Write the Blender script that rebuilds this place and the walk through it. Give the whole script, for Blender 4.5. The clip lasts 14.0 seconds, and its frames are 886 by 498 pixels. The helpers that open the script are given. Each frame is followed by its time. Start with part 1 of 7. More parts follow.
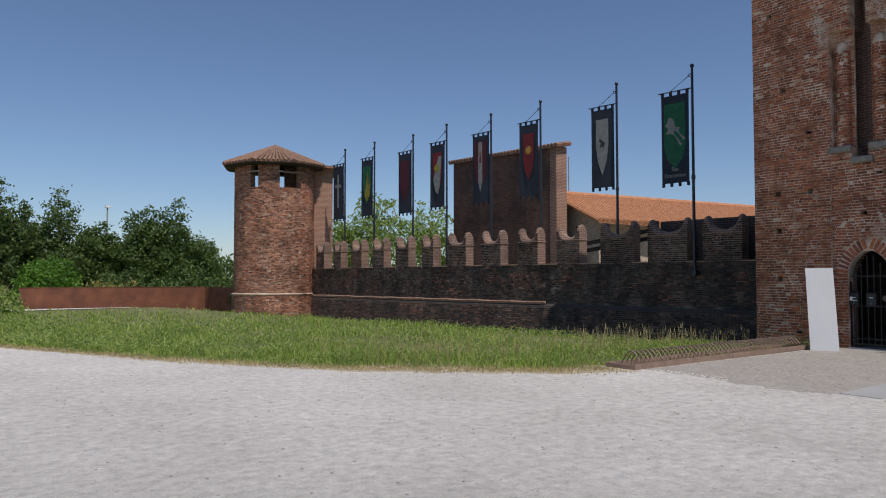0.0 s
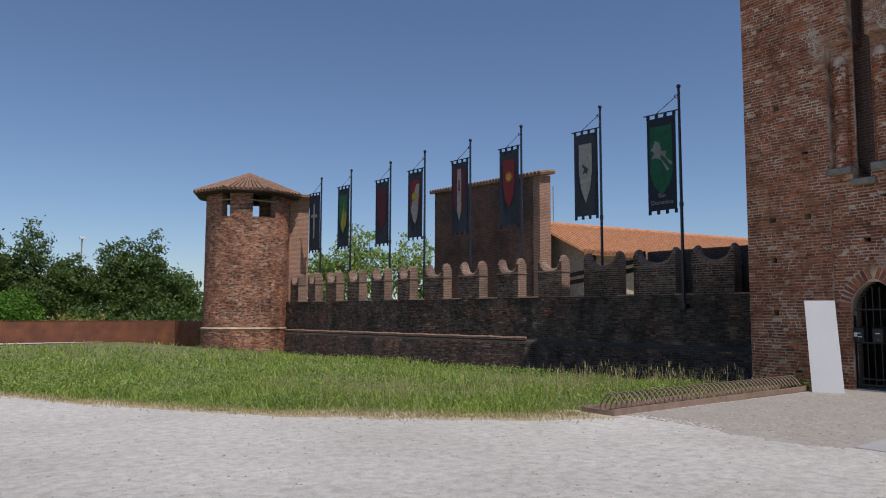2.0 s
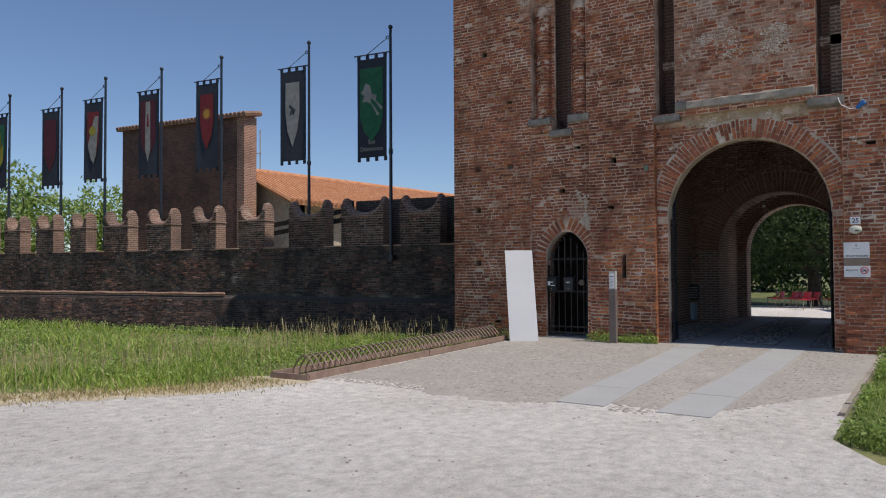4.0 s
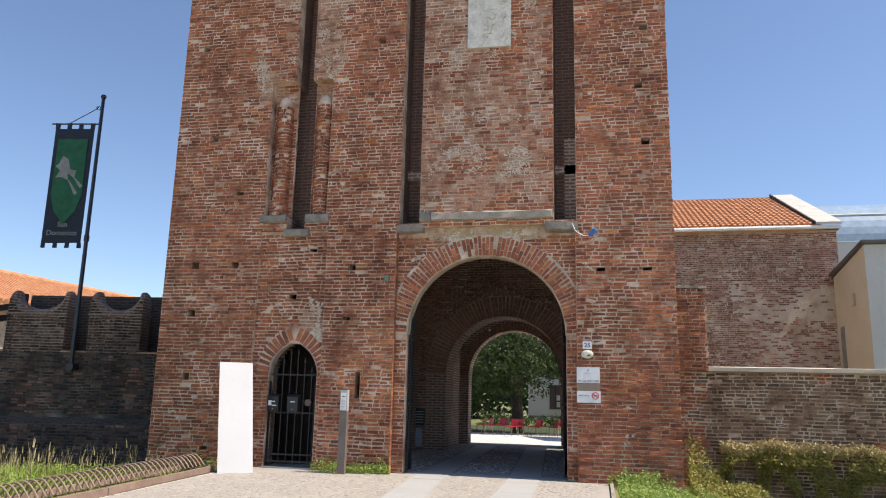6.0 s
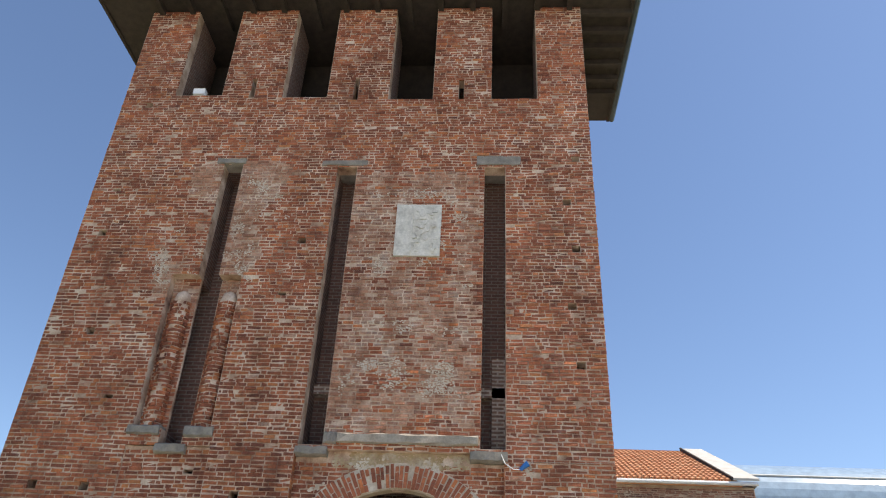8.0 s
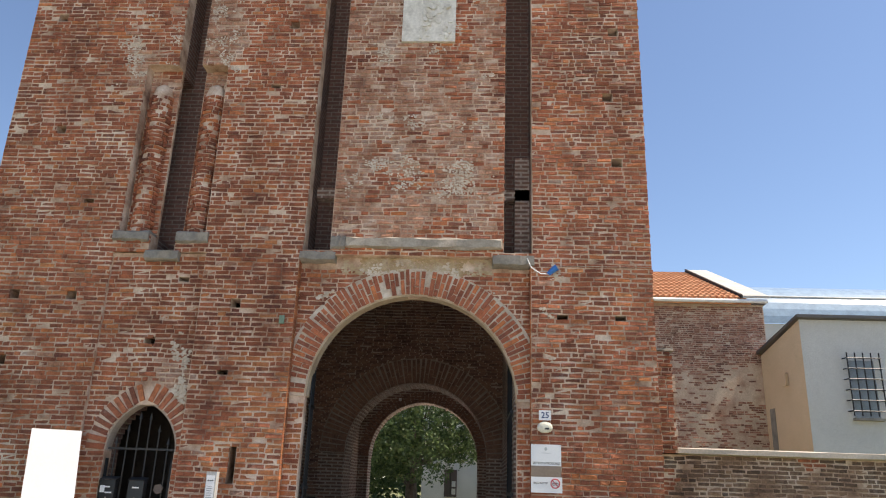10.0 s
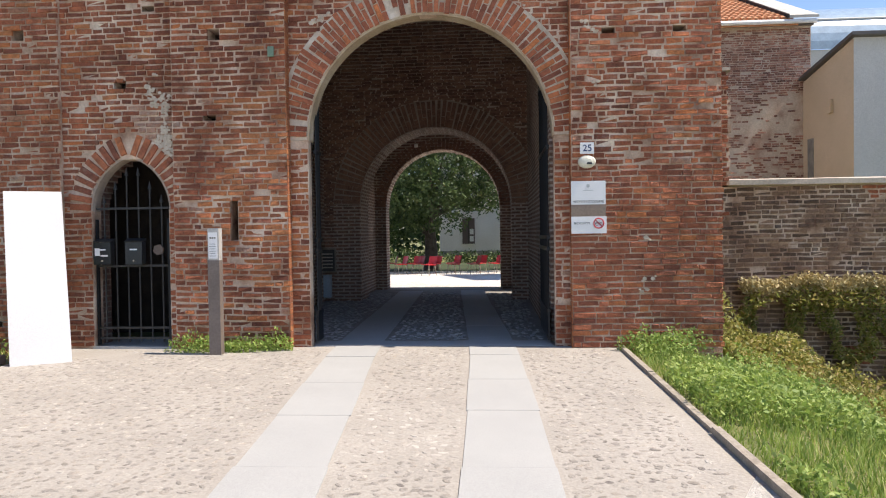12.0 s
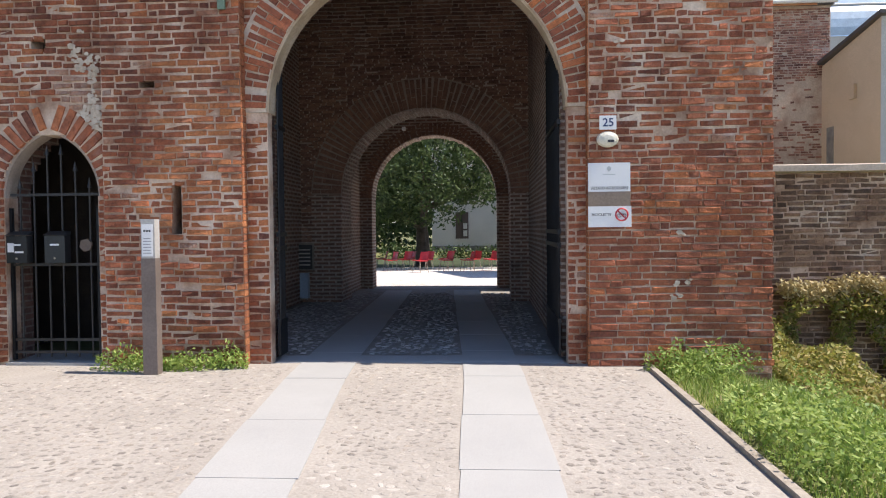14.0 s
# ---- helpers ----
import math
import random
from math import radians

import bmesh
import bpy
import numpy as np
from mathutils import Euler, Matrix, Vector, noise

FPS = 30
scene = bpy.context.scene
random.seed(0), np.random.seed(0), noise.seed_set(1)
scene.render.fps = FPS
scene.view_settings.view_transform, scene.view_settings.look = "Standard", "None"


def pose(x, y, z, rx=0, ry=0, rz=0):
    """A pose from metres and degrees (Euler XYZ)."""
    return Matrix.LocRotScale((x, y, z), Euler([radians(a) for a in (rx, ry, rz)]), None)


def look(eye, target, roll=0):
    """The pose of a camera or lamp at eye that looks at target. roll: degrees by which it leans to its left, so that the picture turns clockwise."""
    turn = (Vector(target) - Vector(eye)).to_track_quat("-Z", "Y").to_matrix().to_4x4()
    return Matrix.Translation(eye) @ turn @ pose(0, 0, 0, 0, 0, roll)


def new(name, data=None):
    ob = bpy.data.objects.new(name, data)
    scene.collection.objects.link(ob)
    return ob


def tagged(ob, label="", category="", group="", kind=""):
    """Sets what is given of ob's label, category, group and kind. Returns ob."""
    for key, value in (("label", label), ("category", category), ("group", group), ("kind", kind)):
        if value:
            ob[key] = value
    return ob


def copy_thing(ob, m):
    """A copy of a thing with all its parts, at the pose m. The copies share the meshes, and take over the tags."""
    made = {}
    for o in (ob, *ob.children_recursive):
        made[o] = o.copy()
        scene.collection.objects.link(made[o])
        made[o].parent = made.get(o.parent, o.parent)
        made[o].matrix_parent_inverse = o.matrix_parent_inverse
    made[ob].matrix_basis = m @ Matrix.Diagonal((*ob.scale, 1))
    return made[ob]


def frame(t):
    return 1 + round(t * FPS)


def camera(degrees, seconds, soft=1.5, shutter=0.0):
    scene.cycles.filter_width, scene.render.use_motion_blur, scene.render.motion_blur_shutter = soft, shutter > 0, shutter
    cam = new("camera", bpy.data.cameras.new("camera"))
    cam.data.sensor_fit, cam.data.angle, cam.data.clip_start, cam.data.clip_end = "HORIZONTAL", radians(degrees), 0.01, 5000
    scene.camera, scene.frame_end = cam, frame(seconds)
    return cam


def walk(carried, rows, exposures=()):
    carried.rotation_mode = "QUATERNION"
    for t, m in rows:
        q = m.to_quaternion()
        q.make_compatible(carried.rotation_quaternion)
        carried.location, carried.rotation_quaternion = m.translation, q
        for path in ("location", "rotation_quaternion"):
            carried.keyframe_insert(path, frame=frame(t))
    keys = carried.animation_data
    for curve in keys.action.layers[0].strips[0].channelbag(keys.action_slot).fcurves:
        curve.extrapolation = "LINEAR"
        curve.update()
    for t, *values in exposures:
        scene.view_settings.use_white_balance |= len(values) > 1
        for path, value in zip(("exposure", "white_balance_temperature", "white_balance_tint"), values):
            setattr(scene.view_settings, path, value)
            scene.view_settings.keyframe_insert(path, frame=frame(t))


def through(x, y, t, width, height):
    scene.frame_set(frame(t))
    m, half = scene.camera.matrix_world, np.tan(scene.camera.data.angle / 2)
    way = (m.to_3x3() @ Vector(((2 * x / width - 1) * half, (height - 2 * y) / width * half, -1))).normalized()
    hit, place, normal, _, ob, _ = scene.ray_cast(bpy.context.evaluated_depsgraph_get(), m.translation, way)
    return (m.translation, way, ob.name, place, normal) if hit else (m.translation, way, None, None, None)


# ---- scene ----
cam = camera(62.4, 14.0, soft=1.1)
PATH = [
    (0, (-0.085, -0.291, 1.83), (1.008, 1.382, 1.911), -0.0),
    (0.5, (0.25, -0.053, 1.812), (1.364, 1.605, 1.91), 0.1),
    (1, (0.707, 0.274, 1.805), (1.835, 1.918, 1.962), 0.2),
    (1.5, (1.114, 0.558, 1.79), (2.215, 2.217, 1.975), 0.4),
    (2, (1.547, 0.86, 1.748), (2.653, 2.517, 1.926), 0.2),
    (2.5, (1.942, 1.158, 1.746), (3.079, 2.799, 1.865), 0.2),
    (3, (2.36, 1.503, 1.723), (3.658, 3.021, 1.822), 0.4),
    (3.5, (2.734, 1.734, 1.697), (4.192, 3.101, 1.78), 0.0),
    (4, (3.228, 2.052, 1.658), (4.88, 3.177, 1.714), -0.3),
    (4.2, (3.383, 2.159, 1.66), (5.103, 3.177, 1.719), -0.0),
    (6.3, (5.079, 3.319, 1.509), (6.994, 3.655, 1.978), 1.2),
    (6.5, (5.25, 3.394, 1.5), (7.149, 3.701, 2.046), 1.4),
    (7, (5.656, 3.561, 1.53), (7.495, 3.749, 2.293), 2.7),
    (7.5, (6.119, 3.71, 1.558), (7.857, 3.85, 2.538), 3.1),
    (7.7, (6.29, 3.765, 1.568), (8.006, 3.901, 2.587), 2.8),
    (10, (8.204, 4.353, 1.537), (10.104, 4.463, 2.149), 2.0),
    (10.5, (8.616, 4.41, 1.548), (10.582, 4.555, 1.883), 0.9),
    (11, (9.026, 4.478, 1.532), (11.019, 4.618, 1.625), 0.3),
    (11.5, (9.43, 4.527, 1.526), (11.426, 4.65, 1.542), -0.8),
    (12, (9.848, 4.61, 1.499), (11.843, 4.747, 1.456), -0.8),
    (12.5, (10.228, 4.619, 1.475), (12.221, 4.768, 1.401), -0.7),
    (13, (10.659, 4.627, 1.508), (12.653, 4.781, 1.449), -0.4),
    (13.5, (11.102, 4.677, 1.493), (13.096, 4.817, 1.441), -0.3),
    (14, (11.559, 4.674, 1.481), (13.555, 4.793, 1.423), -0.6),
]
walk(cam, [(t, look(eye, target, roll)) for t, eye, target, roll in PATH],
     exposures=[(0, -0.43, 6500, 14), (3.0, -0.39, 6500, 14), (4.2, -0.16, 6600, 14), (6.3, 0.64, 7100, 14), (7.5, 0.62, 7000, 12), (10, 0.76, 7400, 13), (11.5, 0.74, 7100, 14), (14, 0.76, 6750, 16)])

# ---- light ----
SUN_EL, SUN_AZ = radians(60), radians(4.5)
world = bpy.data.worlds.new("world")
scene.world = world
world.use_nodes = True
wn = world.node_tree
sky = wn.nodes.new("ShaderNodeTexSky")
sky.sky_type = "NISHITA"
sky.sun_disc = False
sky.sun_elevation = SUN_EL
sky.sun_rotation = math.pi + SUN_AZ
sky.air_density, sky.dust_density, sky.ozone_density = 0.9, 0.3, 5.0
bg = wn.nodes["Background"]
wn.links.new(sky.outputs[0], bg.inputs[0])
bg.inputs[1].default_value = 0.125
sun_data = bpy.data.lights.new("sun", "SUN")
sun_data.energy, sun_data.angle, sun_data.color = 4.4, radians(0.53), (1.0, 0.95, 0.86)
sun = new("sun", sun_data)
sun.matrix_world = look((-50 * math.cos(SUN_EL) * math.sin(SUN_AZ), -50 * math.cos(SUN_EL) * math.cos(SUN_AZ), 50 * math.sin(SUN_EL)), (0, 0, 0))

# ---- materials ----


def mat_base(name, rough=0.85):
    m = bpy.data.materials.new(name)
    m.use_nodes = True
    nt = m.node_tree
    b = nt.nodes["Principled BSDF"]
    b.inputs["Roughness"].default_value = rough
    return m, nt, b


def N(nt, kind, **vals):
    n = nt.nodes.new(kind)
    for k, v in vals.items():
        n.inputs[k.replace("_", " ")].default_value = v
    return n


def ramp(nt, fac, stops):
    r = nt.nodes.new("ShaderNodeValToRGB")
    el = r.color_ramp.elements
    while len(el) < len(stops):
        el.new(0.5)
    for e, (p, c) in zip(el, stops):
        e.position, e.color = p, (*c, 1)
    nt.links.new(fac, r.inputs[0])
    return r.outputs[0]


def mix(nt, fac, a, b, mode="MIX"):
    n = nt.nodes.new("ShaderNodeMix")
    n.data_type, n.blend_type = "RGBA", mode
    for sock, v in ((n.inputs[0], fac), (n.inputs[6], a), (n.inputs[7], b)):
        if isinstance(v, bpy.types.NodeSocket):
            nt.links.new(v, sock)
        elif isinstance(v, tuple):
            sock.default_value = (*v, 1)
        else:
            sock.default_value = v
    return n.outputs[2]


def noise_tex(nt, vec, scale, detail=6, rough=0.6):
    n = N(nt, "ShaderNodeTexNoise", Scale=scale, Detail=detail, Roughness=rough)
    if vec is not None:
        nt.links.new(vec, n.inputs["Vector"])
    return n.outputs[0]


def coords(nt, which="Object"):
    return nt.nodes.new("ShaderNodeTexCoord").outputs[which]


def bump(nt, b, height, strength, dist=0.01):
    n = N(nt, "ShaderNodeBump", Strength=strength, Distance=dist)
    nt.links.new(height, n.inputs["Height"])
    nt.links.new(n.outputs[0], b.inputs["Normal"])


def plain(name, stops, scale=3.0, rough=0.85, strength=0.3, fine=60.0, metal=0.0, dist=0.01):
    """Mottled surface: a coarse colour noise, a fine grain and a bump."""
    m, nt, b = mat_base(name, rough)
    v = coords(nt)
    c = ramp(nt, noise_tex(nt, v, scale), stops)
    g = noise_tex(nt, v, fine, 3)
    c = mix(nt, 0.35, c, ramp(nt, g, [(0.3, (0.55, 0.55, 0.55)), (0.7, (1.3, 1.3, 1.3))]), "MULTIPLY")
    nt.links.new(c, b.inputs["Base Color"])
    b.inputs["Metallic"].default_value = metal
    bump(nt, b, g, strength, dist)
    return m


def flat(name, col, rough=0.5, metal=0.0):
    return plain(name, [(0.3, tuple(x * 0.85 for x in col)), (0.7, tuple(min(1, x * 1.12) for x in col))], 2.5, rough, 0.1, 40, metal)


def brick_piece(name, stops, white=0.0, grime=0.25, grain=0.9, streak=0.0):
    """Loose bricks: each island has its own tone."""
    m, nt, b = mat_base(name, 0.9)
    geo = nt.nodes.new("ShaderNodeNewGeometry")
    v = coords(nt)
    c = ramp(nt, geo.outputs["Random Per Island"], stops)
    big = noise_tex(nt, v, 0.55, 5)
    c = mix(nt, grime * 2, c, ramp(nt, big, [(0.3, (0.45, 0.42, 0.42)), (0.52, (1, 1, 1)), (0.75, (1.25, 1.2, 1.15))]), "MULTIPLY")
    mid = noise_tex(nt, v, 7.5, 5, 0.7)
    c = mix(nt, 0.7, c, ramp(nt, mid, [(0.32, (0.5, 0.46, 0.48)), (0.48, (0.95, 0.95, 0.95)), (0.66, (1.3, 1.22, 1.16))]), "MULTIPLY")
    f = noise_tex(nt, v, 26, 8, 0.85)
    c = mix(nt, grain, c, ramp(nt, f, [(0.3, (0.4, 0.38, 0.37)), (0.5, (1, 1, 1)), (0.7, (1.4, 1.35, 1.3))]), "MULTIPLY")
    if streak:
        mp = N(nt, "ShaderNodeMapping", Scale=(1.6, 1.6, 0.28))
        nt.links.new(v, mp.inputs[0])
        c = mix(nt, streak, c, ramp(nt, noise_tex(nt, mp.outputs[0], 1.0, 7, 0.7), [(0.38, (0.2, 0.19, 0.19)), (0.5, (0.8, 0.78, 0.76)), (0.64, (1.3, 1.25, 1.2))]), "MULTIPLY")
    w = ramp(nt, noise_tex(nt, v, 2.2, 10, 0.85), [(0.58 - white, (0, 0, 0)), (0.70 - white * 0.5, (0.25 + 4 * max(0.0, white),) * 3)])
    c = mix(nt, w, c, (0.47, 0.42, 0.36))
    nt.links.new(c, b.inputs["Base Color"])
    hs = nt.nodes.new("ShaderNodeMath")
    hs.operation = "MULTIPLY_ADD"
    hs.inputs[1].default_value = 1.6
    nt.links.new(mid, hs.inputs[0])
    nt.links.new(f, hs.inputs[2])
    bump(nt, b, hs.outputs[0], 0.75, 0.018)
    return m


def brick_tex(name, c1, c2, mortar, stain=0.5, stain_col=(0.03, 0.028, 0.027), w=0.26, h=0.075, scale=0.5, edge=0.012):
    """Brickwork seen from afar, in metres along the wall."""
    m, nt, b = mat_base(name, 0.92)
    v = coords(nt, "UV")
    o = coords(nt)
    wob = mix(nt, 0.02, v, noise_tex_col(nt, v, 2.5))
    t = N(nt, "ShaderNodeTexBrick", Scale=1.0, Brick_Width=w, Row_Height=h, Mortar_Size=edge, Mortar_Smooth=0.35, Bias=-0.1)
    t.inputs["Color1"].default_value, t.inputs["Color2"].default_value, t.inputs["Mortar"].default_value = (*c1, 1), (*c2, 1), (*mortar, 1)
    nt.links.new(wob, t.inputs["Vector"])
    f = noise_tex(nt, o, 14, 6, 0.75)
    c = mix(nt, 0.75, t.outputs[0], ramp(nt, f, [(0.25, (0.4, 0.38, 0.36)), (0.5, (1, 1, 1)), (0.78, (1.45, 1.4, 1.35))]), "MULTIPLY")
    big = ramp(nt, noise_tex(nt, o, scale, 7, 0.7), [(0.62 - stain * 0.4, (0, 0, 0)), (0.78 - stain * 0.3, (1, 1, 1))])
    c = mix(nt, big, c, mix(nt, 0.6, c, stain_col))
    nt.links.new(c, b.inputs["Base Color"])
    hh = nt.nodes.new("ShaderNodeMath")
    hh.operation = "SUBTRACT"
    nt.links.new(f, hh.inputs[0])
    nt.links.new(t.outputs[1], hh.inputs[1])
    bump(nt, b, hh.outputs[0], 0.7, 0.02)
    return m


def noise_tex_col(nt, vec, scale):
    n = N(nt, "ShaderNodeTexNoise", Scale=scale, Detail=3.0)
    nt.links.new(vec, n.inputs["Vector"])
    return n.outputs[1]


REDS = [(0.0, (0.22, 0.074, 0.043)), (0.25, (0.31, 0.1, 0.052)), (0.6, (0.385, 0.124, 0.06)), (0.88, (0.44, 0.15, 0.074)), (1.0, (0.53, 0.18, 0.065))]
M_BRICK = brick_piece("brick_red", REDS, 0.03, 0.4, 1.0, 0.3)
M_LIME = plain("lime_mortar", [(0.3, (0.4, 0.31, 0.23)), (0.5, (0.56, 0.47, 0.37)), (0.68, (0.68, 0.6, 0.5))], 6, 0.95, 0.5, 30)
M_BRICK_PALE = brick_piece("brick_bleached", [(0.0, (0.26, 0.115, 0.07)), (0.5, (0.38, 0.18, 0.11)), (1.0, (0.47, 0.26, 0.17))], 0.1)
M_BRICK_ORANGE = brick_piece("brick_orange", [(0.0, (0.30, 0.11, 0.055)), (0.5, (0.42, 0.15, 0.06)), (1.0, (0.50, 0.20, 0.08))], 0.0)
M_BRICK_GREY = brick_piece("brick_weathered", [(0.0, (0.11, 0.068, 0.046)), (0.5, (0.2, 0.122, 0.08)), (1.0, (0.32, 0.2, 0.13))], 0.04)
M_MORTAR = plain("mortar", [(0.3, (0.2, 0.105, 0.07)), (0.43, (0.42, 0.275, 0.19)), (0.56, (0.6, 0.45, 0.34)), (0.72, (0.76, 0.63, 0.5))], 2.2, 0.95, 0.7, 40)
M_MORTAR_DARK = plain("mortar_weathered", [(0.3, (0.29, 0.235, 0.19)), (0.7, (0.46, 0.385, 0.32))], 2.0, 0.95, 0.6, 45)
M_CURTAIN = brick_tex("curtain_brick", (0.1, 0.058, 0.046), (0.05, 0.034, 0.03), (0.14, 0.115, 0.095), 0.65, edge=0.016)
M_CURTAIN_T = brick_tex("merlon_brick", (0.26, 0.13, 0.09), (0.15, 0.08, 0.06), (0.33, 0.26, 0.2), 0.35, edge=0.016)
M_CURTAIN_B = brick_piece("curtain_facing", [(0.0, (0.028, 0.022, 0.021)), (0.45, (0.075, 0.05, 0.042)), (0.8, (0.13, 0.078, 0.06)), (1.0, (0.22, 0.13, 0.095))], 0.04, 0.5, 1.0, 0.8)
M_CURTAIN_R = brick_piece("curtain_patch_facing", [(0.0, (0.06, 0.032, 0.026)), (0.5, (0.13, 0.064, 0.046)), (1.0, (0.25, 0.12, 0.08))], 0.02, 0.5, 1.0, 0.7)
# darker brown brick for the passage, its shade put into the colour
M_SHADE_BRICK = brick_piece("sooty_brick", [(0.0, (0.17, 0.1, 0.076)), (0.5, (0.26, 0.15, 0.11)), (1.0, (0.36, 0.22, 0.165))], 0.0, 0.3)
M_HOUSE_B = brick_piece("house_facing", [(0.0, (0.2, 0.09, 0.062)), (0.5, (0.34, 0.155, 0.105)), (1.0, (0.47, 0.25, 0.18))], 0.05, 0.35)
M_HOUSE_M = plain("house_mortar", [(0.32, (0.4, 0.25, 0.18)), (0.5, (0.55, 0.42, 0.32)), (0.68, (0.66, 0.55, 0.43))], 1.3, 0.95, 0.8, 26)
M_CURTAIN_M = plain("curtain_mortar", [(0.38, (0.035, 0.03, 0.027)), (0.54, (0.1, 0.085, 0.07)), (0.72, (0.27, 0.23, 0.185))], 1.2, 0.95, 0.6, 30)
M_TURRET_B = brick_piece("turret_facing", [(0.0, (0.13, 0.055, 0.038)), (0.4, (0.32, 0.125, 0.07)), (0.75, (0.46, 0.19, 0.105)), (1.0, (0.6, 0.3, 0.18))], 0.0, 0.5, 1.0, 0.45)
M_TURRET_M = plain("turret_mortar", [(0.36, (0.16, 0.1, 0.07)), (0.5, (0.42, 0.3, 0.22)), (0.7, (0.62, 0.48, 0.36))], 1.1, 0.95, 0.6, 30)
M_TURRET = brick_tex("turret_brick", (0.36, 0.16, 0.10), (0.25, 0.11, 0.072), (0.44, 0.33, 0.25), 0.25, (0.10, 0.06, 0.05), edge=0.016)
M_HOUSE = brick_tex("house_brick", (0.25, 0.105, 0.066), (0.12, 0.058, 0.043), (0.2, 0.135, 0.1), 0.45, edge=0.016, w=0.28, h=0.085)
M_CORE = brick_tex("core_brick", (0.19, 0.095, 0.07), (0.13, 0.07, 0.055), (0.24, 0.19, 0.155), 0.25)
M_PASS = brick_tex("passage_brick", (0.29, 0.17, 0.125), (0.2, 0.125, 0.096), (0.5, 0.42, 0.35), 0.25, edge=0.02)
M_STONE = plain("grey_stone", [(0.3, (0.17, 0.155, 0.135)), (0.6, (0.29, 0.26, 0.22)), (0.8, (0.40, 0.36, 0.30))], 4, 0.9, 0.6, 40)
M_PLASTER_OLD = plain("old_plaster", [(0.3, (0.33, 0.24, 0.16)), (0.5, (0.44, 0.34, 0.23)), (0.7, (0.52, 0.44, 0.34))], 3, 0.95, 0.5, 30)
M_TERRA = plain("terracotta", [(0.25, (0.42, 0.17, 0.08)), (0.5, (0.55, 0.25, 0.12)), (0.75, (0.64, 0.36, 0.2))], 3.5, 0.85, 0.3, 30)
M_TERRA_OLD = plain("weathered_terracotta", [(0.25, (0.15, 0.085, 0.06)), (0.5, (0.25, 0.14, 0.092)), (0.75, (0.35, 0.23, 0.16))], 4, 0.9, 0.3, 30)
def gravel_mat():
    m, nt, b = mat_base("gravel", 0.95)
    v = coords(nt)
    mp = N(nt, "ShaderNodeMapping", Scale=(1.0, 1.0, 1.0))
    nt.links.new(v, mp.inputs[0])
    c = ramp(nt, noise_tex(nt, v, 0.35, 5), [(0.3, (0.6, 0.565, 0.515)), (0.5, (0.68, 0.645, 0.595)), (0.7, (0.75, 0.715, 0.665))])
    mid = noise_tex(nt, mp.outputs[0], 6.5, 8, 0.75)
    c = mix(nt, 0.9, c, ramp(nt, mid, [(0.32, (0.68, 0.67, 0.66)), (0.48, (0.97, 0.97, 0.97)), (0.66, (1.25, 1.25, 1.25))]), "MULTIPLY")
    fine = noise_tex(nt, v, 45, 5, 0.8)
    c = mix(nt, 0.8, c, ramp(nt, fine, [(0.28, (0.55, 0.54, 0.52)), (0.48, (1, 1, 1)), (0.72, (1.25, 1.25, 1.25))]), "MULTIPLY")
    nt.links.new(c, b.inputs["Base Color"])
    ad = nt.nodes.new("ShaderNodeMath")
    nt.links.new(mid, ad.inputs[0])
    nt.links.new(fine, ad.inputs[1])
    bump(nt, b, ad.outputs[0], 0.9, 0.035)
    return m


M_GRAVEL = gravel_mat()
M_STRAWSOIL = plain("straw_soil", [(0.3, (0.36, 0.3, 0.2)), (0.55, (0.48, 0.41, 0.29)), (0.75, (0.58, 0.52, 0.41))], 1.6, 0.95, 0.8, 30)
M_SOIL = plain("soil", [(0.3, (0.10, 0.12, 0.045)), (0.5, (0.16, 0.17, 0.06)), (0.72, (0.28, 0.24, 0.12))], 0.8, 0.95, 0.6, 25)
M_WOOD = plain("grey_wood", [(0.3, (0.24, 0.205, 0.165)), (0.7, (0.40, 0.355, 0.295))], 5, 0.85, 0.5, 40)
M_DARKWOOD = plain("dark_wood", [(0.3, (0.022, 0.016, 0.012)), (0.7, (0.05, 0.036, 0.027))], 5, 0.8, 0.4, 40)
M_IRON = flat("black_iron", (0.022, 0.023, 0.026), 0.45, 0.6)
M_POLE = flat("pole_paint", (0.03, 0.035, 0.045), 0.3, 0.4)
M_CORTEN = plain("corten", [(0.3, (0.11, 0.042, 0.025)), (0.55, (0.19, 0.068, 0.035)), (0.8, (0.27, 0.105, 0.05))], 1.5, 0.8, 0.4, 30)
M_WHITE = plain("white_paint", [(0.3, (0.79, 0.79, 0.785)), (0.7, (0.82, 0.82, 0.815))], 1.5, 0.5, 0.01, 700)

# ---- mesh building ----


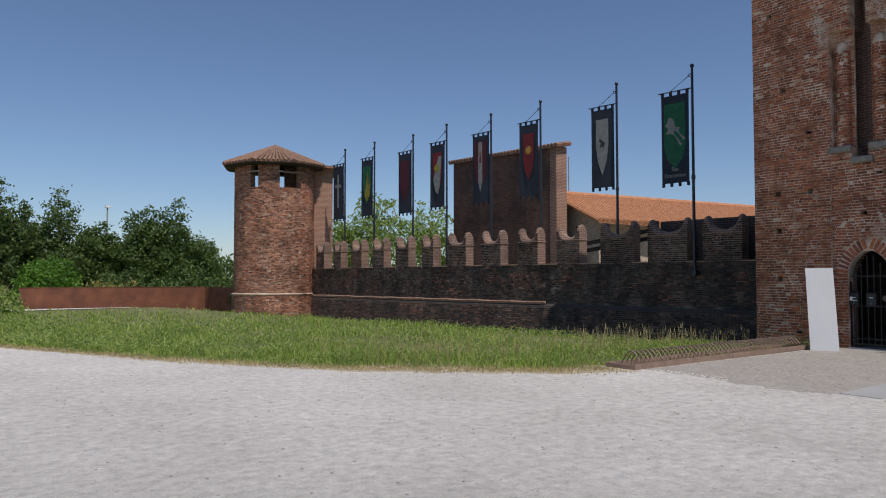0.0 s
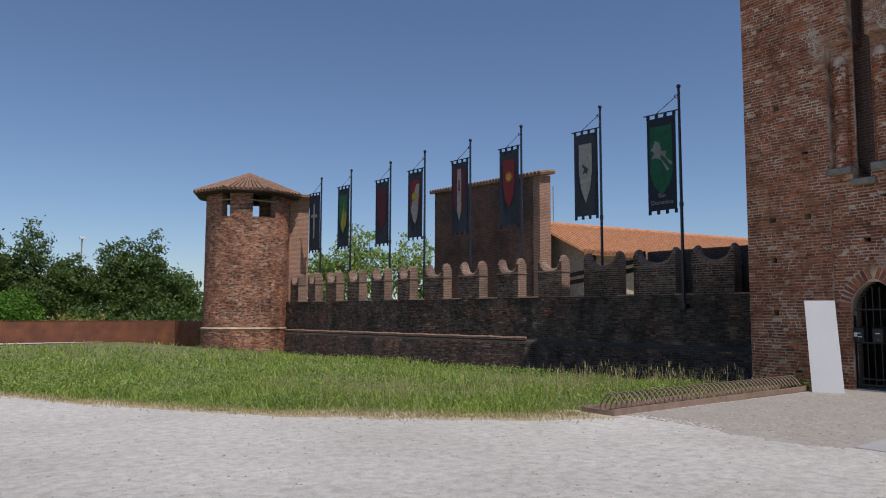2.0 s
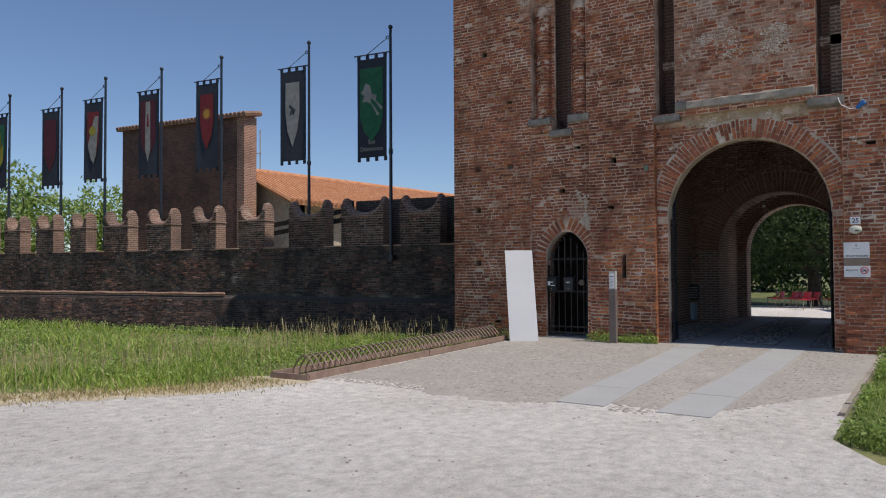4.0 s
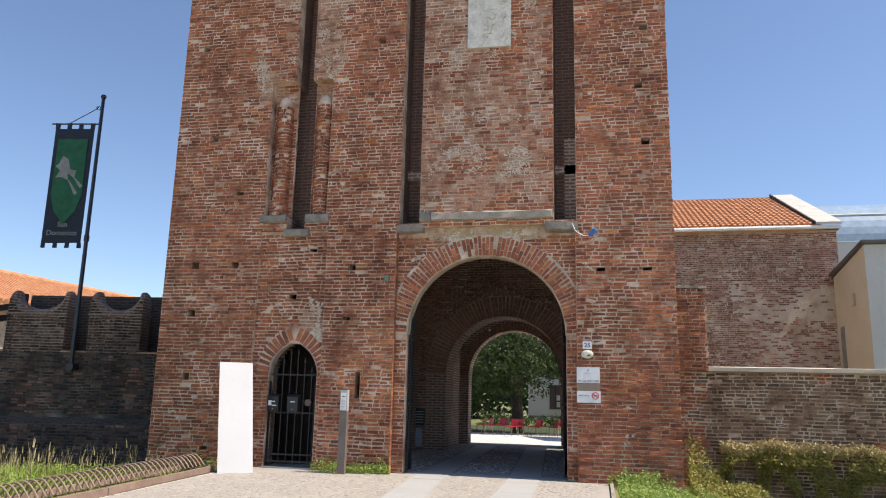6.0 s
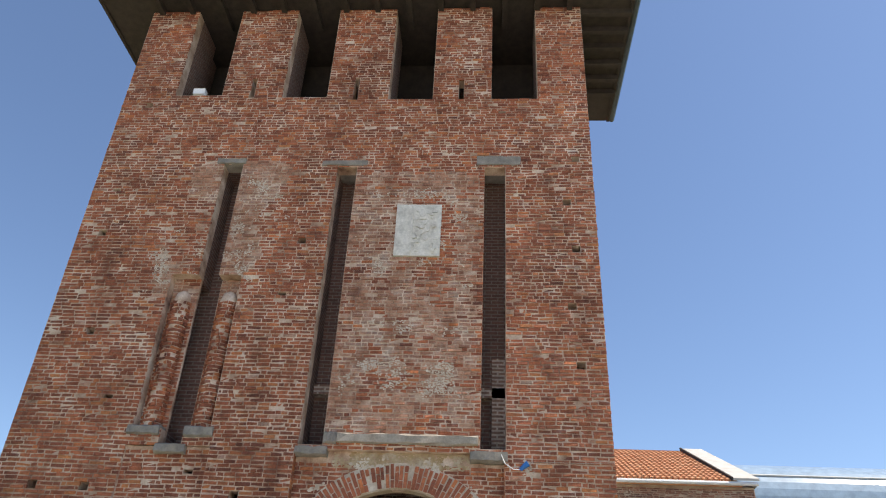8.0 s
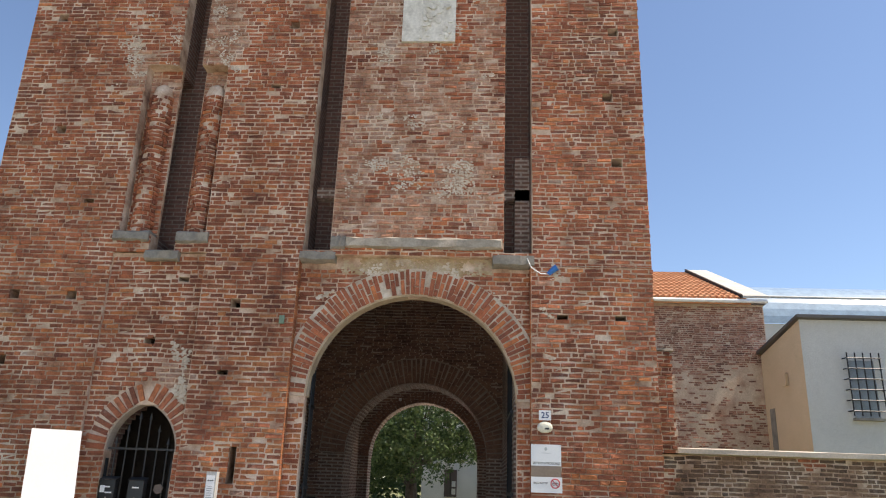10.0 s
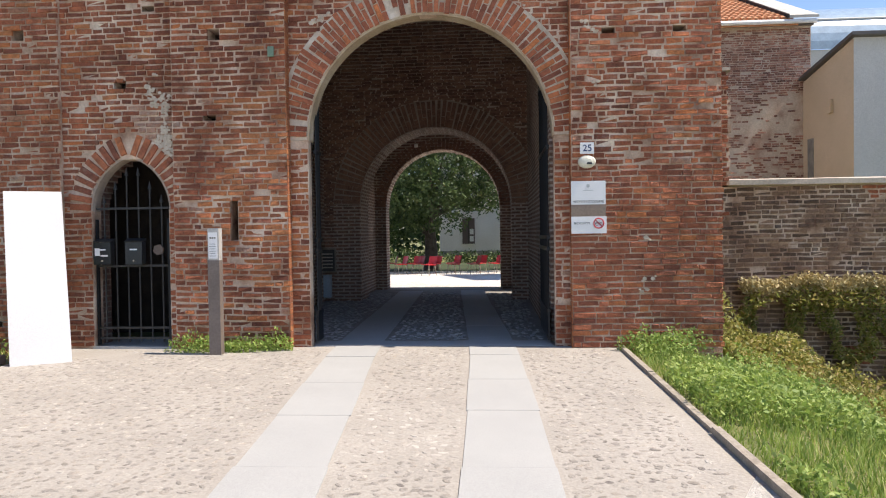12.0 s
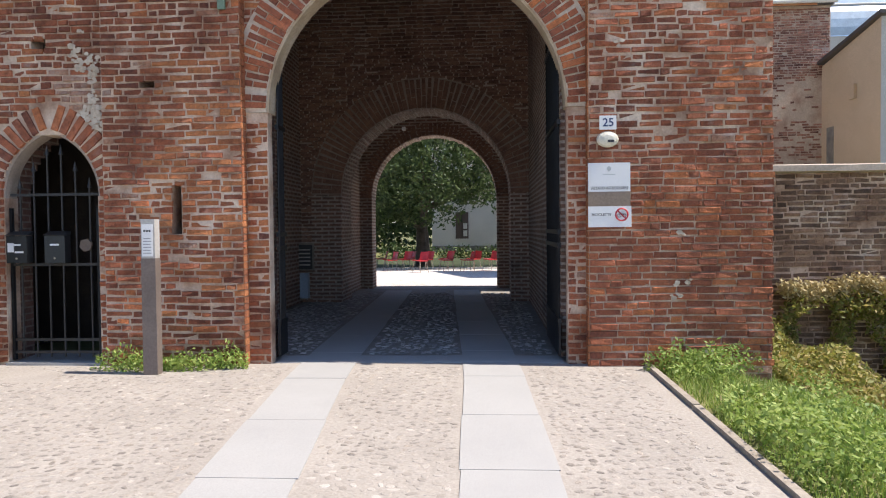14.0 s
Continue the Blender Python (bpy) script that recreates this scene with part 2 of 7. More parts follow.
class Build:
    """Collects boxes, prisms and sheets into one mesh."""

    def __init__(self):
        self.v, self.f = [], []

    def quad(self, *pts):
        i = len(self.v)
        self.v += [tuple(p) for p in pts]
        self.f.append(tuple(range(i, i + len(pts))))
        return self

    def box(self, x0, y0, z0, x1, y1, z1, m=None, skip=()):
        c = [(x, y, z) for z in (z0, z1) for y in (y0, y1) for x in (x0, x1)]
        if m is not None:
            c = [tuple(m @ Vector(p)) for p in c]
        i = len(self.v)
        self.v += c
        faces = ((0, 2, 3, 1), (4, 5, 7, 6), (0, 1, 5, 4), (2, 6, 7, 3), (0, 4, 6, 2), (1, 3, 7, 5))
        self.f += [tuple(i + k for k in f) for n, f in enumerate(faces) if n not in skip]
        return self

    def prism(self, poly, offset):
        """A flat polygon swept by a vector."""
        i, n = len(self.v), len(poly)
        o = Vector(offset)
        self.v += [tuple(p) for p in poly] + [tuple(Vector(p) + o) for p in poly]
        self.f.append(tuple(range(i + n - 1, i - 1, -1)))
        self.f.append(tuple(range(i + n, i + 2 * n)))
        self.f += [(i + k, i + (k + 1) % n, i + n + (k + 1) % n, i + n + k) for k in range(n)]
        return self

    def tube(self, pts, r, sides=8, r2=None):
        """A round bar along a line of points, closed at both ends."""
        pts = [Vector(p) for p in pts]
        i, n = len(self.v), len(pts)
        for k, p in enumerate(pts):
            d = (pts[min(k + 1, n - 1)] - pts[max(k - 1, 0)]).normalized()
            a = d.orthogonal() if k == 0 else a - d * a.dot(d)
            a.normalize()
            b = d.cross(a)
            rr = r if r2 is None else r + (r2 - r) * k / (n - 1)
            self.v += [tuple(p + rr * (a * math.cos(t) + b * math.sin(t))) for t in (2 * math.pi * s / sides for s in range(sides))]
        for k in range(n - 1):
            for s in range(sides):
                s2 = (s + 1) % sides
                self.f.append((i + k * sides + s, i + k * sides + s2, i + (k + 1) * sides + s2, i + (k + 1) * sides + s))
        self.f.append(tuple(i + s for s in range(sides - 1, -1, -1)))
        self.f.append(tuple(i + (n - 1) * sides + s for s in range(sides)))
        return self

    def lathe(self, centre, profile, sides=32, a0=0.0, a1=2 * math.pi):
        """A profile of (radius, z) turned about an upright axis."""
        i, n = len(self.v), len(profile)
        full = abs(a1 - a0 - 2 * math.pi) < 1e-6
        m = sides if full else sides + 1
        for s in range(m):
            t = a0 + (a1 - a0) * s / sides
            self.v += [(centre[0] + r * math.cos(t), centre[1] + r * math.sin(t), z) for r, z in profile]
        for s in range(sides):
            s2 = (s + 1) % m
            for k in range(n - 1):
                self.f.append((i + s * n + k, i + s2 * n + k, i + s2 * n + k + 1, i + s * n + k + 1))
        return self

    def mesh(self, name, mat, round_axis=None, smooth=False):
        me = bpy.data.meshes.new(name)
        me.from_pydata(self.v, [], self.f)
        me.materials.append(mat)
        me.update()
        uv = me.uv_layers.new(name="UVMap")
        for p in me.polygons:
            nx, ny, nz = p.normal
            for li in p.loop_indices:
                x, y, z = me.vertices[me.loops[li].vertex_index].co
                if round_axis is not None and abs(nz) < 0.7:
                    t = math.atan2(y - round_axis[1], x - round_axis[0])
                    tc = math.atan2(p.center.y - round_axis[1], p.center.x - round_axis[0])
                    t += 2 * math.pi * round((tc - t) / (2 * math.pi))
                    uv.data[li].uv = (t * round_axis[2], z)
                elif abs(nz) > 0.7:
                    uv.data[li].uv = (y, x)
                else:
                    h = math.hypot(nx, ny)
                    uv.data[li].uv = ((-ny * x + nx * y) / h, z)
        if smooth:
            for p in me.polygons:
                p.use_smooth = True
        return me


def part(name, b, mat, parent=None, label="", round_axis=None, smooth=False):
    ob = new(name, b.mesh(name, mat, round_axis, smooth))
    ob.parent = parent
    return tagged(ob, label)


def thing(name, b, mat, label, category, group="", kind="", **k):
    return tagged(part(name, b, mat, None, "", **k), label, category, group, kind)


def empty(name, loc, label, category, group="", kind=""):
    ob = new(name)
    ob.location = loc
    return tagged(ob, label, category, group, kind)


def under(ob, parent):
    """Hangs a world-placed mesh below an Empty without moving it."""
    ob.parent = parent
    ob.matrix_parent_inverse = Matrix.Translation(parent.location).inverted()
    return ob


def piece(name, b, mat, parent, label="", **k):
    return under(part(name, b, mat, None, label, **k), parent)


def cut(spans, a, b):
    """Takes the stretch a..b out of a list of spans."""
    out = []
    for s, e in spans:
        if b <= s or a >= e:
            out.append((s, e))
        else:
            if a > s:
                out.append((s, a))
            if b < e:
                out.append((b, e))
    return out


def arch_half(z, spring, r):
    """Half width of a round arch at height z."""
    if z <= spring:
        return r
    d = r * r - (z - spring) ** 2
    return math.sqrt(d) if d > 0 else 0.0


def pointed_half(z, spring, half, rise):
    if z <= spring:
        return half
    R = (half * half + rise * rise) / (2 * half)
    d = R * R - (z - spring) ** 2
    return max(0.0, math.sqrt(d) - (R - half)) if d > 0 else 0.0


def strips(b, x0, x1, spans_at, z0, z1, h, axis="x"):
    """A wall built up course by course out of the spans that are solid at each height."""
    z, runs = z0, []
    while z < z1 - 1e-6:
        t = min(z + h, z1)
        sp = [s for s in spans_at((z + t) / 2) if s[1] - s[0] > 0.005]
        if runs and runs[-1][2] == sp:
            runs[-1][1] = t
        else:
            runs.append([z, t, sp])
        z = t
    for za, zb, sp in runs:
        for s, e in sp:
            if axis == "x":
                b.box(x0, s, za, x1, e, zb)
            else:
                b.box(s, x0, za, e, x1, zb)
    return b


# ---- ground ----


def smooth01(t):
    t = min(1.0, max(0.0, t))
    return t * t * (3 - 2 * t)


WALL_P, WALL_D = Vector((22.3, 12.63)), Vector((-0.1499, 0.9887))
WALL_N = Vector((-0.9887, -0.1499))


def ground_z(x, y):
    if 30.5 < x < 56 and -4 < y < 23:
        return -0.75
    z = 0.0
    w = (Vector((x, y)) - WALL_P)
    d = w.dot(WALL_N)
    if y > 10.5:
        z -= 1.1 * smooth01((6.0 - d) / 5.0) * smooth01((y - 10.6) / 3.0) * (1 if d > -1.5 else 0)
    if y < 3.0 and x > 6:
        z -= 1.5 * smooth01((2.6 - y) / 4.5) * smooth01((x - 6) / 6)
    r = math.hypot(x - 10, y - 15)
    return z - 0.02 + (0.3 * noise.noise((x * 0.03, y * 0.03, 0)) * smooth01((r - 45) / 60))


def axis_values(lo, hi, near_lo, near_hi, step):
    vals, v = [], near_lo
    while v <= near_hi:
        vals.append(v)
        v += step
    a, s = near_lo, step
    while a > lo:
        s *= 1.5
        a -= s
        vals.append(a)
    a, s = near_hi, step
    while a < hi:
        s *= 1.5
        a += s
        vals.append(a)
    return sorted(vals)


gx, gy = axis_values(-1500, 1500, -4, 48, 0.7), axis_values(-1500, 1500, -16, 52, 0.7)
b = Build()
b.v = [(x, y, ground_z(x, y)) for x in gx for y in gy]
b.f = [(i * len(gy) + j, (i + 1) * len(gy) + j, (i + 1) * len(gy) + j + 1, i * len(gy) + j + 1) for i in range(len(gx) - 1) for j in range(len(gy) - 1)]
thing("ground", b, M_SOIL, "uneven green and straw-coloured grassy ground", "ground", kind="structure", smooth=True)

# the pale yard: its edge to the grass runs in soft bays
YARD = [(-60, -40), (10, -40), (9.6, -6), (9.9, 1.0), (10.4, 2.5), (11.2, 2.95), (14.4, 3.0), (19.7, 3.0), (19.7, 10.55), (18.4, 10.45), (11.3, 9.95), (9.7, 10.5), (8.6, 11.35),
        (6.4, 13.1), (3.8, 16.7), (0.8, 22.6), (-3, 30), (-10, 42), (-60, 60)]
b = Build()
b.quad(*[(x, y, 0.0) for x, y in YARD])
thing("gravel_yard", b, M_GRAVEL, "pale grey sandy gravel yard with loose small stones", "gravel ground", kind="structure")

# ---- gate tower ----
TX, TY0, TY1, TTOP = 19.32, 1.72, 12.64, 16.15
COURSE = 0.0755
ARCH_Y, ARCH_R, ARCH_S = 5.43, 1.62, 2.76
DOOR_Y, DOOR_H, DOOR_S, DOOR_RISE = 9.475, 0.535, 1.86, 0.72
SLITS = [(9.38, 9.81, 4.98, 11.25), (6.82, 7.26, 5.06, 11.2), (3.58, 4.03, 5.06, 11.2)]
TOPS = [(10.28, 11.42, 13.32), (7.75, 8.83, 13.24), (5.26, 6.3, 13.12), (2.84, 3.9, 13.12)]
LOOPS = [(9.56, 13.2, 13.86), (7.08, 13.16, 13.82), (4.6, 13.15, 13.78)]
HOLES = [(10.95, 4.24), (8.26, 4.16), (3.12, 4.06), (2.23, 4.06), (9.58, 3.54), (8.33, 3.06), (9.17, 4.54), (11.9, 3.18), (11.35, 0.36), (11.9, 1.81), (12.1, 9.44), (12.1, 10.54),
         (11.98, 12.98), (7.79, 9.31), (8.01, 8.04), (10.96, 5.85), (2.07, 11.39), (2.3, 10.28), (2.16, 9.13), (2.3, 7.86), (2.19, 6.66), (11.9, 4.22), (3.66, 12.72), (11.7, 7.2)]
SLOT = (7.97, 8.08, 1.42, 1.98)


def tower_openings(z):
    """Stretches of the front that are open at height z, with a flag for those that pass the outer skin only."""
    out = []
    if z < ARCH_S + ARCH_R:
        w = arch_half(z, ARCH_S, ARCH_R + (0.03 if z > ARCH_S else 0.0))
        out.append((ARCH_Y - w, ARCH_Y + w))
    if z < DOOR_S + DOOR_RISE:
        w = pointed_half(z, DOOR_S, DOOR_H + (0.035 if z > DOOR_S else 0.0), DOOR_RISE + 0.05)
        out.append((DOOR_Y - w, DOOR_Y + w))
    for a, c, z0, z1 in SLITS:
        if z0 < z < z1:
            out.append((a, c))
    for a, c, z0 in TOPS:
        if z > z0:
            out.append((a, c))
    for y, z0, z1 in LOOPS:
        if z0 < z < z1:
            out.append((y - 0.06, y + 0.06))
    if SLOT[2] < z < SLOT[3]:
        out.append(SLOT[:2])
    for y, hz in HOLES:
        if abs(z - hz) < COURSE * 0.8:
            out.append((y - 0.085, y + 0.085))
    return out


# shallow recesses round the gate, the postern and the first slit
RECESS = [(3.6, 7.3, -1.0, 5.02, 0.15), (8.84, 10.4, -1.0, 4.98, 0.07), (8.9, 10.36, 5.3, 8.45, 0.24)]


def spans_front(z):
    sp = [(TY0, TY1)]
    for a, c in tower_openings(z):
        sp = cut(sp, a, c)
    for a, c, z0, z1, d in RECESS:
        if z0 < z < z1:
            sp = cut(sp, a, c)
    return sp


def spans_recess(k):
    a, c, z0, z1, d = RECESS[k]

    def at(z):
        sp = [(a, c)]
        for p, q in tower_openings(z):
            sp = cut(sp, p, q)
        return sp
    return at


def spans_deep(z):
    sp = [(TY0, TY1)]
    for a, c in tower_openings(z):
        if z > 4.9 and z < 11.3:
            continue
        sp = cut(sp, a, c)
    if z < 4.9:
        w = arch_half(z, ARCH_S, ARCH_R + 0.06)
        if w > 0:
            sp = cut(sp, 3.78 if z < 3.82 else ARCH_Y - w, ARCH_Y + w)
        w = pointed_half(z, DOOR_S, DOOR_H + 0.04, DOOR_RISE + 0.06)
        sp = cut(sp, DOOR_Y - w, DOOR_Y + w) if w > 0 else sp
    return sp


tower = empty("gate_tower", (TX, TY1, 0), "tall square medieval red brick gate tower with a vaulted gateway", "tower", kind="structure")
b = Build()
strips(b, TX, TX + 0.3, spans_front, -1.2, TTOP, COURSE)
for k, (a, c, z0, z1, d) in enumerate(RECESS):
    strips(b, TX + d, TX + 0.3, spans_recess(k), max(z0, -1.2), z1, COURSE)
piece("front_face", b, M_MORTAR, tower)
b = Build()
strips(b, TX + 0.3, TX + 0.6, spans_deep, -1.2, 4.95, COURSE)
strips(b, TX + 0.3, TX + 0.75, lambda z: spans_front(z) if z < 11.3 else spans_deep(z), 4.95, TTOP, COURSE)
strips(b, TX + 0.75, TX + 1.25, spans_deep, 4.95, TTOP, COURSE)
piece("front_core", b, M_CORE, tower)
b = Build()
b.box(TX + 1.25, TY0, 4.95, 22.4, TY0 + 1.0, TTOP).box(TX + 1.25, TY1 - 1.0, 4.95, 22.4, TY1, TTOP).box(TX + 0.6, TY0, -1.2, 22.4, TY0 + 1.0, 4.95).box(TX + 0.6, TY1 - 1.0, -1.2, 22.4, TY1, 4.95)
b.box(21.4, TY0 + 1, 6.5, 22.4, TY1 - 1, TTOP)
piece("side_and_back_wall", b, M_CORE, tower)
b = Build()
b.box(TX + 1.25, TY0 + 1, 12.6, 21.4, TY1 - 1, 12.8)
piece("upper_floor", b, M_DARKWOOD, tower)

# tower roof: low hipped roof with deep eaves on rafters
OV = 1.3
b = Build()
ex0, ey0, ex1, ey1, ez = TX - 0.65, TY0 - OV, 22.4 + OV, TY1 + OV, 16.25
peak0, peak1 = (20.86, TY1 - 2.2, 18.3), (20.86, TY0 + 2.2, 18.3)
c = [(ex0, ey0, ez), (ex1, ey0, ez), (ex1, ey1, ez), (ex0, ey1, ez)]
b.quad(c[0], c[1], peak1).quad(c[2], c[3], peak0).quad(c[3], c[0], peak1, peak0).quad(c[1], c[2], peak0, peak1)
piece("roof_tiles", b, M_TERRA_OLD, tower, "weathered terracotta tile roof")
b = Build()
b.quad((ex0, ey0, ez - 0.02), (ex0, ey1, ez - 0.02), (ex1, ey1, ez - 0.02), (ex1, ey0, ez - 0.02))
b.box(ex0 - 0.03, ey0 - 0.03, ez - 0.06, ex0 + 0.05, ey1 + 0.03, ez + 0.08).box(ex0, ey0 - 0.03, ez - 0.06, ex1, ey0 + 0.05, ez + 0.08).box(ex0, ey1 - 0.05, ez - 0.06, ex1, ey1 + 0.03, ez + 0.08)
piece("eave_boards", b, M_DARKWOOD, tower)
for k in range(6):
    x = TX + 0.1 + k * 0.58
    piece("rafter", Build().box(x, ey0, ez - 0.2, x + 0.13, TY0 + 0.6, ez - 0.03), M_DARKWOOD, tower)
for k in range(14):
    y = TY0 + 0.2 + k * 0.8
    piece("rafter", Build().box(ex0, y, ez - 0.2, TX + 0.6, y + 0.13, ez - 0.03), M_DARKWOOD, tower)
# rain gutter with brackets
b = Build()
for s in range(8):
    a0, a1 = math.pi + math.pi * s / 8, math.pi + math.pi * (s + 1) / 8
    p = [(ey0 - 0.1 + 0.09 * math.cos(a), ez + 0.02 + 0.09 * math.sin(a)) for a in (a0, a1)]
    b.quad((ex0, p[0][0], p[0][1]), (ex1, p[0][0], p[0][1]), (ex1, p[1][0], p[1][1]), (ex0, p[1][0], p[1][1]))
piece("gutter", b, flat("zinc", (0.10, 0.12, 0.12), 0.4, 0.8), tower)


def round_ring(b, cy, spring, r0, r1, x0, x1, width=0.085, jit=0.012, lo=0.0, hi=math.pi, rough=0.015):
    """Bricks set on edge round an arch."""
    n = int((hi - lo) * (r0 + r1) / 2 / width)
    for k in range(n):
        a = lo + (hi - lo) * (k + 0.5) / n
        a += random.uniform(-0.1, 0.1) * (hi - lo) / n
        cut_r = r0 + (r1 - r0) * ((0.36 if k % 2 else 0.66) + random.uniform(-0.06, 0.06))
        for ra, rb in ((r0 + random.uniform(-0.2, 1) * rough * 0.5, cut_r - 0.009), (cut_r + 0.009, r1 + random.uniform(-1.4, 1) * rough)):
            if rough > 0.02 and random.random() < 0.03:
                continue
            half = 0.5 * (hi - lo) / n * random.uniform(0.66, 0.82)
            px = x0 - random.uniform(-0.4, 1) * jit
            poly = []
            for rr, t in ((ra, -1), (ra, 1), (rb, 1), (rb, -1)):
                aa = a + (half * t + random.uniform(-0.1, 0.1) * half) * ((r0 + r1) / 2 / rr)
                poly.append((px, cy + rr * math.cos(aa), spring + rr * math.sin(aa)))
            if isinstance(b, list):
                b.append(Build().prism(poly, (x1 - px, 0, 0)))
            else:
                b.prism(poly, (x1 - px, 0, 0))


def annulus(b, cy, spring, r0, r1, x0, x1, n=40):
    """The mortar bed of a round arch, with its soffit."""
    for k in range(n):
        a0, a1 = math.pi * k / n, math.pi * (k + 1) / n
        poly = [(x0, cy + r * math.cos(a), spring + r * math.sin(a)) for r, a in ((r0, a0), (r0, a1), (r1, a1), (r1, a0))]
        b.prism(poly, (x1 - x0, 0, 0))


# gateway: arch ring, soffit, beam and corbel stones
b = Build()
annulus(b, ARCH_Y, ARCH_S, ARCH_R + 0.012, ARCH_R + 0.44, TX + 0.128, TX + 0.3)
piece("arch_bed", b, M_LIME, tower)
b = Build()
annulus(b, ARCH_Y, ARCH_S, ARCH_R - 0.015, ARCH_R + 0.2, TX + 0.14, TX + 0.4, 64)
piece("plastered_soffit", b, M_PLASTER_OLD, tower, "ochre plaster on the arch soffit")
gate_ring = []
round_ring(gate_ring, ARCH_Y, ARCH_S, ARCH_R + 0.01, ARCH_R + 0.41, TX + 0.115, TX + 0.3, 0.08, lo=0.02, hi=math.pi - 0.02, rough=0.035)


def rough_block(x0, y0, z0, x1, y1, z1, wear=0.02, n=6):
    """A worn block, long along y."""
    b = Build()
    prof = [(0, 0.15), (0.15, 0), (0.85, 0), (1, 0.15), (1, 0.85), (0.85, 1), (0.15, 1), (0, 0.85)]
    i = 0
    rings = []
    for k in range(n + 1):
        y = y0 + (y1 - y0) * k / n
        ring = [(x0 + (x1 - x0) * p + random.uniform(-wear, wear) * 0.6, y + random.uniform(-wear, wear) * 0.3, z0 + (z1 - z0) * q + random.uniform(-wear, wear) * 0.6) for p, q in prof]
        rings.append(ring)
    for r in rings:
        b.v += r
    m = len(prof)
    b.f = [(k * m + s, k * m + (s + 1) % m, (k + 1) * m + (s + 1) % m, (k + 1) * m + s) for k in range(n) for s in range(m)]
    b.f += [tuple(range(m - 1, -1, -1)), tuple(n * m + s for s in range(m))]
    return b


piece("timber_beam", rough_block(TX - 0.09, 4.07, 5.1, TX + 0.25, 6.56, 5.28, 0.025, 14), M_WOOD, tower, "weathered grey timber beam over the gate")
piece("beam_end_stone", rough_block(TX - 0.06, 6.57, 5.08, TX + 0.2, 6.81, 5.3), M_STONE, tower)
for y0, y1, z0, z1 in ((6.72, 7.3, 4.88, 5.05), (3.55, 4.2, 4.84, 5.05)):
    piece("corbel_stone", rough_block(TX - 0.04, y0, z0, TX + 0.5, y1, z1), M_STONE, tower)
for y0, y1, z0, z1 in ((9.82, 10.42, 5.16, 5.34), (8.83, 9.36, 5.14, 5.34), (9.28, 9.84, 4.84, 5.02)):
    piece("corbel_stone", rough_block(TX - 0.06, y0, z0, TX + 0.3, y1, z1), M_STONE, tower)
for y0, y1, z0, z1 in ((9.32, 9.97, 11.24, 11.42), (6.6, 7.6, 11.2, 11.36), (3.25, 4.2, 11.2, 11.5)):
    piece("lintel", rough_block(TX - 0.04, y0, z0, TX + 0.7, y1, z1), M_STONE, tower)
# two half-round brick shafts inside the first slit's recess
for y in (10.1, 9.14):
    b = Build()
    b.lathe((TX + 0.24, y), [(0.178, 5.33), (0.178, 7.95), (0.14, 8.1), (0.05, 8.18)], 12, math.pi / 2, 3 * math.pi / 2)
    piece("shaft", b, M_MORTAR, tower, smooth=True)
# postern ring
postern_ring = []
for side in (-1, 1):
    R = (DOOR_H ** 2 + DOOR_RISE ** 2) / (2 * DOOR_H)
    cy = DOOR_Y - side * (R - DOOR_H)
    top = math.asin(DOOR_RISE / R)
    bed = Build()
    for k in range(18):
        a0, a1 = top * k / 18, top * (k + 1) / 18
        poly = [(TX + 0.085, cy + side * rr * math.cos(a), DOOR_S + rr * math.sin(a)) for rr, a in ((R, a0), (R, a1), (R + 0.3, a1), (R + 0.3, a0))]
        bed.prism(poly if side > 0 else poly[::-1], (0.2, 0, 0))
    piece("postern_bed", bed, M_MORTAR_DARK, tower, "pale old plaster round the postern arch")
    n = 10
    for k in range(n):
        a = top * (k + 0.5) / n
        half = top / n * random.uniform(0.31, 0.39)
        px = TX + 0.055 - random.uniform(0, 0.02)
        ri, ro = R + random.uniform(0.02, 0.05), R + 0.31 + random.uniform(-0.03, 0.02)
        poly = [(px, cy + side * rr * math.cos(a + half * t * R / rr * 1.12), DOOR_S + rr * math.sin(a + half * t * R / rr * 1.12)) for rr, t in ((ri, -1), (ri, 1), (ro, 1), (ro, -1))]
        postern_ring.append(Build().prism(poly if side > 0 else poly[::-1], (0.2, 0, 0)))
# marble plaque with a worn relief
plaque = empty("plaque", (TX, 5.38, 8.92), "square pale marble plaque with a worn carved relief", "plaque")
M_MARBLE = plain("marble", [(0.3, (0.48, 0.45, 0.39)), (0.55, (0.66, 0.63, 0.56)), (0.8, (0.76, 0.73, 0.67))], 4.5, 0.7, 0.4, 20)
piece("slab", Build().box(TX - 0.06, 4.91, 8.92, TX + 0.05, 5.85, 10.16), M_MARBLE, plaque)
b = Build()
for k in range(60):
    y, z = random.uniform(5.0, 5.45), random.uniform(9.0, 10.05)
    s = random.uniform(0.02, 0.07)
    b.prism([(TX - 0.055, y + s * random.uniform(0.6, 1.2) * math.cos(a), z + s * random.uniform(0.6, 1.3) * math.sin(a)) for a in (0, 1, 2, 3, 4, 5.2)], (-random.uniform(0.012, 0.05), 0, 0))
b.box(TX - 0.085, 5.5, 8.97, TX - 0.055, 5.53, 10.1)
piece("relief", b, M_MARBLE, plaque)

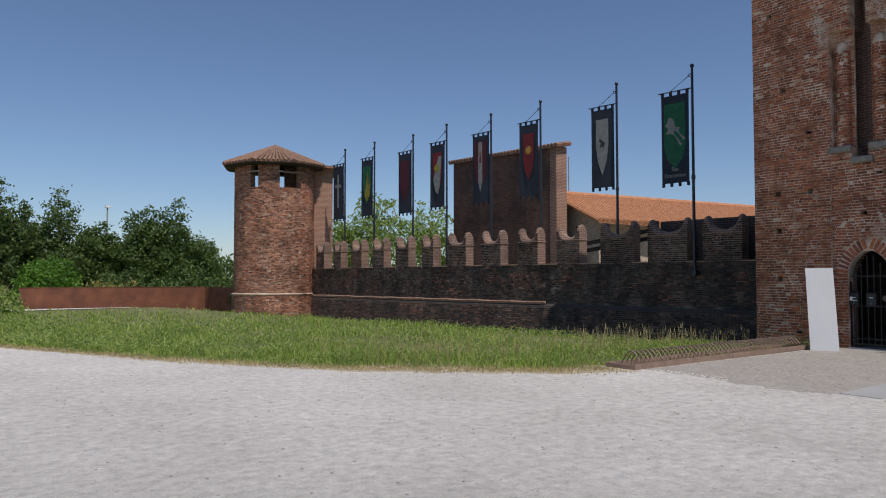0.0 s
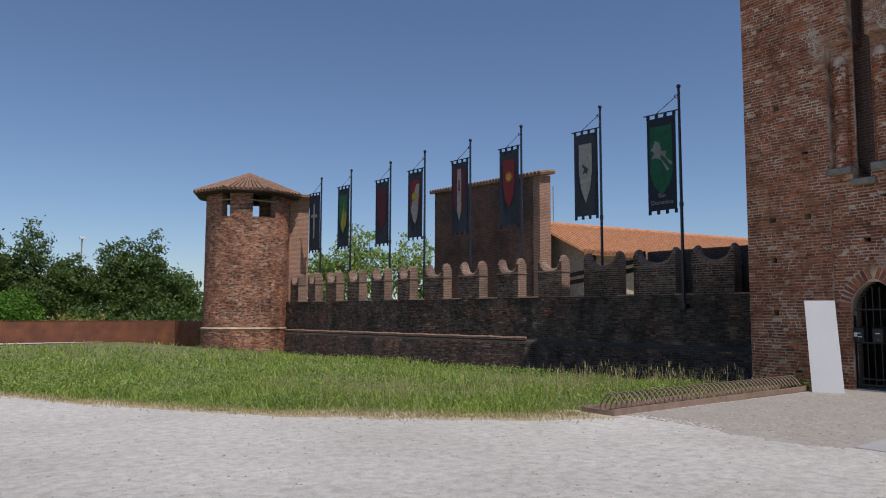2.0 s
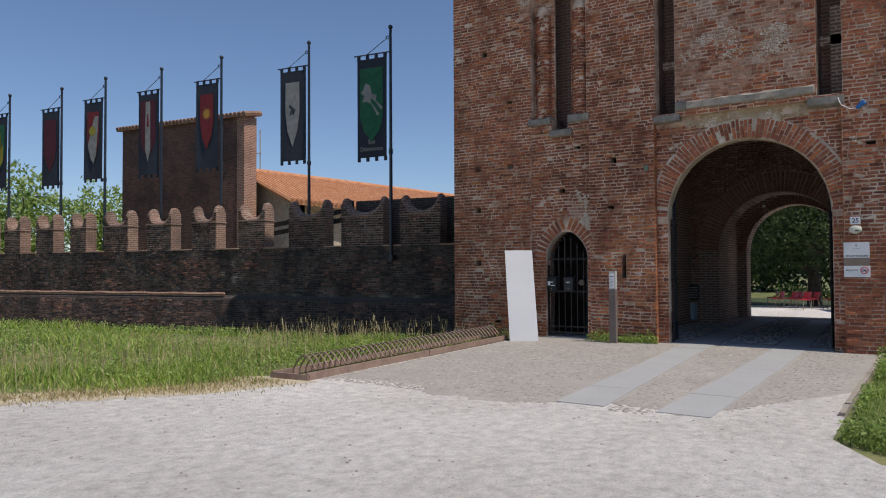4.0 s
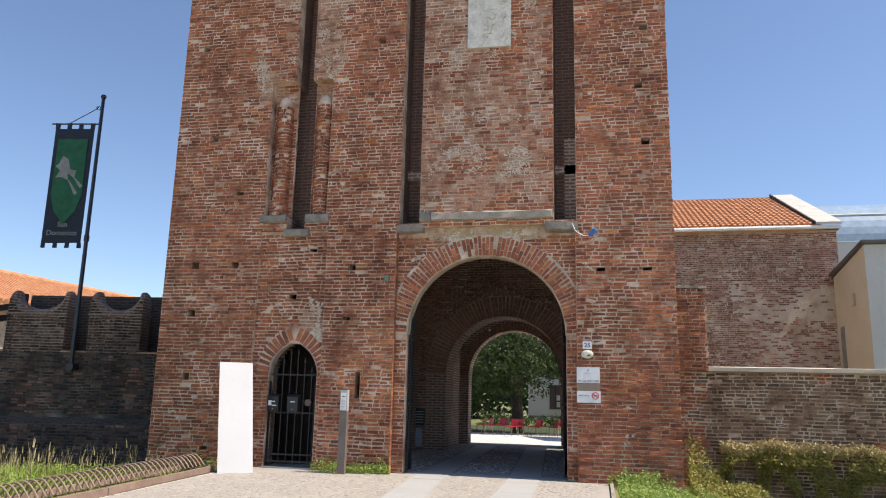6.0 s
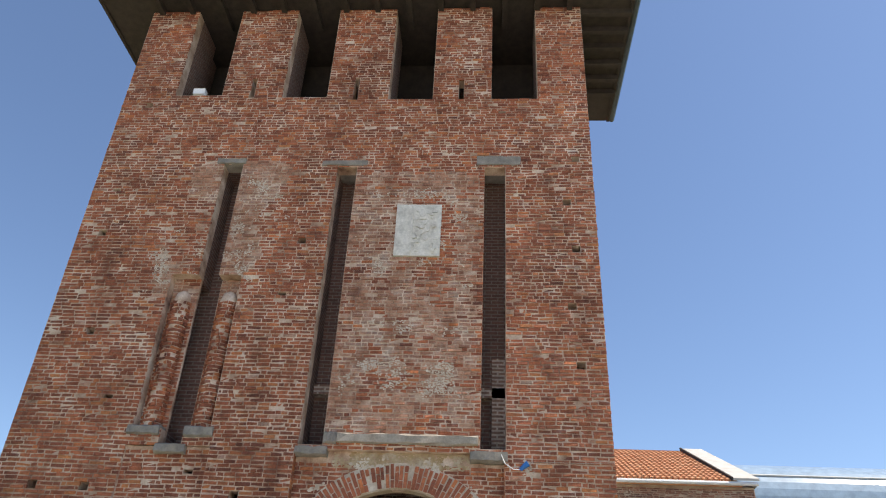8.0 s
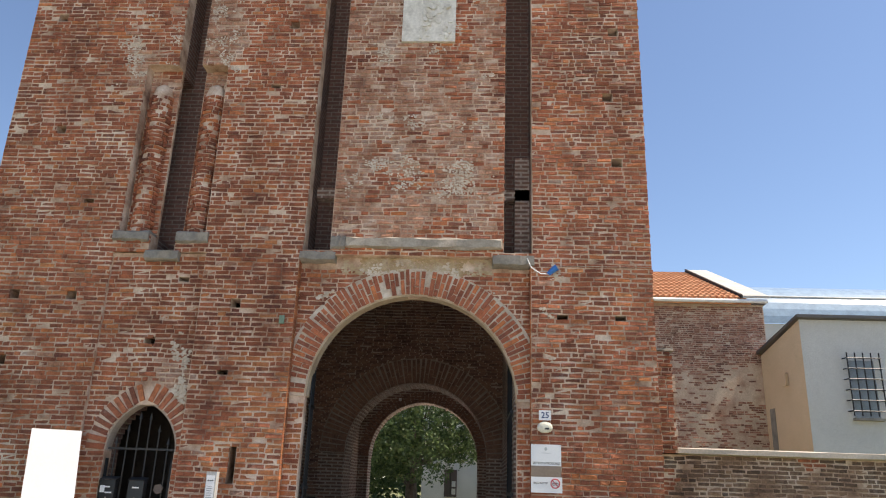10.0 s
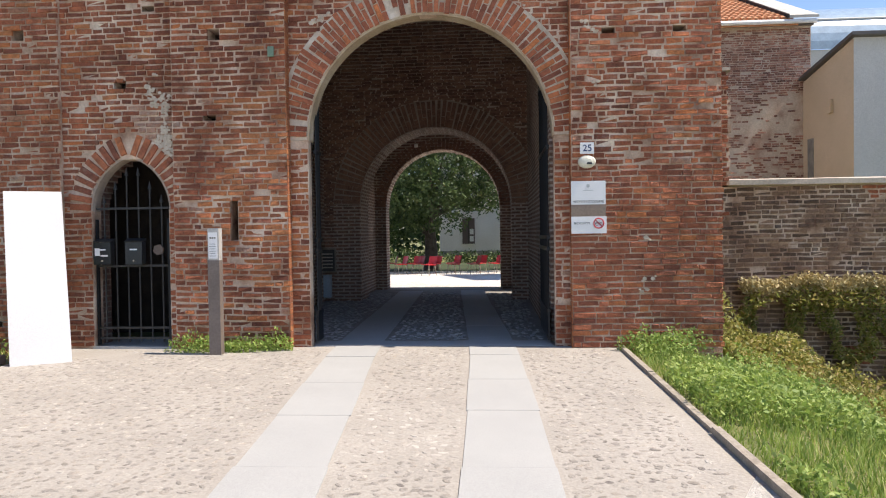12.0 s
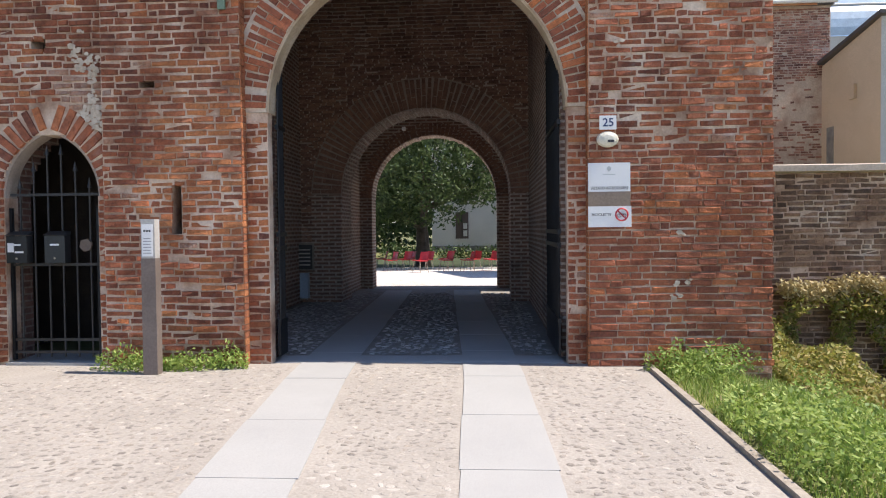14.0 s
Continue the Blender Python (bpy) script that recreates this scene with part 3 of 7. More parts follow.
# ---- passage behind the gate ----
PX1, PX2, PX3, PX4 = 19.92, 26.1, 27.1, 29.9
passage = empty("passage", (PX1, 5.5, 0), "dark brick gate passage with round inner arches", "passage", kind="structure")
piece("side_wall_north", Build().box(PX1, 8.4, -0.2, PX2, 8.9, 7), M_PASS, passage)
# dark wall and ceiling added to close the view behind the postern bars
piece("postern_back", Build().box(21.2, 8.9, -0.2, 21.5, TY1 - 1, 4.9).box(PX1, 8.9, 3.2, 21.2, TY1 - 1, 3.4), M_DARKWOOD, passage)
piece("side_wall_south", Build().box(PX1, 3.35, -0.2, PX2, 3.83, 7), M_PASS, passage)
b = Build()
MID = (5.88, 1.69, 2.17)
FAR = (5.94, 1.52, 2.21)


def spans_arch(y0, y1, arch):
    def at(z):
        sp = [(y0, y1)]
        if z < arch[2] + arch[1]:
            w = arch_half(z, arch[2], arch[1])
            sp = cut(sp, arch[0] - w, arch[0] + w)
        return sp
    return at


strips(b, PX2, PX3, spans_arch(3.35, 8.9, MID), -0.2, 7, COURSE)
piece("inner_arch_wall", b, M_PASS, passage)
b = Build()
strips(b, 29.3, PX4, spans_arch(2.0, 9.5, FAR), -0.2, 6.0, COURSE)
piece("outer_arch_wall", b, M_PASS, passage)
b = Build()
annulus(b, MID[0], MID[2], MID[1] - 0.01, MID[1] + 0.3, PX2 + 0.02, PX3 + 0.01)
annulus(b, FAR[0], FAR[2], FAR[1] - 0.01, FAR[1] + 0.3, 29.29, PX4 + 0.01)
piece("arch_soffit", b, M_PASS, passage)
b = Build()
annulus(b, MID[0], MID[2], MID[1] - 0.005, MID[1] + 0.6, PX2 - 0.015, PX2 + 0.018)
piece("arch_bed", b, M_MORTAR_DARK, passage)
inner_ring = []
round_ring(inner_ring, MID[0], MID[2], MID[1], MID[1] + 0.58, PX2 - 0.045, PX2 + 0.1, 0.105)
round_ring(inner_ring, FAR[0], FAR[2], FAR[1], FAR[1] + 0.28, 29.25, 29.4, 0.1)
b = Build()
b.box(PX3, 7.75, -0.2, 29.3, 8.2, 6.0)
strips(b, 3.55, 4.0, lambda z: [(PX3, 27.75), (28.35, 29.3)] if z < 2.2 else [(PX3, 29.3)], -0.2, 6.0, 0.2, axis="y")
piece("side_wall_court", b, M_PASS, passage)
tagged(part("ceiling", Build().box(PX1, 3.2, 6.2, 28.0, 9.2, 6.4).box(28.0, 3.4, 5.2, 29.9, 9.2, 5.4), M_PASS), "dark brick passage ceiling", "ceiling", kind="structure")

# ---- curtain wall with swallowtail merlons ----
curtain = empty("curtain_wall", (22.3, 12.63, 0), "dark weathered brick curtain wall with swallowtail merlons", "castle wall", kind="structure")
WM = Matrix(((WALL_D.x, -WALL_N.x, 0, WALL_P.x), (WALL_D.y, -WALL_N.y, 0, WALL_P.y), (0, 0, 1, 0), (0, 0, 0, 1)))
WLEN, SILL, MTOP = 30.6, 2.42, 4.06
b = Build()
b.box(-0.2, 0, -1.8, WLEN, 0.75, SILL, WM)
piece("wall_body", b, M_CURTAIN_M, curtain)
b = Build()
b.v += [tuple(WM @ Vector(p)) for u in (-0.2, WLEN) for p in ((u, 0.02, 0.78), (u, -0.16, 0.66), (u, -0.55, -1.8), (u, 0.02, -1.8))]
b.f += [(0, 1, 5, 4), (1, 2, 6, 5), (0, 3, 2, 1), (4, 5, 6, 7)]
piece("battered_foot", b, M_CURTAIN, curtain)
b = Build()
b.tube([WM @ Vector((u, -0.1, 0.82 + 0.012 * math.sin(u * 3))) for u in [10.9 + k * 0.5 for k in range(40)]], 0.05, 8)
piece("string_course", b, M_TURRET, curtain, "pale moulded brick string course")
GAPS = [30.2, 28.3, 26.5, 24.42, 22.35, 20.22, 18.25, 15.88, 13.6, 11.38, 9.15, 6.6, 4.35, 2.3]
edges = [WLEN + 0.5] + GAPS


def merlon(u0, u1):
    """One merlon: brick body with a notch between two rounded horns, and a drip course."""
    w, t = u1 - u0, 0.5
    c = (u0 + u1) / 2
    poly = [(u0, 0, SILL), (u0, 0, MTOP - 0.05), (u0 + 0.05, 0, MTOP)]
    r = w / 2 - 0.12
    for k in range(11):
        t_ = math.pi + math.pi * k / 10
        poly.append((c + r * math.cos(t_), 0, MTOP + 0.5 * math.sin(t_)))
    poly += [(u1 - 0.05, 0, MTOP), (u1, 0, MTOP - 0.05), (u1, 0, SILL)]
    b, m, cuts = Build(), len(poly), 7
    for k in range(cuts):
        f = k / (cuts - 1)
        drop = 0.24 * (1 - math.sqrt(max(0.0, 1 - (2 * f - 1) ** 2)))
        b.v += [tuple(WM @ Vector((p, t * f, q - drop * (q - SILL) / (MTOP - SILL)))) for p, _, q in poly]
    b.f = [(k * m + q, k * m + (q + 1) % m, (k + 1) * m + (q + 1) % m, (k + 1) * m + q) for k in range(cuts - 1) for q in range(m)]
    b.f += [tuple(range(m - 1, -1, -1)), tuple((cuts - 1) * m + q for q in range(m))]
    piece("merlon", b, M_CURTAIN_T, curtain)
    piece("drip_course", Build().box(u0 - 0.025, -0.03, MTOP - 0.66, u1 + 0.025, t + 0.025, MTOP - 0.61, WM), M_CURTAIN_T, curtain)


prev = 0.9
for g in sorted(GAPS):
    gap = 0.64 if g < 9 else 1.04
    merlon(prev, g - gap)
    piece("sill_tile", Build().box(g - gap - 0.02, -0.05, SILL, g + 0.02, 0.5, SILL + 0.05, WM), M_TURRET, curtain)
    prev = g
merlon(prev, WLEN)
merlon(-0.2, 0.85)

# ---- round corner turret ----
RC, RR = (16.0, 43.5), 2.42
turret = empty("corner_turret", (*RC, 0), "round brick corner turret with a low tiled roof and open loggia windows", "tower", kind="structure")
A0 = math.atan2(-0.29 - RC[1], -0.09 - RC[0])


def curved(b, r0, r1, a0, a1, z0, z1, n=None):
    n = n or max(1, int(abs(a1 - a0) * r1 / 0.25))
    for k in range(n):
        s, e = a0 + (a1 - a0) * k / n, a0 + (a1 - a0) * (k + 1) / n
        poly = [(RC[0] + r * math.cos(a), RC[1] + r * math.sin(a), z0) for r, a in ((r0, s), (r1, s), (r1, e), (r0, e))]
        b.prism(poly, (0, 0, z1 - z0))
    return b


def ang(u):
    """Angle on the drum of a point u metres to the left of its middle as one comes up to it."""
    return A0 - math.asin(max(-1, min(1, u / RR)))


RT_OPEN = [(1.42, 0.98), (-0.28, -1.55)]
b = Build()
b.lathe(RC, [(RR + 0.12, -1.5), (RR + 0.1, 0.82), (RR + 0.16, 0.9), (RR, 0.98), (RR, 7.25)], 56)
piece("drum", b, M_TURRET_M, turret, round_axis=(*RC, RR))
b = Build()
solid = [(ang(2.41), ang(1.42)), (ang(0.98), ang(-0.28)), (ang(-1.55), ang(-2.41)), (ang(-2.41) + 0.3, ang(-2.41) + 1.0), (ang(-2.41) + 1.6, ang(-2.41) + 2.0), (ang(-2.41) + 2.6, ang(-2.41) + math.pi)]
for a0, a1 in solid:
    curved(b, RR - 0.45, RR, a0, a1, 7.25, 8.75)
piece("loggia_piers", b, M_TURRET, turret, round_axis=(*RC, RR))
piece("loggia_floor", Build().lathe(RC, [(RR - 0.01, 7.2), (0.01, 7.21)], 40), M_DARKWOOD, turret)
b = Build()
wing = Matrix.Translation((RC[0], RC[1], 0)) @ Matrix.Rotation(A0, 4, "Z")
b.box(-3.4, 0.6, -1.0, 0.3, 3.55, 8.8, wing)
piece("rear_wing", b, M_TURRET, turret)
b = Build()
OCT = RR + 0.78


def oct_r(a):
    """Reach of the eight-sided eaves at angle a."""
    return OCT * math.cos(math.pi / 8) / math.cos((a % (math.pi / 4)) - math.pi / 8)


b.lathe(RC, [(OCT, 8.7), (0.02, 10.0)], 8)
b.prism([wing @ Vector(p) for p in ((0.8, 0.5, 8.85), (0.8, 4.0, 8.7), (-3.7, 4.0, 8.7), (-3.7, 0.5, 8.85))], (0, 0, 0.15))
piece("roof_deck", b, M_TERRA_OLD, turret)
b = Build()
for k in range(72):
    a = 2 * math.pi * (k + 0.5) / 72
    d = Vector((math.cos(a), math.sin(a), 0))
    b.tube([Vector((*RC, 8.73)) + d * (oct_r(a) + 0.08), Vector((*RC, 10.03)) + d * 0.25], 0.105, 6, 0.03)
for k in range(8):
    a = math.pi / 4 * k
    d = Vector((math.cos(a), math.sin(a), 0))
    b.tube([Vector((*RC, 8.78)) + d * OCT, Vector((*RC, 10.1))], 0.12, 6, 0.1)
piece("roof_tiles", b, M_TERRA_OLD, turret, "weathered curved roof tiles")
b = Build()
b.lathe(RC, [(RR - 0.5, 8.55), (OCT - 0.04, 8.6), (OCT - 0.02, 8.68)], 8)
piece("eave_boards", b, M_DARKWOOD, turret)
for u0, u1 in ((1.6, 0.85), (-0.1, -1.75)):
    p = [Vector((RC[0] + (RR + 0.05) * math.cos(ang(u)), RC[1] + (RR + 0.05) * math.sin(ang(u)), 8.2)) for u in (u0, u1)]
    piece("tie_bar", Build().tube(p, 0.04, 6), M_WOOD, turret)

# ---- buildings behind the curtain wall ----
HA, HB = Vector((25.6, 37.8)), Vector((25.6, 28.7))
hd = (HB - HA).normalized()
hn = Vector((-hd.y, hd.x))
if hn.x < 0:
    hn = -hn
keep = empty("wall_house", (HA.x, HA.y, 0), "tall dark brick wall house with a sloping tiled coping", "building")


def hp(s, d, z):
    q = HA + hd * s + hn * d
    return (q.x, q.y, z)


HL = (HB - HA).length
b = Build()
b.prism([hp(0, 0, 0), hp(HL, 0, 0), hp(HL, 0, 8.72), hp(0, 0, 9.1)], (hn.x * 0.7, hn.y * 0.7, 0))
piece("wall", b, M_HOUSE, keep)
piece("return_wall", Build().box(25.58, 28.2, 0, 26.3, 28.7, 8.74), M_TURRET, keep)
for k in range(36):
    s = -0.15 + k * (HL + 0.8) / 35
    z = 9.12 - 0.36 * s / HL
    piece("coping_tile", Build().tube([hp(s, -0.22, z + 0.02), hp(s, 0.8, z + 0.2)], 0.13, 6), M_TERRA_OLD, keep)

wing_house = empty("court_wing", (27.2, 30, 0), "long court wing with an orange terracotta tile roof", "building")
RL, RQ = Vector((27.0, 30.3, 6.55)), Vector((44.0, 28.9, 6.5))
EL, EQ = Vector((26.0, 25.6, 4.7)), Vector((44.0, 24.2, 4.5))
b = Build()
b.prism([EL, EQ, RQ, RL], (0, 0, -0.12))
b.prism([RL, RQ, RQ + Vector((0.3, 5, -2)), RL + Vector((0.3, 5, -2))], (0, 0, -0.12))
piece("roof_deck", b, M_TERRA, wing_house)
b = Build()
n = 70
for k in range(n):
    f = k / (n - 1)
    b.tube([EL.lerp(EQ, f) + Vector((0, -0.05, 0.02)), RL.lerp(RQ, f) + Vector((0, 0, 0.02))], 0.11, 5)
piece("roof_tiles", b, M_TERRA, wing_house, "orange curved roof tiles")
piece("ridge_tiles", Build().tube([RL + Vector((0, 0, 0.05)), RQ + Vector((0, 0, 0.05))], 0.15, 8), M_TERRA, wing_house)
M_RUBBLE = plain("rubble_plaster", [(0.3, (0.36, 0.27, 0.19)), (0.5, (0.50, 0.41, 0.31)), (0.7, (0.60, 0.52, 0.42))], 6, 0.95, 0.8, 20)
piece("wall", Build().box(26.6, 26.2, 0, 43.5, 26.7, 4.75), M_RUBBLE, wing_house)
piece("gable_wall", Build().prism([(27.0, 26.2, 0), (27.0, 34.5, 0), (27.0, 34.5, 4.8), (27.0, 30.4, 6.4), (27.0, 26.2, 4.7)], (0.4, 0, 0)), M_RUBBLE, wing_house)
aerial = empty("roof_aerial", (28.3, 30.2, 6.5), "thin grey television aerial on the tiled roof", "aerial")
piece("mast", Build().tube([(28.3, 30.2, 6.4), (28.3, 30.2, 8.7)], 0.03, 6), M_WOOD, aerial)
piece("boom", Build().tube([(28.0, 30.6, 7.5), (28.3, 30.1, 7.52)], 0.015, 5), M_WOOD, aerial)
# stub wall and timber rails just behind the merlons near the tower
stub = empty("inner_wall", (24.5, 14.0, 0), "dark brick inner wall behind the merlons", "castle wall", kind="structure")
b = Build()
b.box(-0.6, 0.9, 0, 5.95, 1.3, 4.02, WM)
piece("wall_body", b, M_CURTAIN, stub)
rail = empty("walkway_rail", (23.6, 18.5, 2.4), "weathered timber walkway rail behind the merlons", "railing")
for u, z in ((6.05, 0), (9.8, 0)):
    piece("post", Build().box(u, 0.8, 1.2, u + 0.14, 0.94, 4.05, WM), M_DARKWOOD, rail)
for z0, z1 in ((3.25, 3.75), (2.95, 3.45)):
    b = Build()
    b.prism([WM @ Vector(p) for p in ((9.9, 0.87, z0 - 0.08), (6.1, 0.87, z1 - 0.08), (6.1, 0.87, z1 + 0.08), (9.9, 0.87, z0 + 0.08))], WM.to_3x3() @ Vector((0, 0.09, 0)))
    piece("rail", b, M_DARKWOOD, rail)

# ---- right side: ditch wall, brick house, plastered house, glazed roof ----
ditch = empty("ditch_wall", (21.9, 1.7, 0), "low weathered brick wall with a pale stone coping", "wall", kind="structure")
piece("wall_body", Build().box(21.92, -22, -1.8, 22.3, TY0 + 0.1, 2.18), M_MORTAR, ditch)
piece("coping", rough_block(21.8, -22, 2.18, 22.4, 0.85, 2.3, 0.008, 60), plain("coping_stone", [(0.3, (0.42, 0.36, 0.30)), (0.7, (0.56, 0.49, 0.42))], 2, 0.9, 0.4, 30), ditch, "pale stone coping")
stump = empty("wall_stump", (21.6, 1.4, 0), "broken brick wall stump with a springing arch stone", "wall", kind="structure")
b = Build()
for k in range(30):
    z = 2.2 + k * 0.06
    b.box(21.75, 0.86 + random.uniform(-0.03, 0.03) - (0.0 if k < 22 else -0.02 * (k - 22)), z, 22.3, TY0 + 0.05, z + 0.058)
piece("stump_body", b, M_MORTAR, stump)
piece("springer", rough_block(21.72, 0.84, 4.0, 22.3, 1.5, 4.07, 0.03), M_STONE, stump)

brickhouse = empty("brick_house", (34.6, -5.8, 0), "old brick house with a terracotta roof and pale verge slab", "house")
piece("wall", Build().box(34.6, -5.8, 0, 35.2, 0.5, 8.1).box(35.2, -5.8, 0, 46, -5.3, 8.1), M_HOUSE_M, brickhouse)
piece("cornice", Build().box(34.45, -5.85, 8.1, 34.8, 0.5, 8.24), flat("dark_gutter", (0.12, 0.11, 0.11), 0.5), brickhouse)
E0, R0 = Vector((34.35, 0.5, 8.2)), Vector((41.0, 0.5, 11.05))
piece("roof_deck", Build().prism([E0, (34.35, -5.3, 8.2), (41.0, -5.3, 11.05), R0], (0, 0, -0.15)), M_TERRA, brickhouse)
b = Build()
for k in range(26):
    y = -5.05 + k * 0.21
    b.tube([(34.3, y, 8.25), (41, y, 11.1)], 0.09, 6)
piece("roof_tiles", b, M_TERRA, brickhouse, "orange curved terracotta tiles")
b = Build()
for k in range(17):
    f = (k + 0.5) / 17
    x, z = 34.3 + 6.7 * f, 8.25 + 2.85 * f
    b.box(x - 0.02, -5.15, z + 0.02, x + 0.03, 0.45, z + 0.105)
tagged(piece("roof_lap", b, M_TERRA, brickhouse), kind="stuff")
piece("verge_slab", Build().prism([(34.2, -5.9, 8.26), (34.2, -4.98, 8.26), (41.0, -4.98, 11.2), (41.0, -5.9, 11.2)], (0, 0, 0.09)), plain("verge_concrete", [(0.3, (0.42, 0.40, 0.36)), (0.7, (0.55, 0.53, 0.49))], 2, 0.9, 0.3, 30), brickhouse, "pale concrete verge slab")

# thin dark line along the left edge of the verge slab
piece("flashing", Build().prism([(34.2, -4.98, 8.26), (34.2, -4.91, 8.26), (41.0, -4.91, 11.2), (41.0, -4.98, 11.2)], (0, 0, 0.13)), M_DARKWOOD, brickhouse, "dark flashing strip")
piece("gutter", Build().tube([(34.28, -5.85, 8.17), (34.28, 0.5, 8.17)], 0.075, 8), M_WHITE, brickhouse, "pale eaves gutter")

plasterhouse = empty("plaster_house", (31.4, -5.6, 0), "plastered house, white front and ochre side, dark roof edge", "house")
M_OCHRE = plain("ochre_plaster", [(0.3, (0.60, 0.45, 0.29)), (0.7, (0.68, 0.52, 0.35))], 0.7, 0.9, 0.15, 40)
M_GREYWHITE = plain("white_plaster", [(0.3, (0.56, 0.55, 0.52)), (0.7, (0.64, 0.63, 0.60))], 0.7, 0.9, 0.15, 40)
piece("side_wall", Build().prism([(31.4, -5.62, 0), (34.6, -5.55, 0), (34.6, -5.55, 6.25), (31.4, -5.62, 6.85)], (0, -0.3, 0)), M_OCHRE, plasterhouse, "ochre plastered side wall")
piece("front_wall", Build().box(31.385, -16, 0, 31.7, -5.63, 6.9), M_GREYWHITE, plasterhouse, "white plastered front wall")
b = Build()
b.prism([(31.2, -5.5, 6.9), (34.7, -5.4, 6.28), (34.7, -16, 6.28), (31.2, -16, 6.9)], (0, 0, 0.1))
piece("roof_edge", b, flat("dark_sheet", (0.09, 0.08, 0.075), 0.5), plasterhouse, "dark sheet roof edge")
glass = empty("glazed_roof", (44, -9, 0), "long blue-grey glazed barrel roof", "roof")
barrel = [(46 + 3.0 * (1 - math.cos(a)), 10.0 + 2.6 * math.sin(a)) for a in [math.pi / 2 * k / 10 for k in range(11)]]
b = Build()
for (xa, za), (xb, zb) in zip(barrel, barrel[1:]):
    b.quad((xa, -7.0, za), (xa, -40, za), (xb, -40, zb), (xb, -7.0, zb))
piece("panes", b, flat("blue_glass_sheet", (0.3, 0.4, 0.5), 0.2), glass, smooth=True)
piece("end_pane", Build().prism([(x, -7.02, z) for x, z in barrel] + [(49, -7.02, 10.0)], (0, -0.05, 0)), flat("pale_sheet", (0.5, 0.54, 0.57), 0.4), glass)
piece("support_wall", Build().box(46.1, -40, 0, 49, -7.0, 10.0), M_GREYWHITE, glass)
for k in (4, 10):
    piece("glazing_bar", Build().tube([(barrel[k][0], -7.0, barrel[k][1] + 0.03), (barrel[k][0], -40, barrel[k][1] + 0.03)], 0.06, 6), M_GREYWHITE, glass)
for y in (-20.0,):
    piece("glazing_bar", Build().tube([(x, y, z + 0.02) for x, z in barrel], 0.07, 6), M_GREYWHITE, glass)

# ---- paving ----
M_SLAB = plain("granite_slab", [(0.3, (0.35, 0.352, 0.345)), (0.55, (0.375, 0.377, 0.368)), (0.75, (0.4, 0.402, 0.392))], 1.2, 0.85, 0.12, 130)
M_SAND = plain("sandy_bed", [(0.3, (0.315, 0.29, 0.257)), (0.55, (0.36, 0.332, 0.295)), (0.75, (0.405, 0.375, 0.335))], 1.3, 0.95, 0.7, 35)
M_COBBLE = brick_piece("cobble", [(0.0, (0.25, 0.228, 0.2)), (0.12, (0.315, 0.289, 0.255)), (0.8, (0.375, 0.345, 0.306)), (1.0, (0.46, 0.43, 0.39))], -0.1, 0.05, 0.4)
apron = empty("cobbled_apron", (15, 6, 0), "sandy cobbled apron with two granite wheel tracks", "paving", kind="structure")
# dark sheet added behind the tower's top windows, standing in for deep shade
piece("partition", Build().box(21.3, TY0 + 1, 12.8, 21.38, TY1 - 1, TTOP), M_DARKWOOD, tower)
rnd = random.Random(3)
edge = [(11.5 + 0.35 * math.sin(k * 0.0875) + 0.3 * noise.noise((k * 0.11, 0, 3)) + rnd.uniform(-0.06, 0.06), 9.9 - 5.4 * k / 104) for k in range(105)]
piece("bed", Build().quad(*[(x, y, 0.002) for x, y in edge + [(14.4, 3.02), (29.9, 3.02), (29.9, 8.4), (20.3, 8.4), (20.3, 10.3), (18.4, 10.4)]]), M_SAND, apron)


def track(x, pts):
    for (xa, ya), (xb, yb) in zip(pts, pts[1:]):
        if xa <= x <= xb:
            return ya + (yb - ya) * (x - xa) / (xb - xa)
    return pts[-1][1] if x > pts[-1][0] else pts[0][1]


LEFT_T = [(11.3, 5.72), (15.5, 6.085), (19.3, 6.43), (28.7, 6.74)]
RIGHT_T = [(11.3, 4.5), (15.5, 4.535), (19.3, 4.62), (28.7, 5.165)]
for pts, half in ((LEFT_T, 0.31), (RIGHT_T, 0.3)):
    x = 11.6
    while x < 28.5:
        ln = random.uniform(1.3, 1.6)
        ya, yb = track(x, pts), track(x + ln, pts)
        h = half + random.uniform(-0.01, 0.01)
        z = 0.009 + random.uniform(0, 0.003)
        piece("slab", Build().prism([(x + 0.004, ya - h, -0.05), (x + ln - 0.004, yb - h, -0.05), (x + ln - 0.004, yb + h, -0.05), (x + 0.004, ya + h, -0.05)], (0, 0, z + 0.05)), M_SLAB, apron)
        x += ln
piece("threshold", rough_block(19.5, 3.85, -0.05, 19.95, 7.02, 0.017, 0.004, 8), M_SLAB, apron)


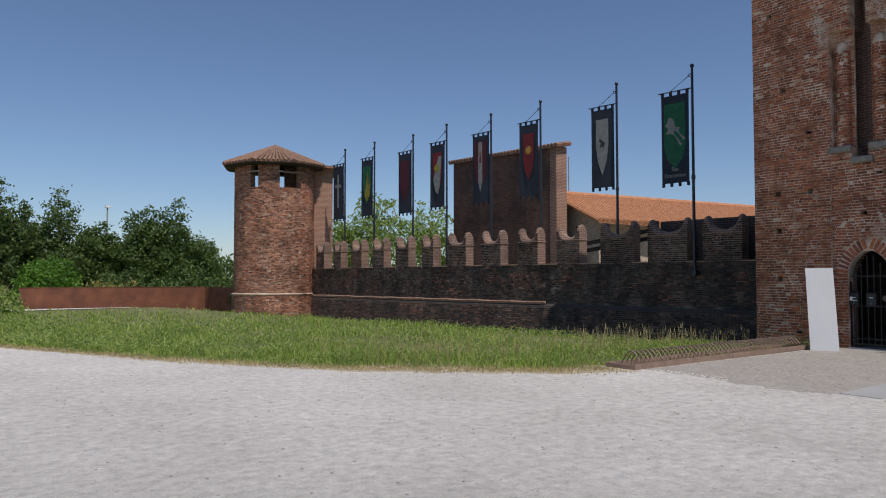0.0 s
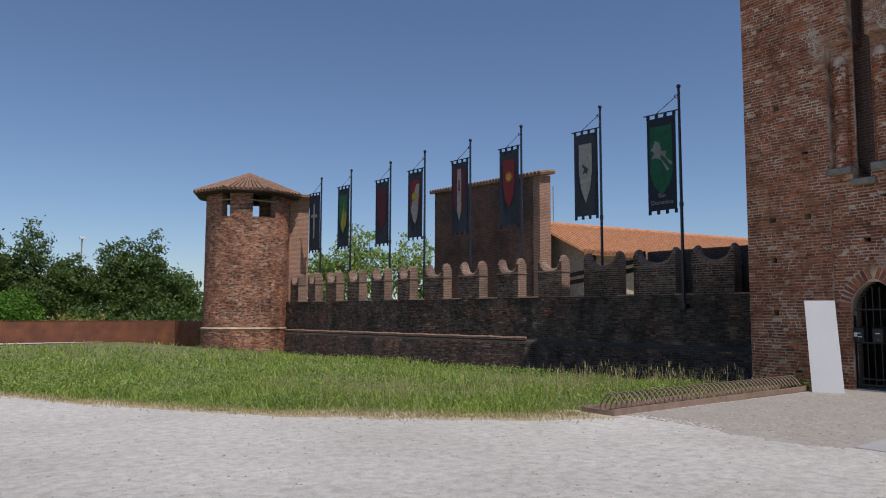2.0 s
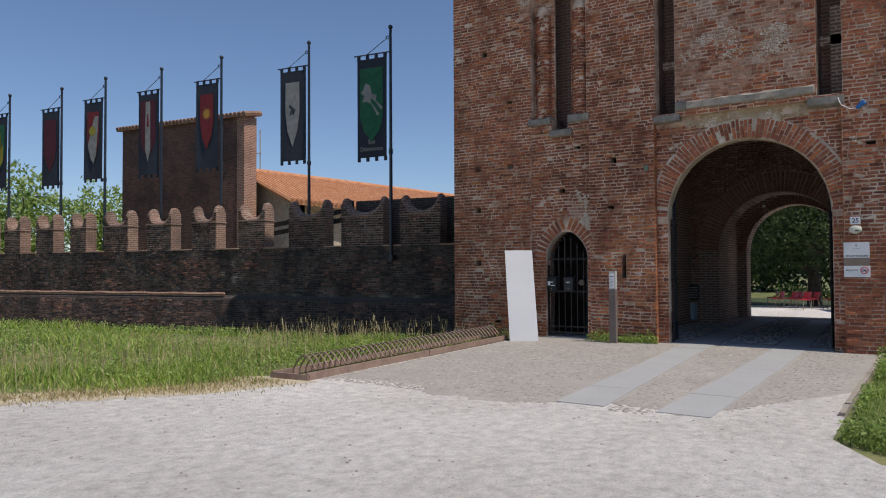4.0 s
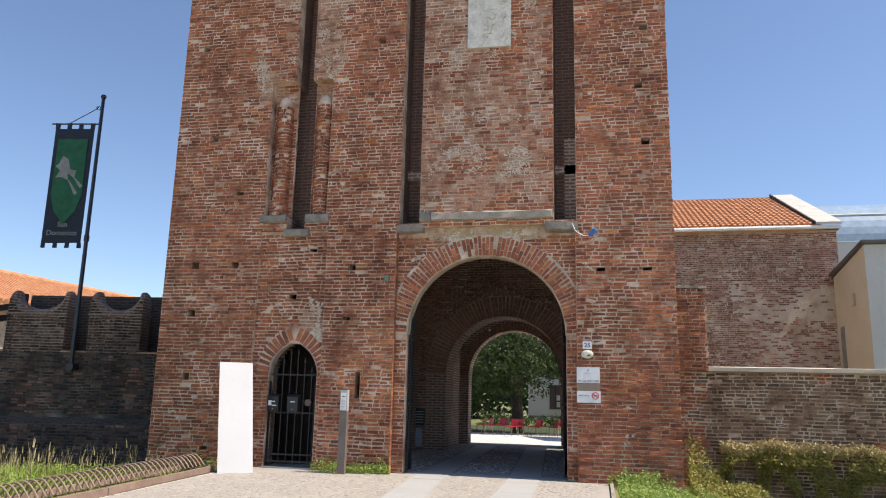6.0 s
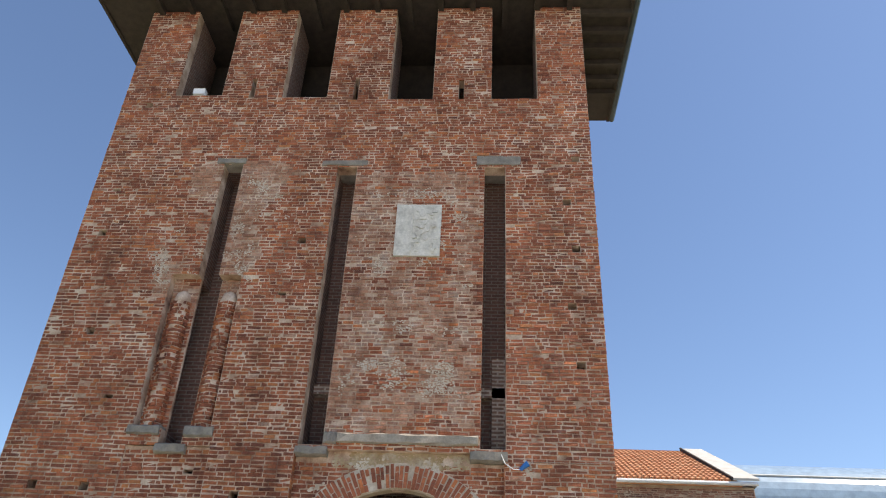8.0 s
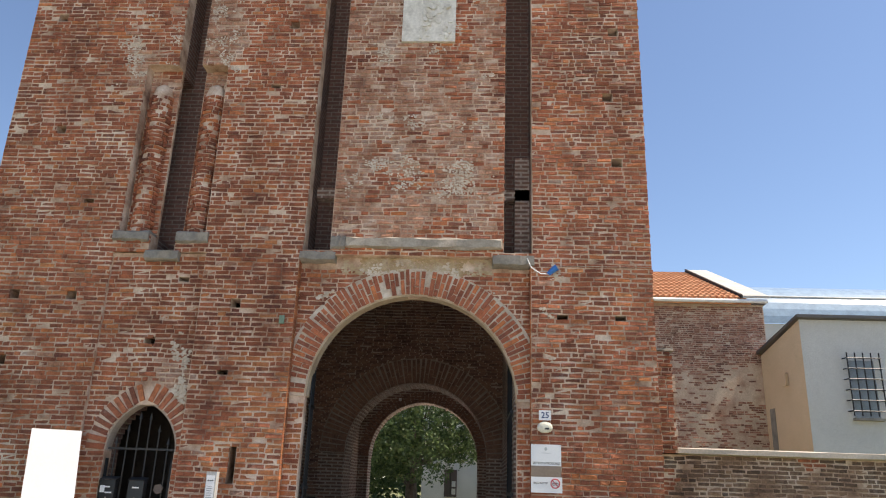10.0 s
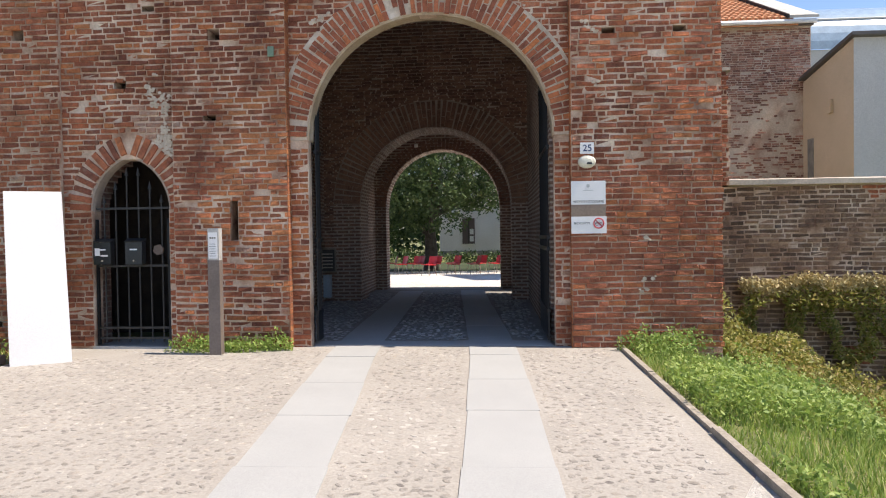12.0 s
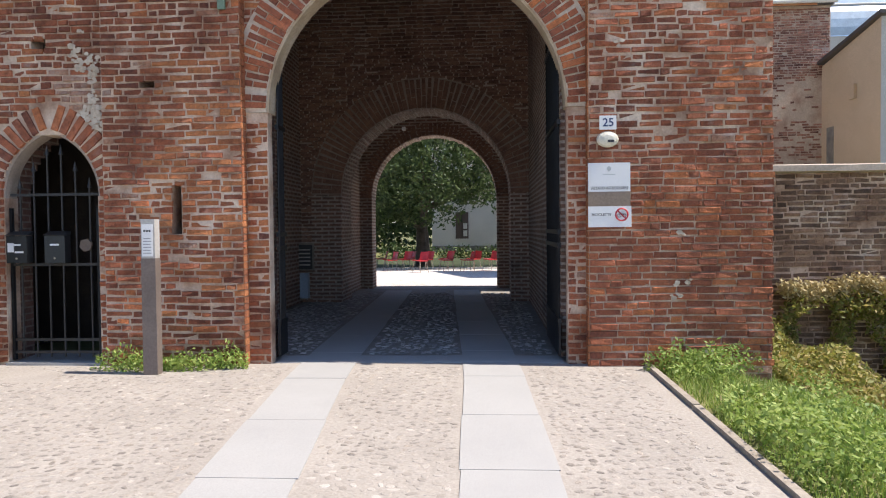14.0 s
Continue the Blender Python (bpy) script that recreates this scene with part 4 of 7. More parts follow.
def cobbles(x0, x1, inside, step, seed, high=0.0045, near=None):
    rnd = random.Random(seed)
    b = Build()
    nx = int((x1 - x0) / step)
    for i in range(nx):
        for j in range(int(8.0 / step)):
            x = x0 + (i + rnd.uniform(0.15, 0.85)) * step
            y = 2.9 + (j + rnd.uniform(0.15, 0.85)) * step
            if not inside(x, y) or rnd.random() < 0.06:
                continue
            if abs(y - track(x, LEFT_T)) < 0.36 or abs(y - track(x, RIGHT_T)) < 0.35:
                continue
            a, ax, ay = rnd.uniform(0, 3.14), rnd.uniform(0.34, 0.58) * step, rnd.uniform(0.2, 0.4) * step
            h = rnd.uniform(0.0005, high)
            if near is not None and 14.6 < x < 16.2 and 4.8 < y < 6.0 and len(near) < 300:
                near.append((x, y, a, ax, ay, h))
                continue
            base = len(b.v)
            for ring, zz in ((1.0, -0.002), (0.72, h)):
                for k in range(7):
                    t = 2 * math.pi * k / 7
                    px, py = ax * ring * math.cos(t) * rnd.uniform(0.9, 1.1), ay * ring * math.sin(t)
                    b.v.append((x + px * math.cos(a) - py * math.sin(a), y + px * math.sin(a) + py * math.cos(a), zz + (0.0025 if high < 0.012 else 0.0095)))
            b.f += [(base + k, base + (k + 1) % 7, base + 7 + (k + 1) % 7, base + 7 + k) for k in range(7)]
            b.f.append(tuple(base + 7 + k for k in range(7)))
    return b


near_stones = []


def on_apron(x, y):
    if x < 14.4 and y < 4.5 - (x - 11.2) * 0.43:
        return False
    return y > 3.2 and y < 10.2 and noise.noise((x * 0.5, y * 0.5, 3)) > -0.32 - (x - 11) * 0.04


tagged(piece("cobble", cobbles(11.4, 19.32, on_apron, 0.082, 5, near=near_stones), M_COBBLE, apron), "rounded pale cobbles set in sand", kind="stuff")
# inside the passage the bed is darker and the cobbles are greyer
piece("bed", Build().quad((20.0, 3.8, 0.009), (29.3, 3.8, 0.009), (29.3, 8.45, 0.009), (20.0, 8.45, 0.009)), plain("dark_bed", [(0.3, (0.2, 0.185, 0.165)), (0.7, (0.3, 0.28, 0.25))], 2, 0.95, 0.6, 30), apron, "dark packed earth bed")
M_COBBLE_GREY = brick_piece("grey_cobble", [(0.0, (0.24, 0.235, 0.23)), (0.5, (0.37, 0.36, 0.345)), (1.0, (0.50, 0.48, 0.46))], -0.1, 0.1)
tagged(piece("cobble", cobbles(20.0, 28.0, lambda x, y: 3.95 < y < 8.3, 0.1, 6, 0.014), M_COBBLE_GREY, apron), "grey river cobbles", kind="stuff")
# scattered loose stones on the yard
rnd = random.Random(8)
b = Build()
for k in range(2600):
    x, y = rnd.uniform(1.0, 14), rnd.uniform(-2, 15)
    if y > 9.6 and y > 22.7 - (x - 0.8) * 1.6:
        continue
    if x > 10 and y < 3.1:
        continue
    s = rnd.choice((0.006, 0.008, 0.01, 0.012, 0.02))
    a = rnd.uniform(0, 3)
    i = len(b.v)
    b.v += [(x + s * math.cos(a + t) * rnd.uniform(0.7, 1.2), y + s * math.sin(a + t) * rnd.uniform(0.7, 1.2), 0.001) for t in (0, 1.3, 2.6, 3.8, 5.1)] + [(x, y, s * 0.6)]
    b.f += [(i + q, i + (q + 1) % 5, i + 5) for q in range(5)]
tagged(thing("pebbles", b, M_COBBLE, "small loose pale stones scattered over the gravel", "stones"), kind="stuff")

# timber kerb beside the verge
kerb = empty("verge_kerb", (19.3, 3.0, 0), "weathered timber kerb edging the grass verge", "kerb", kind="structure")
for x0, x1 in ((12.5, 13.1), (13.12, 15.3), (15.32, 17.5), (17.52, 19.3)):
    piece("board", Build().box(x0, 2.97, -0.3, x1, 3.03, 0.05 + random.uniform(-0.012, 0.012)), M_WOOD, kerb)

# ---- cycle rack beside the apron ----
RA, RB = Vector((11.18, 9.98)), Vector((18.25, 10.55))
M_RUST = plain("rusty_steel", [(0.3, (0.24, 0.16, 0.125)), (0.6, (0.33, 0.23, 0.18)), (0.8, (0.42, 0.31, 0.25))], 4, 0.75, 0.3, 40, 0.2)
rack = empty("cycle_rack", (RA.x, RA.y, 0), "low rusty steel cycle rack with bent hoops", "cycle rack")
rd = (RB - RA).normalized()
rp = Vector((-rd.y, rd.x))
rl = (RB - RA).length
RM = Matrix(((rd.x, rp.x, 0, RA.x), (rd.y, rp.y, 0, RA.y), (0, 0, 1, 0), (0, 0, 0, 1)))
for u0, u1 in ((0, rl * 0.5 - 0.01), (rl * 0.5 + 0.01, rl)):
    piece("front_rail", Build().box(u0, -0.06, 0.0, u1, 0.0, 0.11, RM), M_RUST, rack)
    piece("rear_rail", Build().box(u0, 0.62, 0.0, u1, 0.68, 0.1, RM), M_RUST, rack)
piece("end_plate", Build().box(-0.02, -0.06, 0.0, 0.03, 0.68, 0.09, RM), M_RUST, rack)
nh = 44
for k in range(nh):
    u = 0.25 + (rl - 0.5) * k / (nh - 1)
    pts = [RM @ Vector((u + 0.2 * q / 10, 0.02 + 0.6 * q / 10, 0.08 + 0.25 * math.sin(math.pi * (0.08 + 0.9 * q / 10)))) for q in range(11)]
    piece("hoop", Build().tube(pts, 0.013, 6), M_RUST, rack)

# ---- white board leaning at the tower ----
board = empty("white_board", (18.3, 10.1, 0), "tall white panel leaning against the brick tower", "panel")
BM = [(18.36, 9.72, 0.0), (18.02, 10.28, 0.0), (18.7, 10.78, 2.11), (19.04, 10.22, 2.11)]
b = Build()
b.prism([Vector(p) for p in BM], (0.035, 0.02, -0.01))
piece("sheet", b, plain("off_white_board", [(0.3, (0.5, 0.505, 0.515)), (0.7, (0.54, 0.545, 0.555))], 1.0, 0.6, 0.02, 90), board)

# ---- postern gate with letter boxes ----
postern = empty("postern_gate", (TX + 0.3, DOOR_Y, 0), "black wrought iron postern gate with spear tips", "gate")
gx_ = TX + 0.14
# greyer than the black iron: light on the bars is put into the colour
M_GREYIRON = flat("worn_grey_iron", (0.042, 0.04, 0.038), 0.6, 0.2)
for k in range(6):
    y = DOOR_Y - 0.4 + k * 0.16
    top = DOOR_S + DOOR_RISE - 0.14 - abs(y - DOOR_Y) * 1.15
    bar = piece("bar", Build().tube([(gx_, y, 0.08), (gx_, y, top)], 0.011, 6), M_GREYIRON, postern)
    tip = Build().tube([(gx_, y, top - 0.01), (gx_, y, top + 0.035), (gx_, y, top + 0.1)], 0.028, 6, 0.002)
    part("spear_tip", tip, M_GREYIRON, bar)
for z in (0.12, 0.26, 1.1, 1.88):
    piece("rail", Build().box(gx_ - 0.012, DOOR_Y - 0.51, z, gx_ + 0.012, DOOR_Y + 0.51, z + 0.03), M_GREYIRON, postern)
for y in (DOOR_Y - 0.51, DOOR_Y + 0.49):
    piece("stile", Build().box(gx_ - 0.02, y, 0.05, gx_ + 0.02, y + 0.03, 1.75), M_IRON, postern)
piece("lock_plate", Build().tube([(gx_ - 0.03, 9.12, 1.33), (gx_ + 0.0, 9.12, 1.33)], 0.075, 6), flat("brown_lock_paint", (0.13, 0.095, 0.075), 0.6), postern)
piece("threshold", Build().box(TX + 0.02, DOOR_Y - 0.54, -0.1, TX + 0.8, DOOR_Y + 0.54, 0.03), M_SLAB, postern)
M_BOX = flat("letterbox_paint", (0.03, 0.032, 0.036), 0.35, 0.3)


def letter_box(y, sticker):
    box = empty("letter_box", (gx_ - 0.06, y, 1.14), "black metal letter box hung on the iron gate", "letter box", "letter boxes on the postern")
    body = piece("body", Build().prism([(gx_ - 0.13, y - 0.115, 1.14), (gx_ - 0.13, y - 0.115, 1.44), (gx_ - 0.012, y - 0.115, 1.44), (gx_ - 0.012, y - 0.115, 1.14)], (0, 0.23, 0)), M_BOX, box)
    part("lid", Build().prism([(gx_ - 0.15, y - 0.125, 1.445), (gx_ - 0.012, y - 0.125, 1.49), (gx_ - 0.012, y - 0.125, 1.445)], (0, 0.25, 0)), M_BOX, body)
    part("name_slot", Build().box(gx_ - 0.134, y - 0.05, 1.33, gx_ - 0.1305, y + 0.05, 1.35), M_WHITE, body, "small pale name slot")
    part("keyhole", Build().tube([(gx_ - 0.135, y, 1.19), (gx_ - 0.129, y, 1.19)], 0.012, 8), M_WOOD, body)
    if sticker:
        part("sticker", Build().box(gx_ - 0.1335, y + 0.03, 1.26, gx_ - 0.1305, y + 0.1, 1.36), M_WHITE, body, "white sticker")
        part("sticker", Build().box(gx_ - 0.1335, y - 0.08, 1.25, gx_ - 0.1305, y + 0.02, 1.27), M_WHITE, body)


letter_box(9.85, True)
letter_box(9.415, False)

# ---- post with a small notice ----
post = empty("notice_post", (18.88, 8.12, 0), "brown square steel post with a small white notice", "post")
M_POSTP = flat("brown_grey_paint", (0.17, 0.135, 0.115), 0.6)
piece("shaft", Build().box(18.83, 8.05, 0, 18.95, 8.2, 1.2), M_POSTP, post)
piece("head", Build().box(18.833, 8.053, 1.2, 18.947, 8.197, 1.6), flat("pale_grey_metal", (0.42, 0.41, 0.39), 0.5), post, "pale grey upper part")
notice = piece("notice", Build().box(18.825, 8.07, 1.22, 18.829, 8.185, 1.55), M_WHITE, post, "white paper notice")
for k in range(3):
    part("button", Build().tube([(18.822, 8.10 + k * 0.028, 1.48), (18.826, 8.10 + k * 0.028, 1.48)], 0.011, 8), M_IRON, notice)
for k in range(6):
    part("text_line", Build().box(18.823, 8.085 + 0.01 * (k % 2), 1.25 + k * 0.03, 18.8252, 8.17, 1.257 + k * 0.03), flat("grey_ink", (0.25, 0.25, 0.25)), notice)


def lettering(text, size, centre, mat, parent, name="lettering", rot=None, width=None):
    """Flat letters on an upright face that looks towards -x."""
    cu = bpy.data.curves.new(name, "FONT")
    cu.body, cu.size, cu.align_x, cu.align_y, cu.extrude = text, size, "CENTER", "CENTER", 0.0008
    cu.offset = size * 0.012
    tmp = bpy.data.objects.new(name, cu)
    scene.collection.objects.link(tmp)
    bpy.context.view_layer.update()
    me = bpy.data.meshes.new_from_object(tmp.evaluated_get(bpy.context.evaluated_depsgraph_get()))
    bpy.data.objects.remove(tmp)
    me.materials.clear()
    me.materials.append(mat)
    if width:
        xs = [v.co.x for v in me.vertices]
        k = width / (max(xs) - min(xs))
        for v in me.vertices:
            v.co.x *= k
    me.transform(Matrix.Translation(centre) @ (rot or Euler((radians(90), 0, radians(-90))).to_matrix().to_4x4()))
    ob = new(name, me)
    return under(ob, parent)


M_INK = flat("dark_ink", (0.02, 0.022, 0.03), 0.5)
M_BLUEINK = flat("blue_ink", (0.02, 0.04, 0.13), 0.4)
M_REDINK = flat("red_ink", (0.5, 0.03, 0.04), 0.4)
M_TAUPE = flat("taupe_paint", (0.27, 0.20, 0.15), 0.6)
sign = empty("notice_sign", (TX, 3.39, 1.47), "white and taupe no-bicycles notice sign", "sign")
sx = TX - 0.035
piece("panel", Build().box(sx, 3.175, 1.84, sx + 0.012, 3.61, 2.14), M_WHITE, sign)
piece("panel", Build().box(sx, 3.175, 1.69, sx + 0.012, 3.61, 1.838), M_TAUPE, sign, "blank taupe band")
piece("panel", Build().box(sx, 3.165, 1.47, sx + 0.012, 3.61, 1.688), M_WHITE, sign)
lettering("VIETATO INTRODURRE", 0.045, (sx - 0.002, 3.392, 1.875), M_INK, sign, width=0.39)
lettering("BICICLETTE", 0.036, (sx - 0.002, 3.475, 1.6), M_INK, sign, width=0.2)
b = Build()
ring = [(sx - 0.003, 3.265 + 0.062 * math.cos(a), 1.6 + 0.062 * math.sin(a)) for a in [2 * math.pi * k / 24 for k in range(25)]]
b.tube(ring, 0.008, 5)
b.tube([(sx - 0.003, 3.265 + 0.045, 1.645), (sx - 0.003, 3.265 - 0.045, 1.555)], 0.006, 5)
piece("ban_ring", b, M_REDINK, sign, "red prohibition ring")
b = Build()
for dy in (-0.025, 0.025):
    b.tube([(sx - 0.002, 3.265 + dy + 0.018 * math.cos(a), 1.59 + 0.018 * math.sin(a)) for a in [2 * math.pi * k / 12 for k in range(13)]], 0.003, 4)
b.tube([(sx - 0.002, 3.24, 1.59), (sx - 0.002, 3.255, 1.615), (sx - 0.002, 3.285, 1.615), (sx - 0.002, 3.29, 1.59)], 0.003, 4)
piece("cycle_sign", b, M_INK, sign)
b = Build()
b.prism([(sx - 0.001, 3.395 + 0.022 * math.cos(a), 2.075 + 0.03 * math.sin(a)) for a in (0.6, 1.57, 2.5, 3.3, 4.71, 6.1)], (-0.001, 0, 0))
b.box(sx - 0.002, 3.33, 2.015, sx - 0.001, 3.46, 2.022)
piece("crest_mark", b, flat("pale_ink", (0.42, 0.45, 0.45)), sign)
num = empty("house_number", (TX, 3.4, 2.48), "white enamel house number plate with dark figures", "number plate")
piece("plate", Build().box(TX - 0.03, 3.315, 2.485, TX - 0.018, 3.49, 2.63), M_WHITE, num)
lettering("25", 0.12, (TX - 0.032, 3.40, 2.555), M_BLUEINK, num)
bell = empty("wall_lamp", (TX, 3.4, 2.3), "oval cream wall fitting with a dark slot", "wall fitting")
b = Build()
prof = [(TX - 0.012 - 0.05 * math.cos(s), math.sin(s)) for s in (0, 0.5, 1.0, 1.57)]
for (xa, ra), (xb, rb) in zip(prof, prof[1:]):
    for k in range(18):
        a0, a1 = 2 * math.pi * k / 18, 2 * math.pi * (k + 1) / 18
        b.quad(*[(x, 3.405 + 0.115 * r * math.cos(a), 2.385 + 0.085 * r * math.sin(a)) for x, r, a in ((xa, ra, a0), (xa, ra, a1), (xb, rb, a1), (xb, rb, a0))])
piece("cover", b, flat("cream_enamel", (0.62, 0.60, 0.50), 0.4), bell)
piece("slot", Build().box(TX - 0.064, 3.345, 2.35, TX - 0.05, 3.41, 2.375), M_INK, bell)
# blue power plug hanging from its cable
plug = empty("power_plug", (TX, 3.25, 4.78), "blue industrial plug on a white cable", "plug")
piece("body", Build().tube([(TX - 0.05, 3.33, 4.72), (TX - 0.08, 3.27, 4.77), (TX - 0.1, 3.2, 4.82)], 0.035, 10, 0.055), flat("blue_plastic", (0.02, 0.16, 0.5), 0.4), plug)
piece("cable", Build().tube([(TX - 0.05, 3.33, 4.72), (TX - 0.06, 3.45, 4.72), (TX - 0.06, 3.6, 4.82), (TX - 0.03, 3.66, 4.98)], 0.008, 6), M_WHITE, plug)
piece("cable", Build().tube([(TX - 0.03, 3.25, 4.86), (TX - 0.03, 2.4, 4.86), (TX - 0.02, TY0, 4.87)], 0.005, 5), M_WOOD, plug)
tile_ = empty("letter_plate", (TX + 0.47, 7.2, 3.9), "small green patinated wall plate", "plate")
piece("plate", Build().box(TX - 0.045, 7.44, 3.84, TX - 0.015, 7.52, 3.97), flat("verdigris", (0.17, 0.25, 0.18), 0.8), tile_)
lamp = empty("floodlight", (TX + 0.1, 11.2, 13.3), "small white box floodlight on the tower sill", "floodlight")
piece("housing", Build().box(TX - 0.02, 10.72, 13.34, TX + 0.15, 11.0, 13.5), M_WHITE, lamp)

# ---- iron gate leaves folded into the passage ----


def gate_leaf(y, length, label):
    leaf = empty("gate_leaf", (TX + 1.3, y, 0), label, "gate", "iron gate leaves")
    x0, x1 = TX + 0.3, TX + length
    piece("top_rail", Build().box(x0, y - 0.02, 3.6, x1, y + 0.02, 3.66), M_IRON, leaf)
    piece("lower_panel", Build().box(x0, y - 0.012, 0.06, x1, y + 0.012, 0.42), M_IRON, leaf)
    for z in (0.42, 1.25, 1.4, 2.6):
        piece("rail", Build().box(x0, y - 0.02, z, x1, y + 0.02, z + 0.05), M_IRON, leaf)
    n = max(5, int((x1 - x0) / 0.12))
    for k in range(n):
        x = x0 + 0.05 + k * (x1 - x0 - 0.1) / (n - 1)
        piece("bar", Build().tube([(x, y, 0.4), (x, y, 3.9)], 0.012, 6), M_IRON, leaf)


gate_leaf(7.0, 0.58, "open black iron gate leaf with upright bars")
gate_leaf(3.88, 1.9, "open black iron gate leaf with upright bars")
info = empty("info_board", (25.9, 8.35, 0), "dark framed information board with pale lettering", "notice board")
piece("frame", Build().box(25.9, 8.1, 0.66, 25.94, 8.68, 1.2), M_WOOD, info)
panel = piece("panel", Build().box(25.892, 8.13, 0.69, 25.9, 8.65, 1.17), flat("dark_board", (0.06, 0.055, 0.05), 0.5), info)
for k in range(5):
    part("text_line", Build().box(25.888, 8.17, 0.76 + 0.075 * k, 25.892, 8.61 - 0.06 * (k % 3), 0.785 + 0.075 * k), M_MARBLE, panel)
info2 = empty("notice_sheet", (25.9, 8.45, 0), "blue-white notice sheet fixed low on the brick wall", "notice")
piece("sheet", Build().box(25.93, 8.24, 0.1, 26.09, 8.68, 0.6), flat("blue_white_sheet", (0.42, 0.52, 0.62), 0.5), info2)
spot = empty("passage_lamp", (26.0, 6.29, 3.45), "tiny white lamp on the arch wall", "lamp")
piece("housing", Build().box(25.98, 6.26, 3.42, PX2 + 0.02, 6.32, 3.48), M_WHITE, spot)

# ---- banners along the curtain wall ----
M_CLOTH = plain("navy_cloth", [(0.3, (0.012, 0.018, 0.032)), (0.7, (0.02, 0.028, 0.045))], 6, 0.85, 0.2, 120)


def cloth(name, col):
    return plain(name, [(0.3, tuple(c * 0.75 for c in col)), (0.7, tuple(c * 1.2 for c in col))], 5, 0.85, 0.2, 120)


C_GREEN, C_WHITE, C_RED, C_WINE, C_YELLOW, C_GOLD = cloth("green_cloth", (0.01, 0.10, 0.05)), cloth("white_cloth", (0.23, 0.23, 0.225)), cloth("red_cloth", (0.15, 0.012, 0.018)), cloth("wine_cloth", (0.07, 0.008, 0.02)), cloth("yellow_cloth", (0.26, 0.23, 0.03)), cloth("gold_cloth", (0.4, 0.22, 0.04))
PV = -0.22
EYE_W = Vector((0.4, 0.0))


def wall_pt(u, z, d=0.0):
    return WM @ Vector((u, PV + d, z))


def shape(b, u, z, pts, d):
    b.prism([wall_pt(u + p, z + q, d) for p, q in pts], WM.to_3x3() @ Vector((0, 0.004, 0)))
    return b


def tapered(w, top, low, tip):
    return [(-w, top), (w, top), (w * 1.02, low), (w * 0.7, low - (low - tip) * 0.55), (0.0, tip), (-w * 0.7, low - (low - tip) * 0.55), (-w * 1.02, low)]


def disc(r, cu=0.0, cz=0.0, n=14, spikes=0):
    if spikes:
        return [(cu + (r if k % 2 == 0 else r * 0.5) * math.cos(math.pi * k / spikes), cz + (r if k % 2 == 0 else r * 0.5) * math.sin(math.pi * k / spikes)) for k in range(2 * spikes)]
    return [(cu + r * math.cos(2 * math.pi * k / n), cz + r * math.sin(2 * math.pi * k / n)) for k in range(n)]


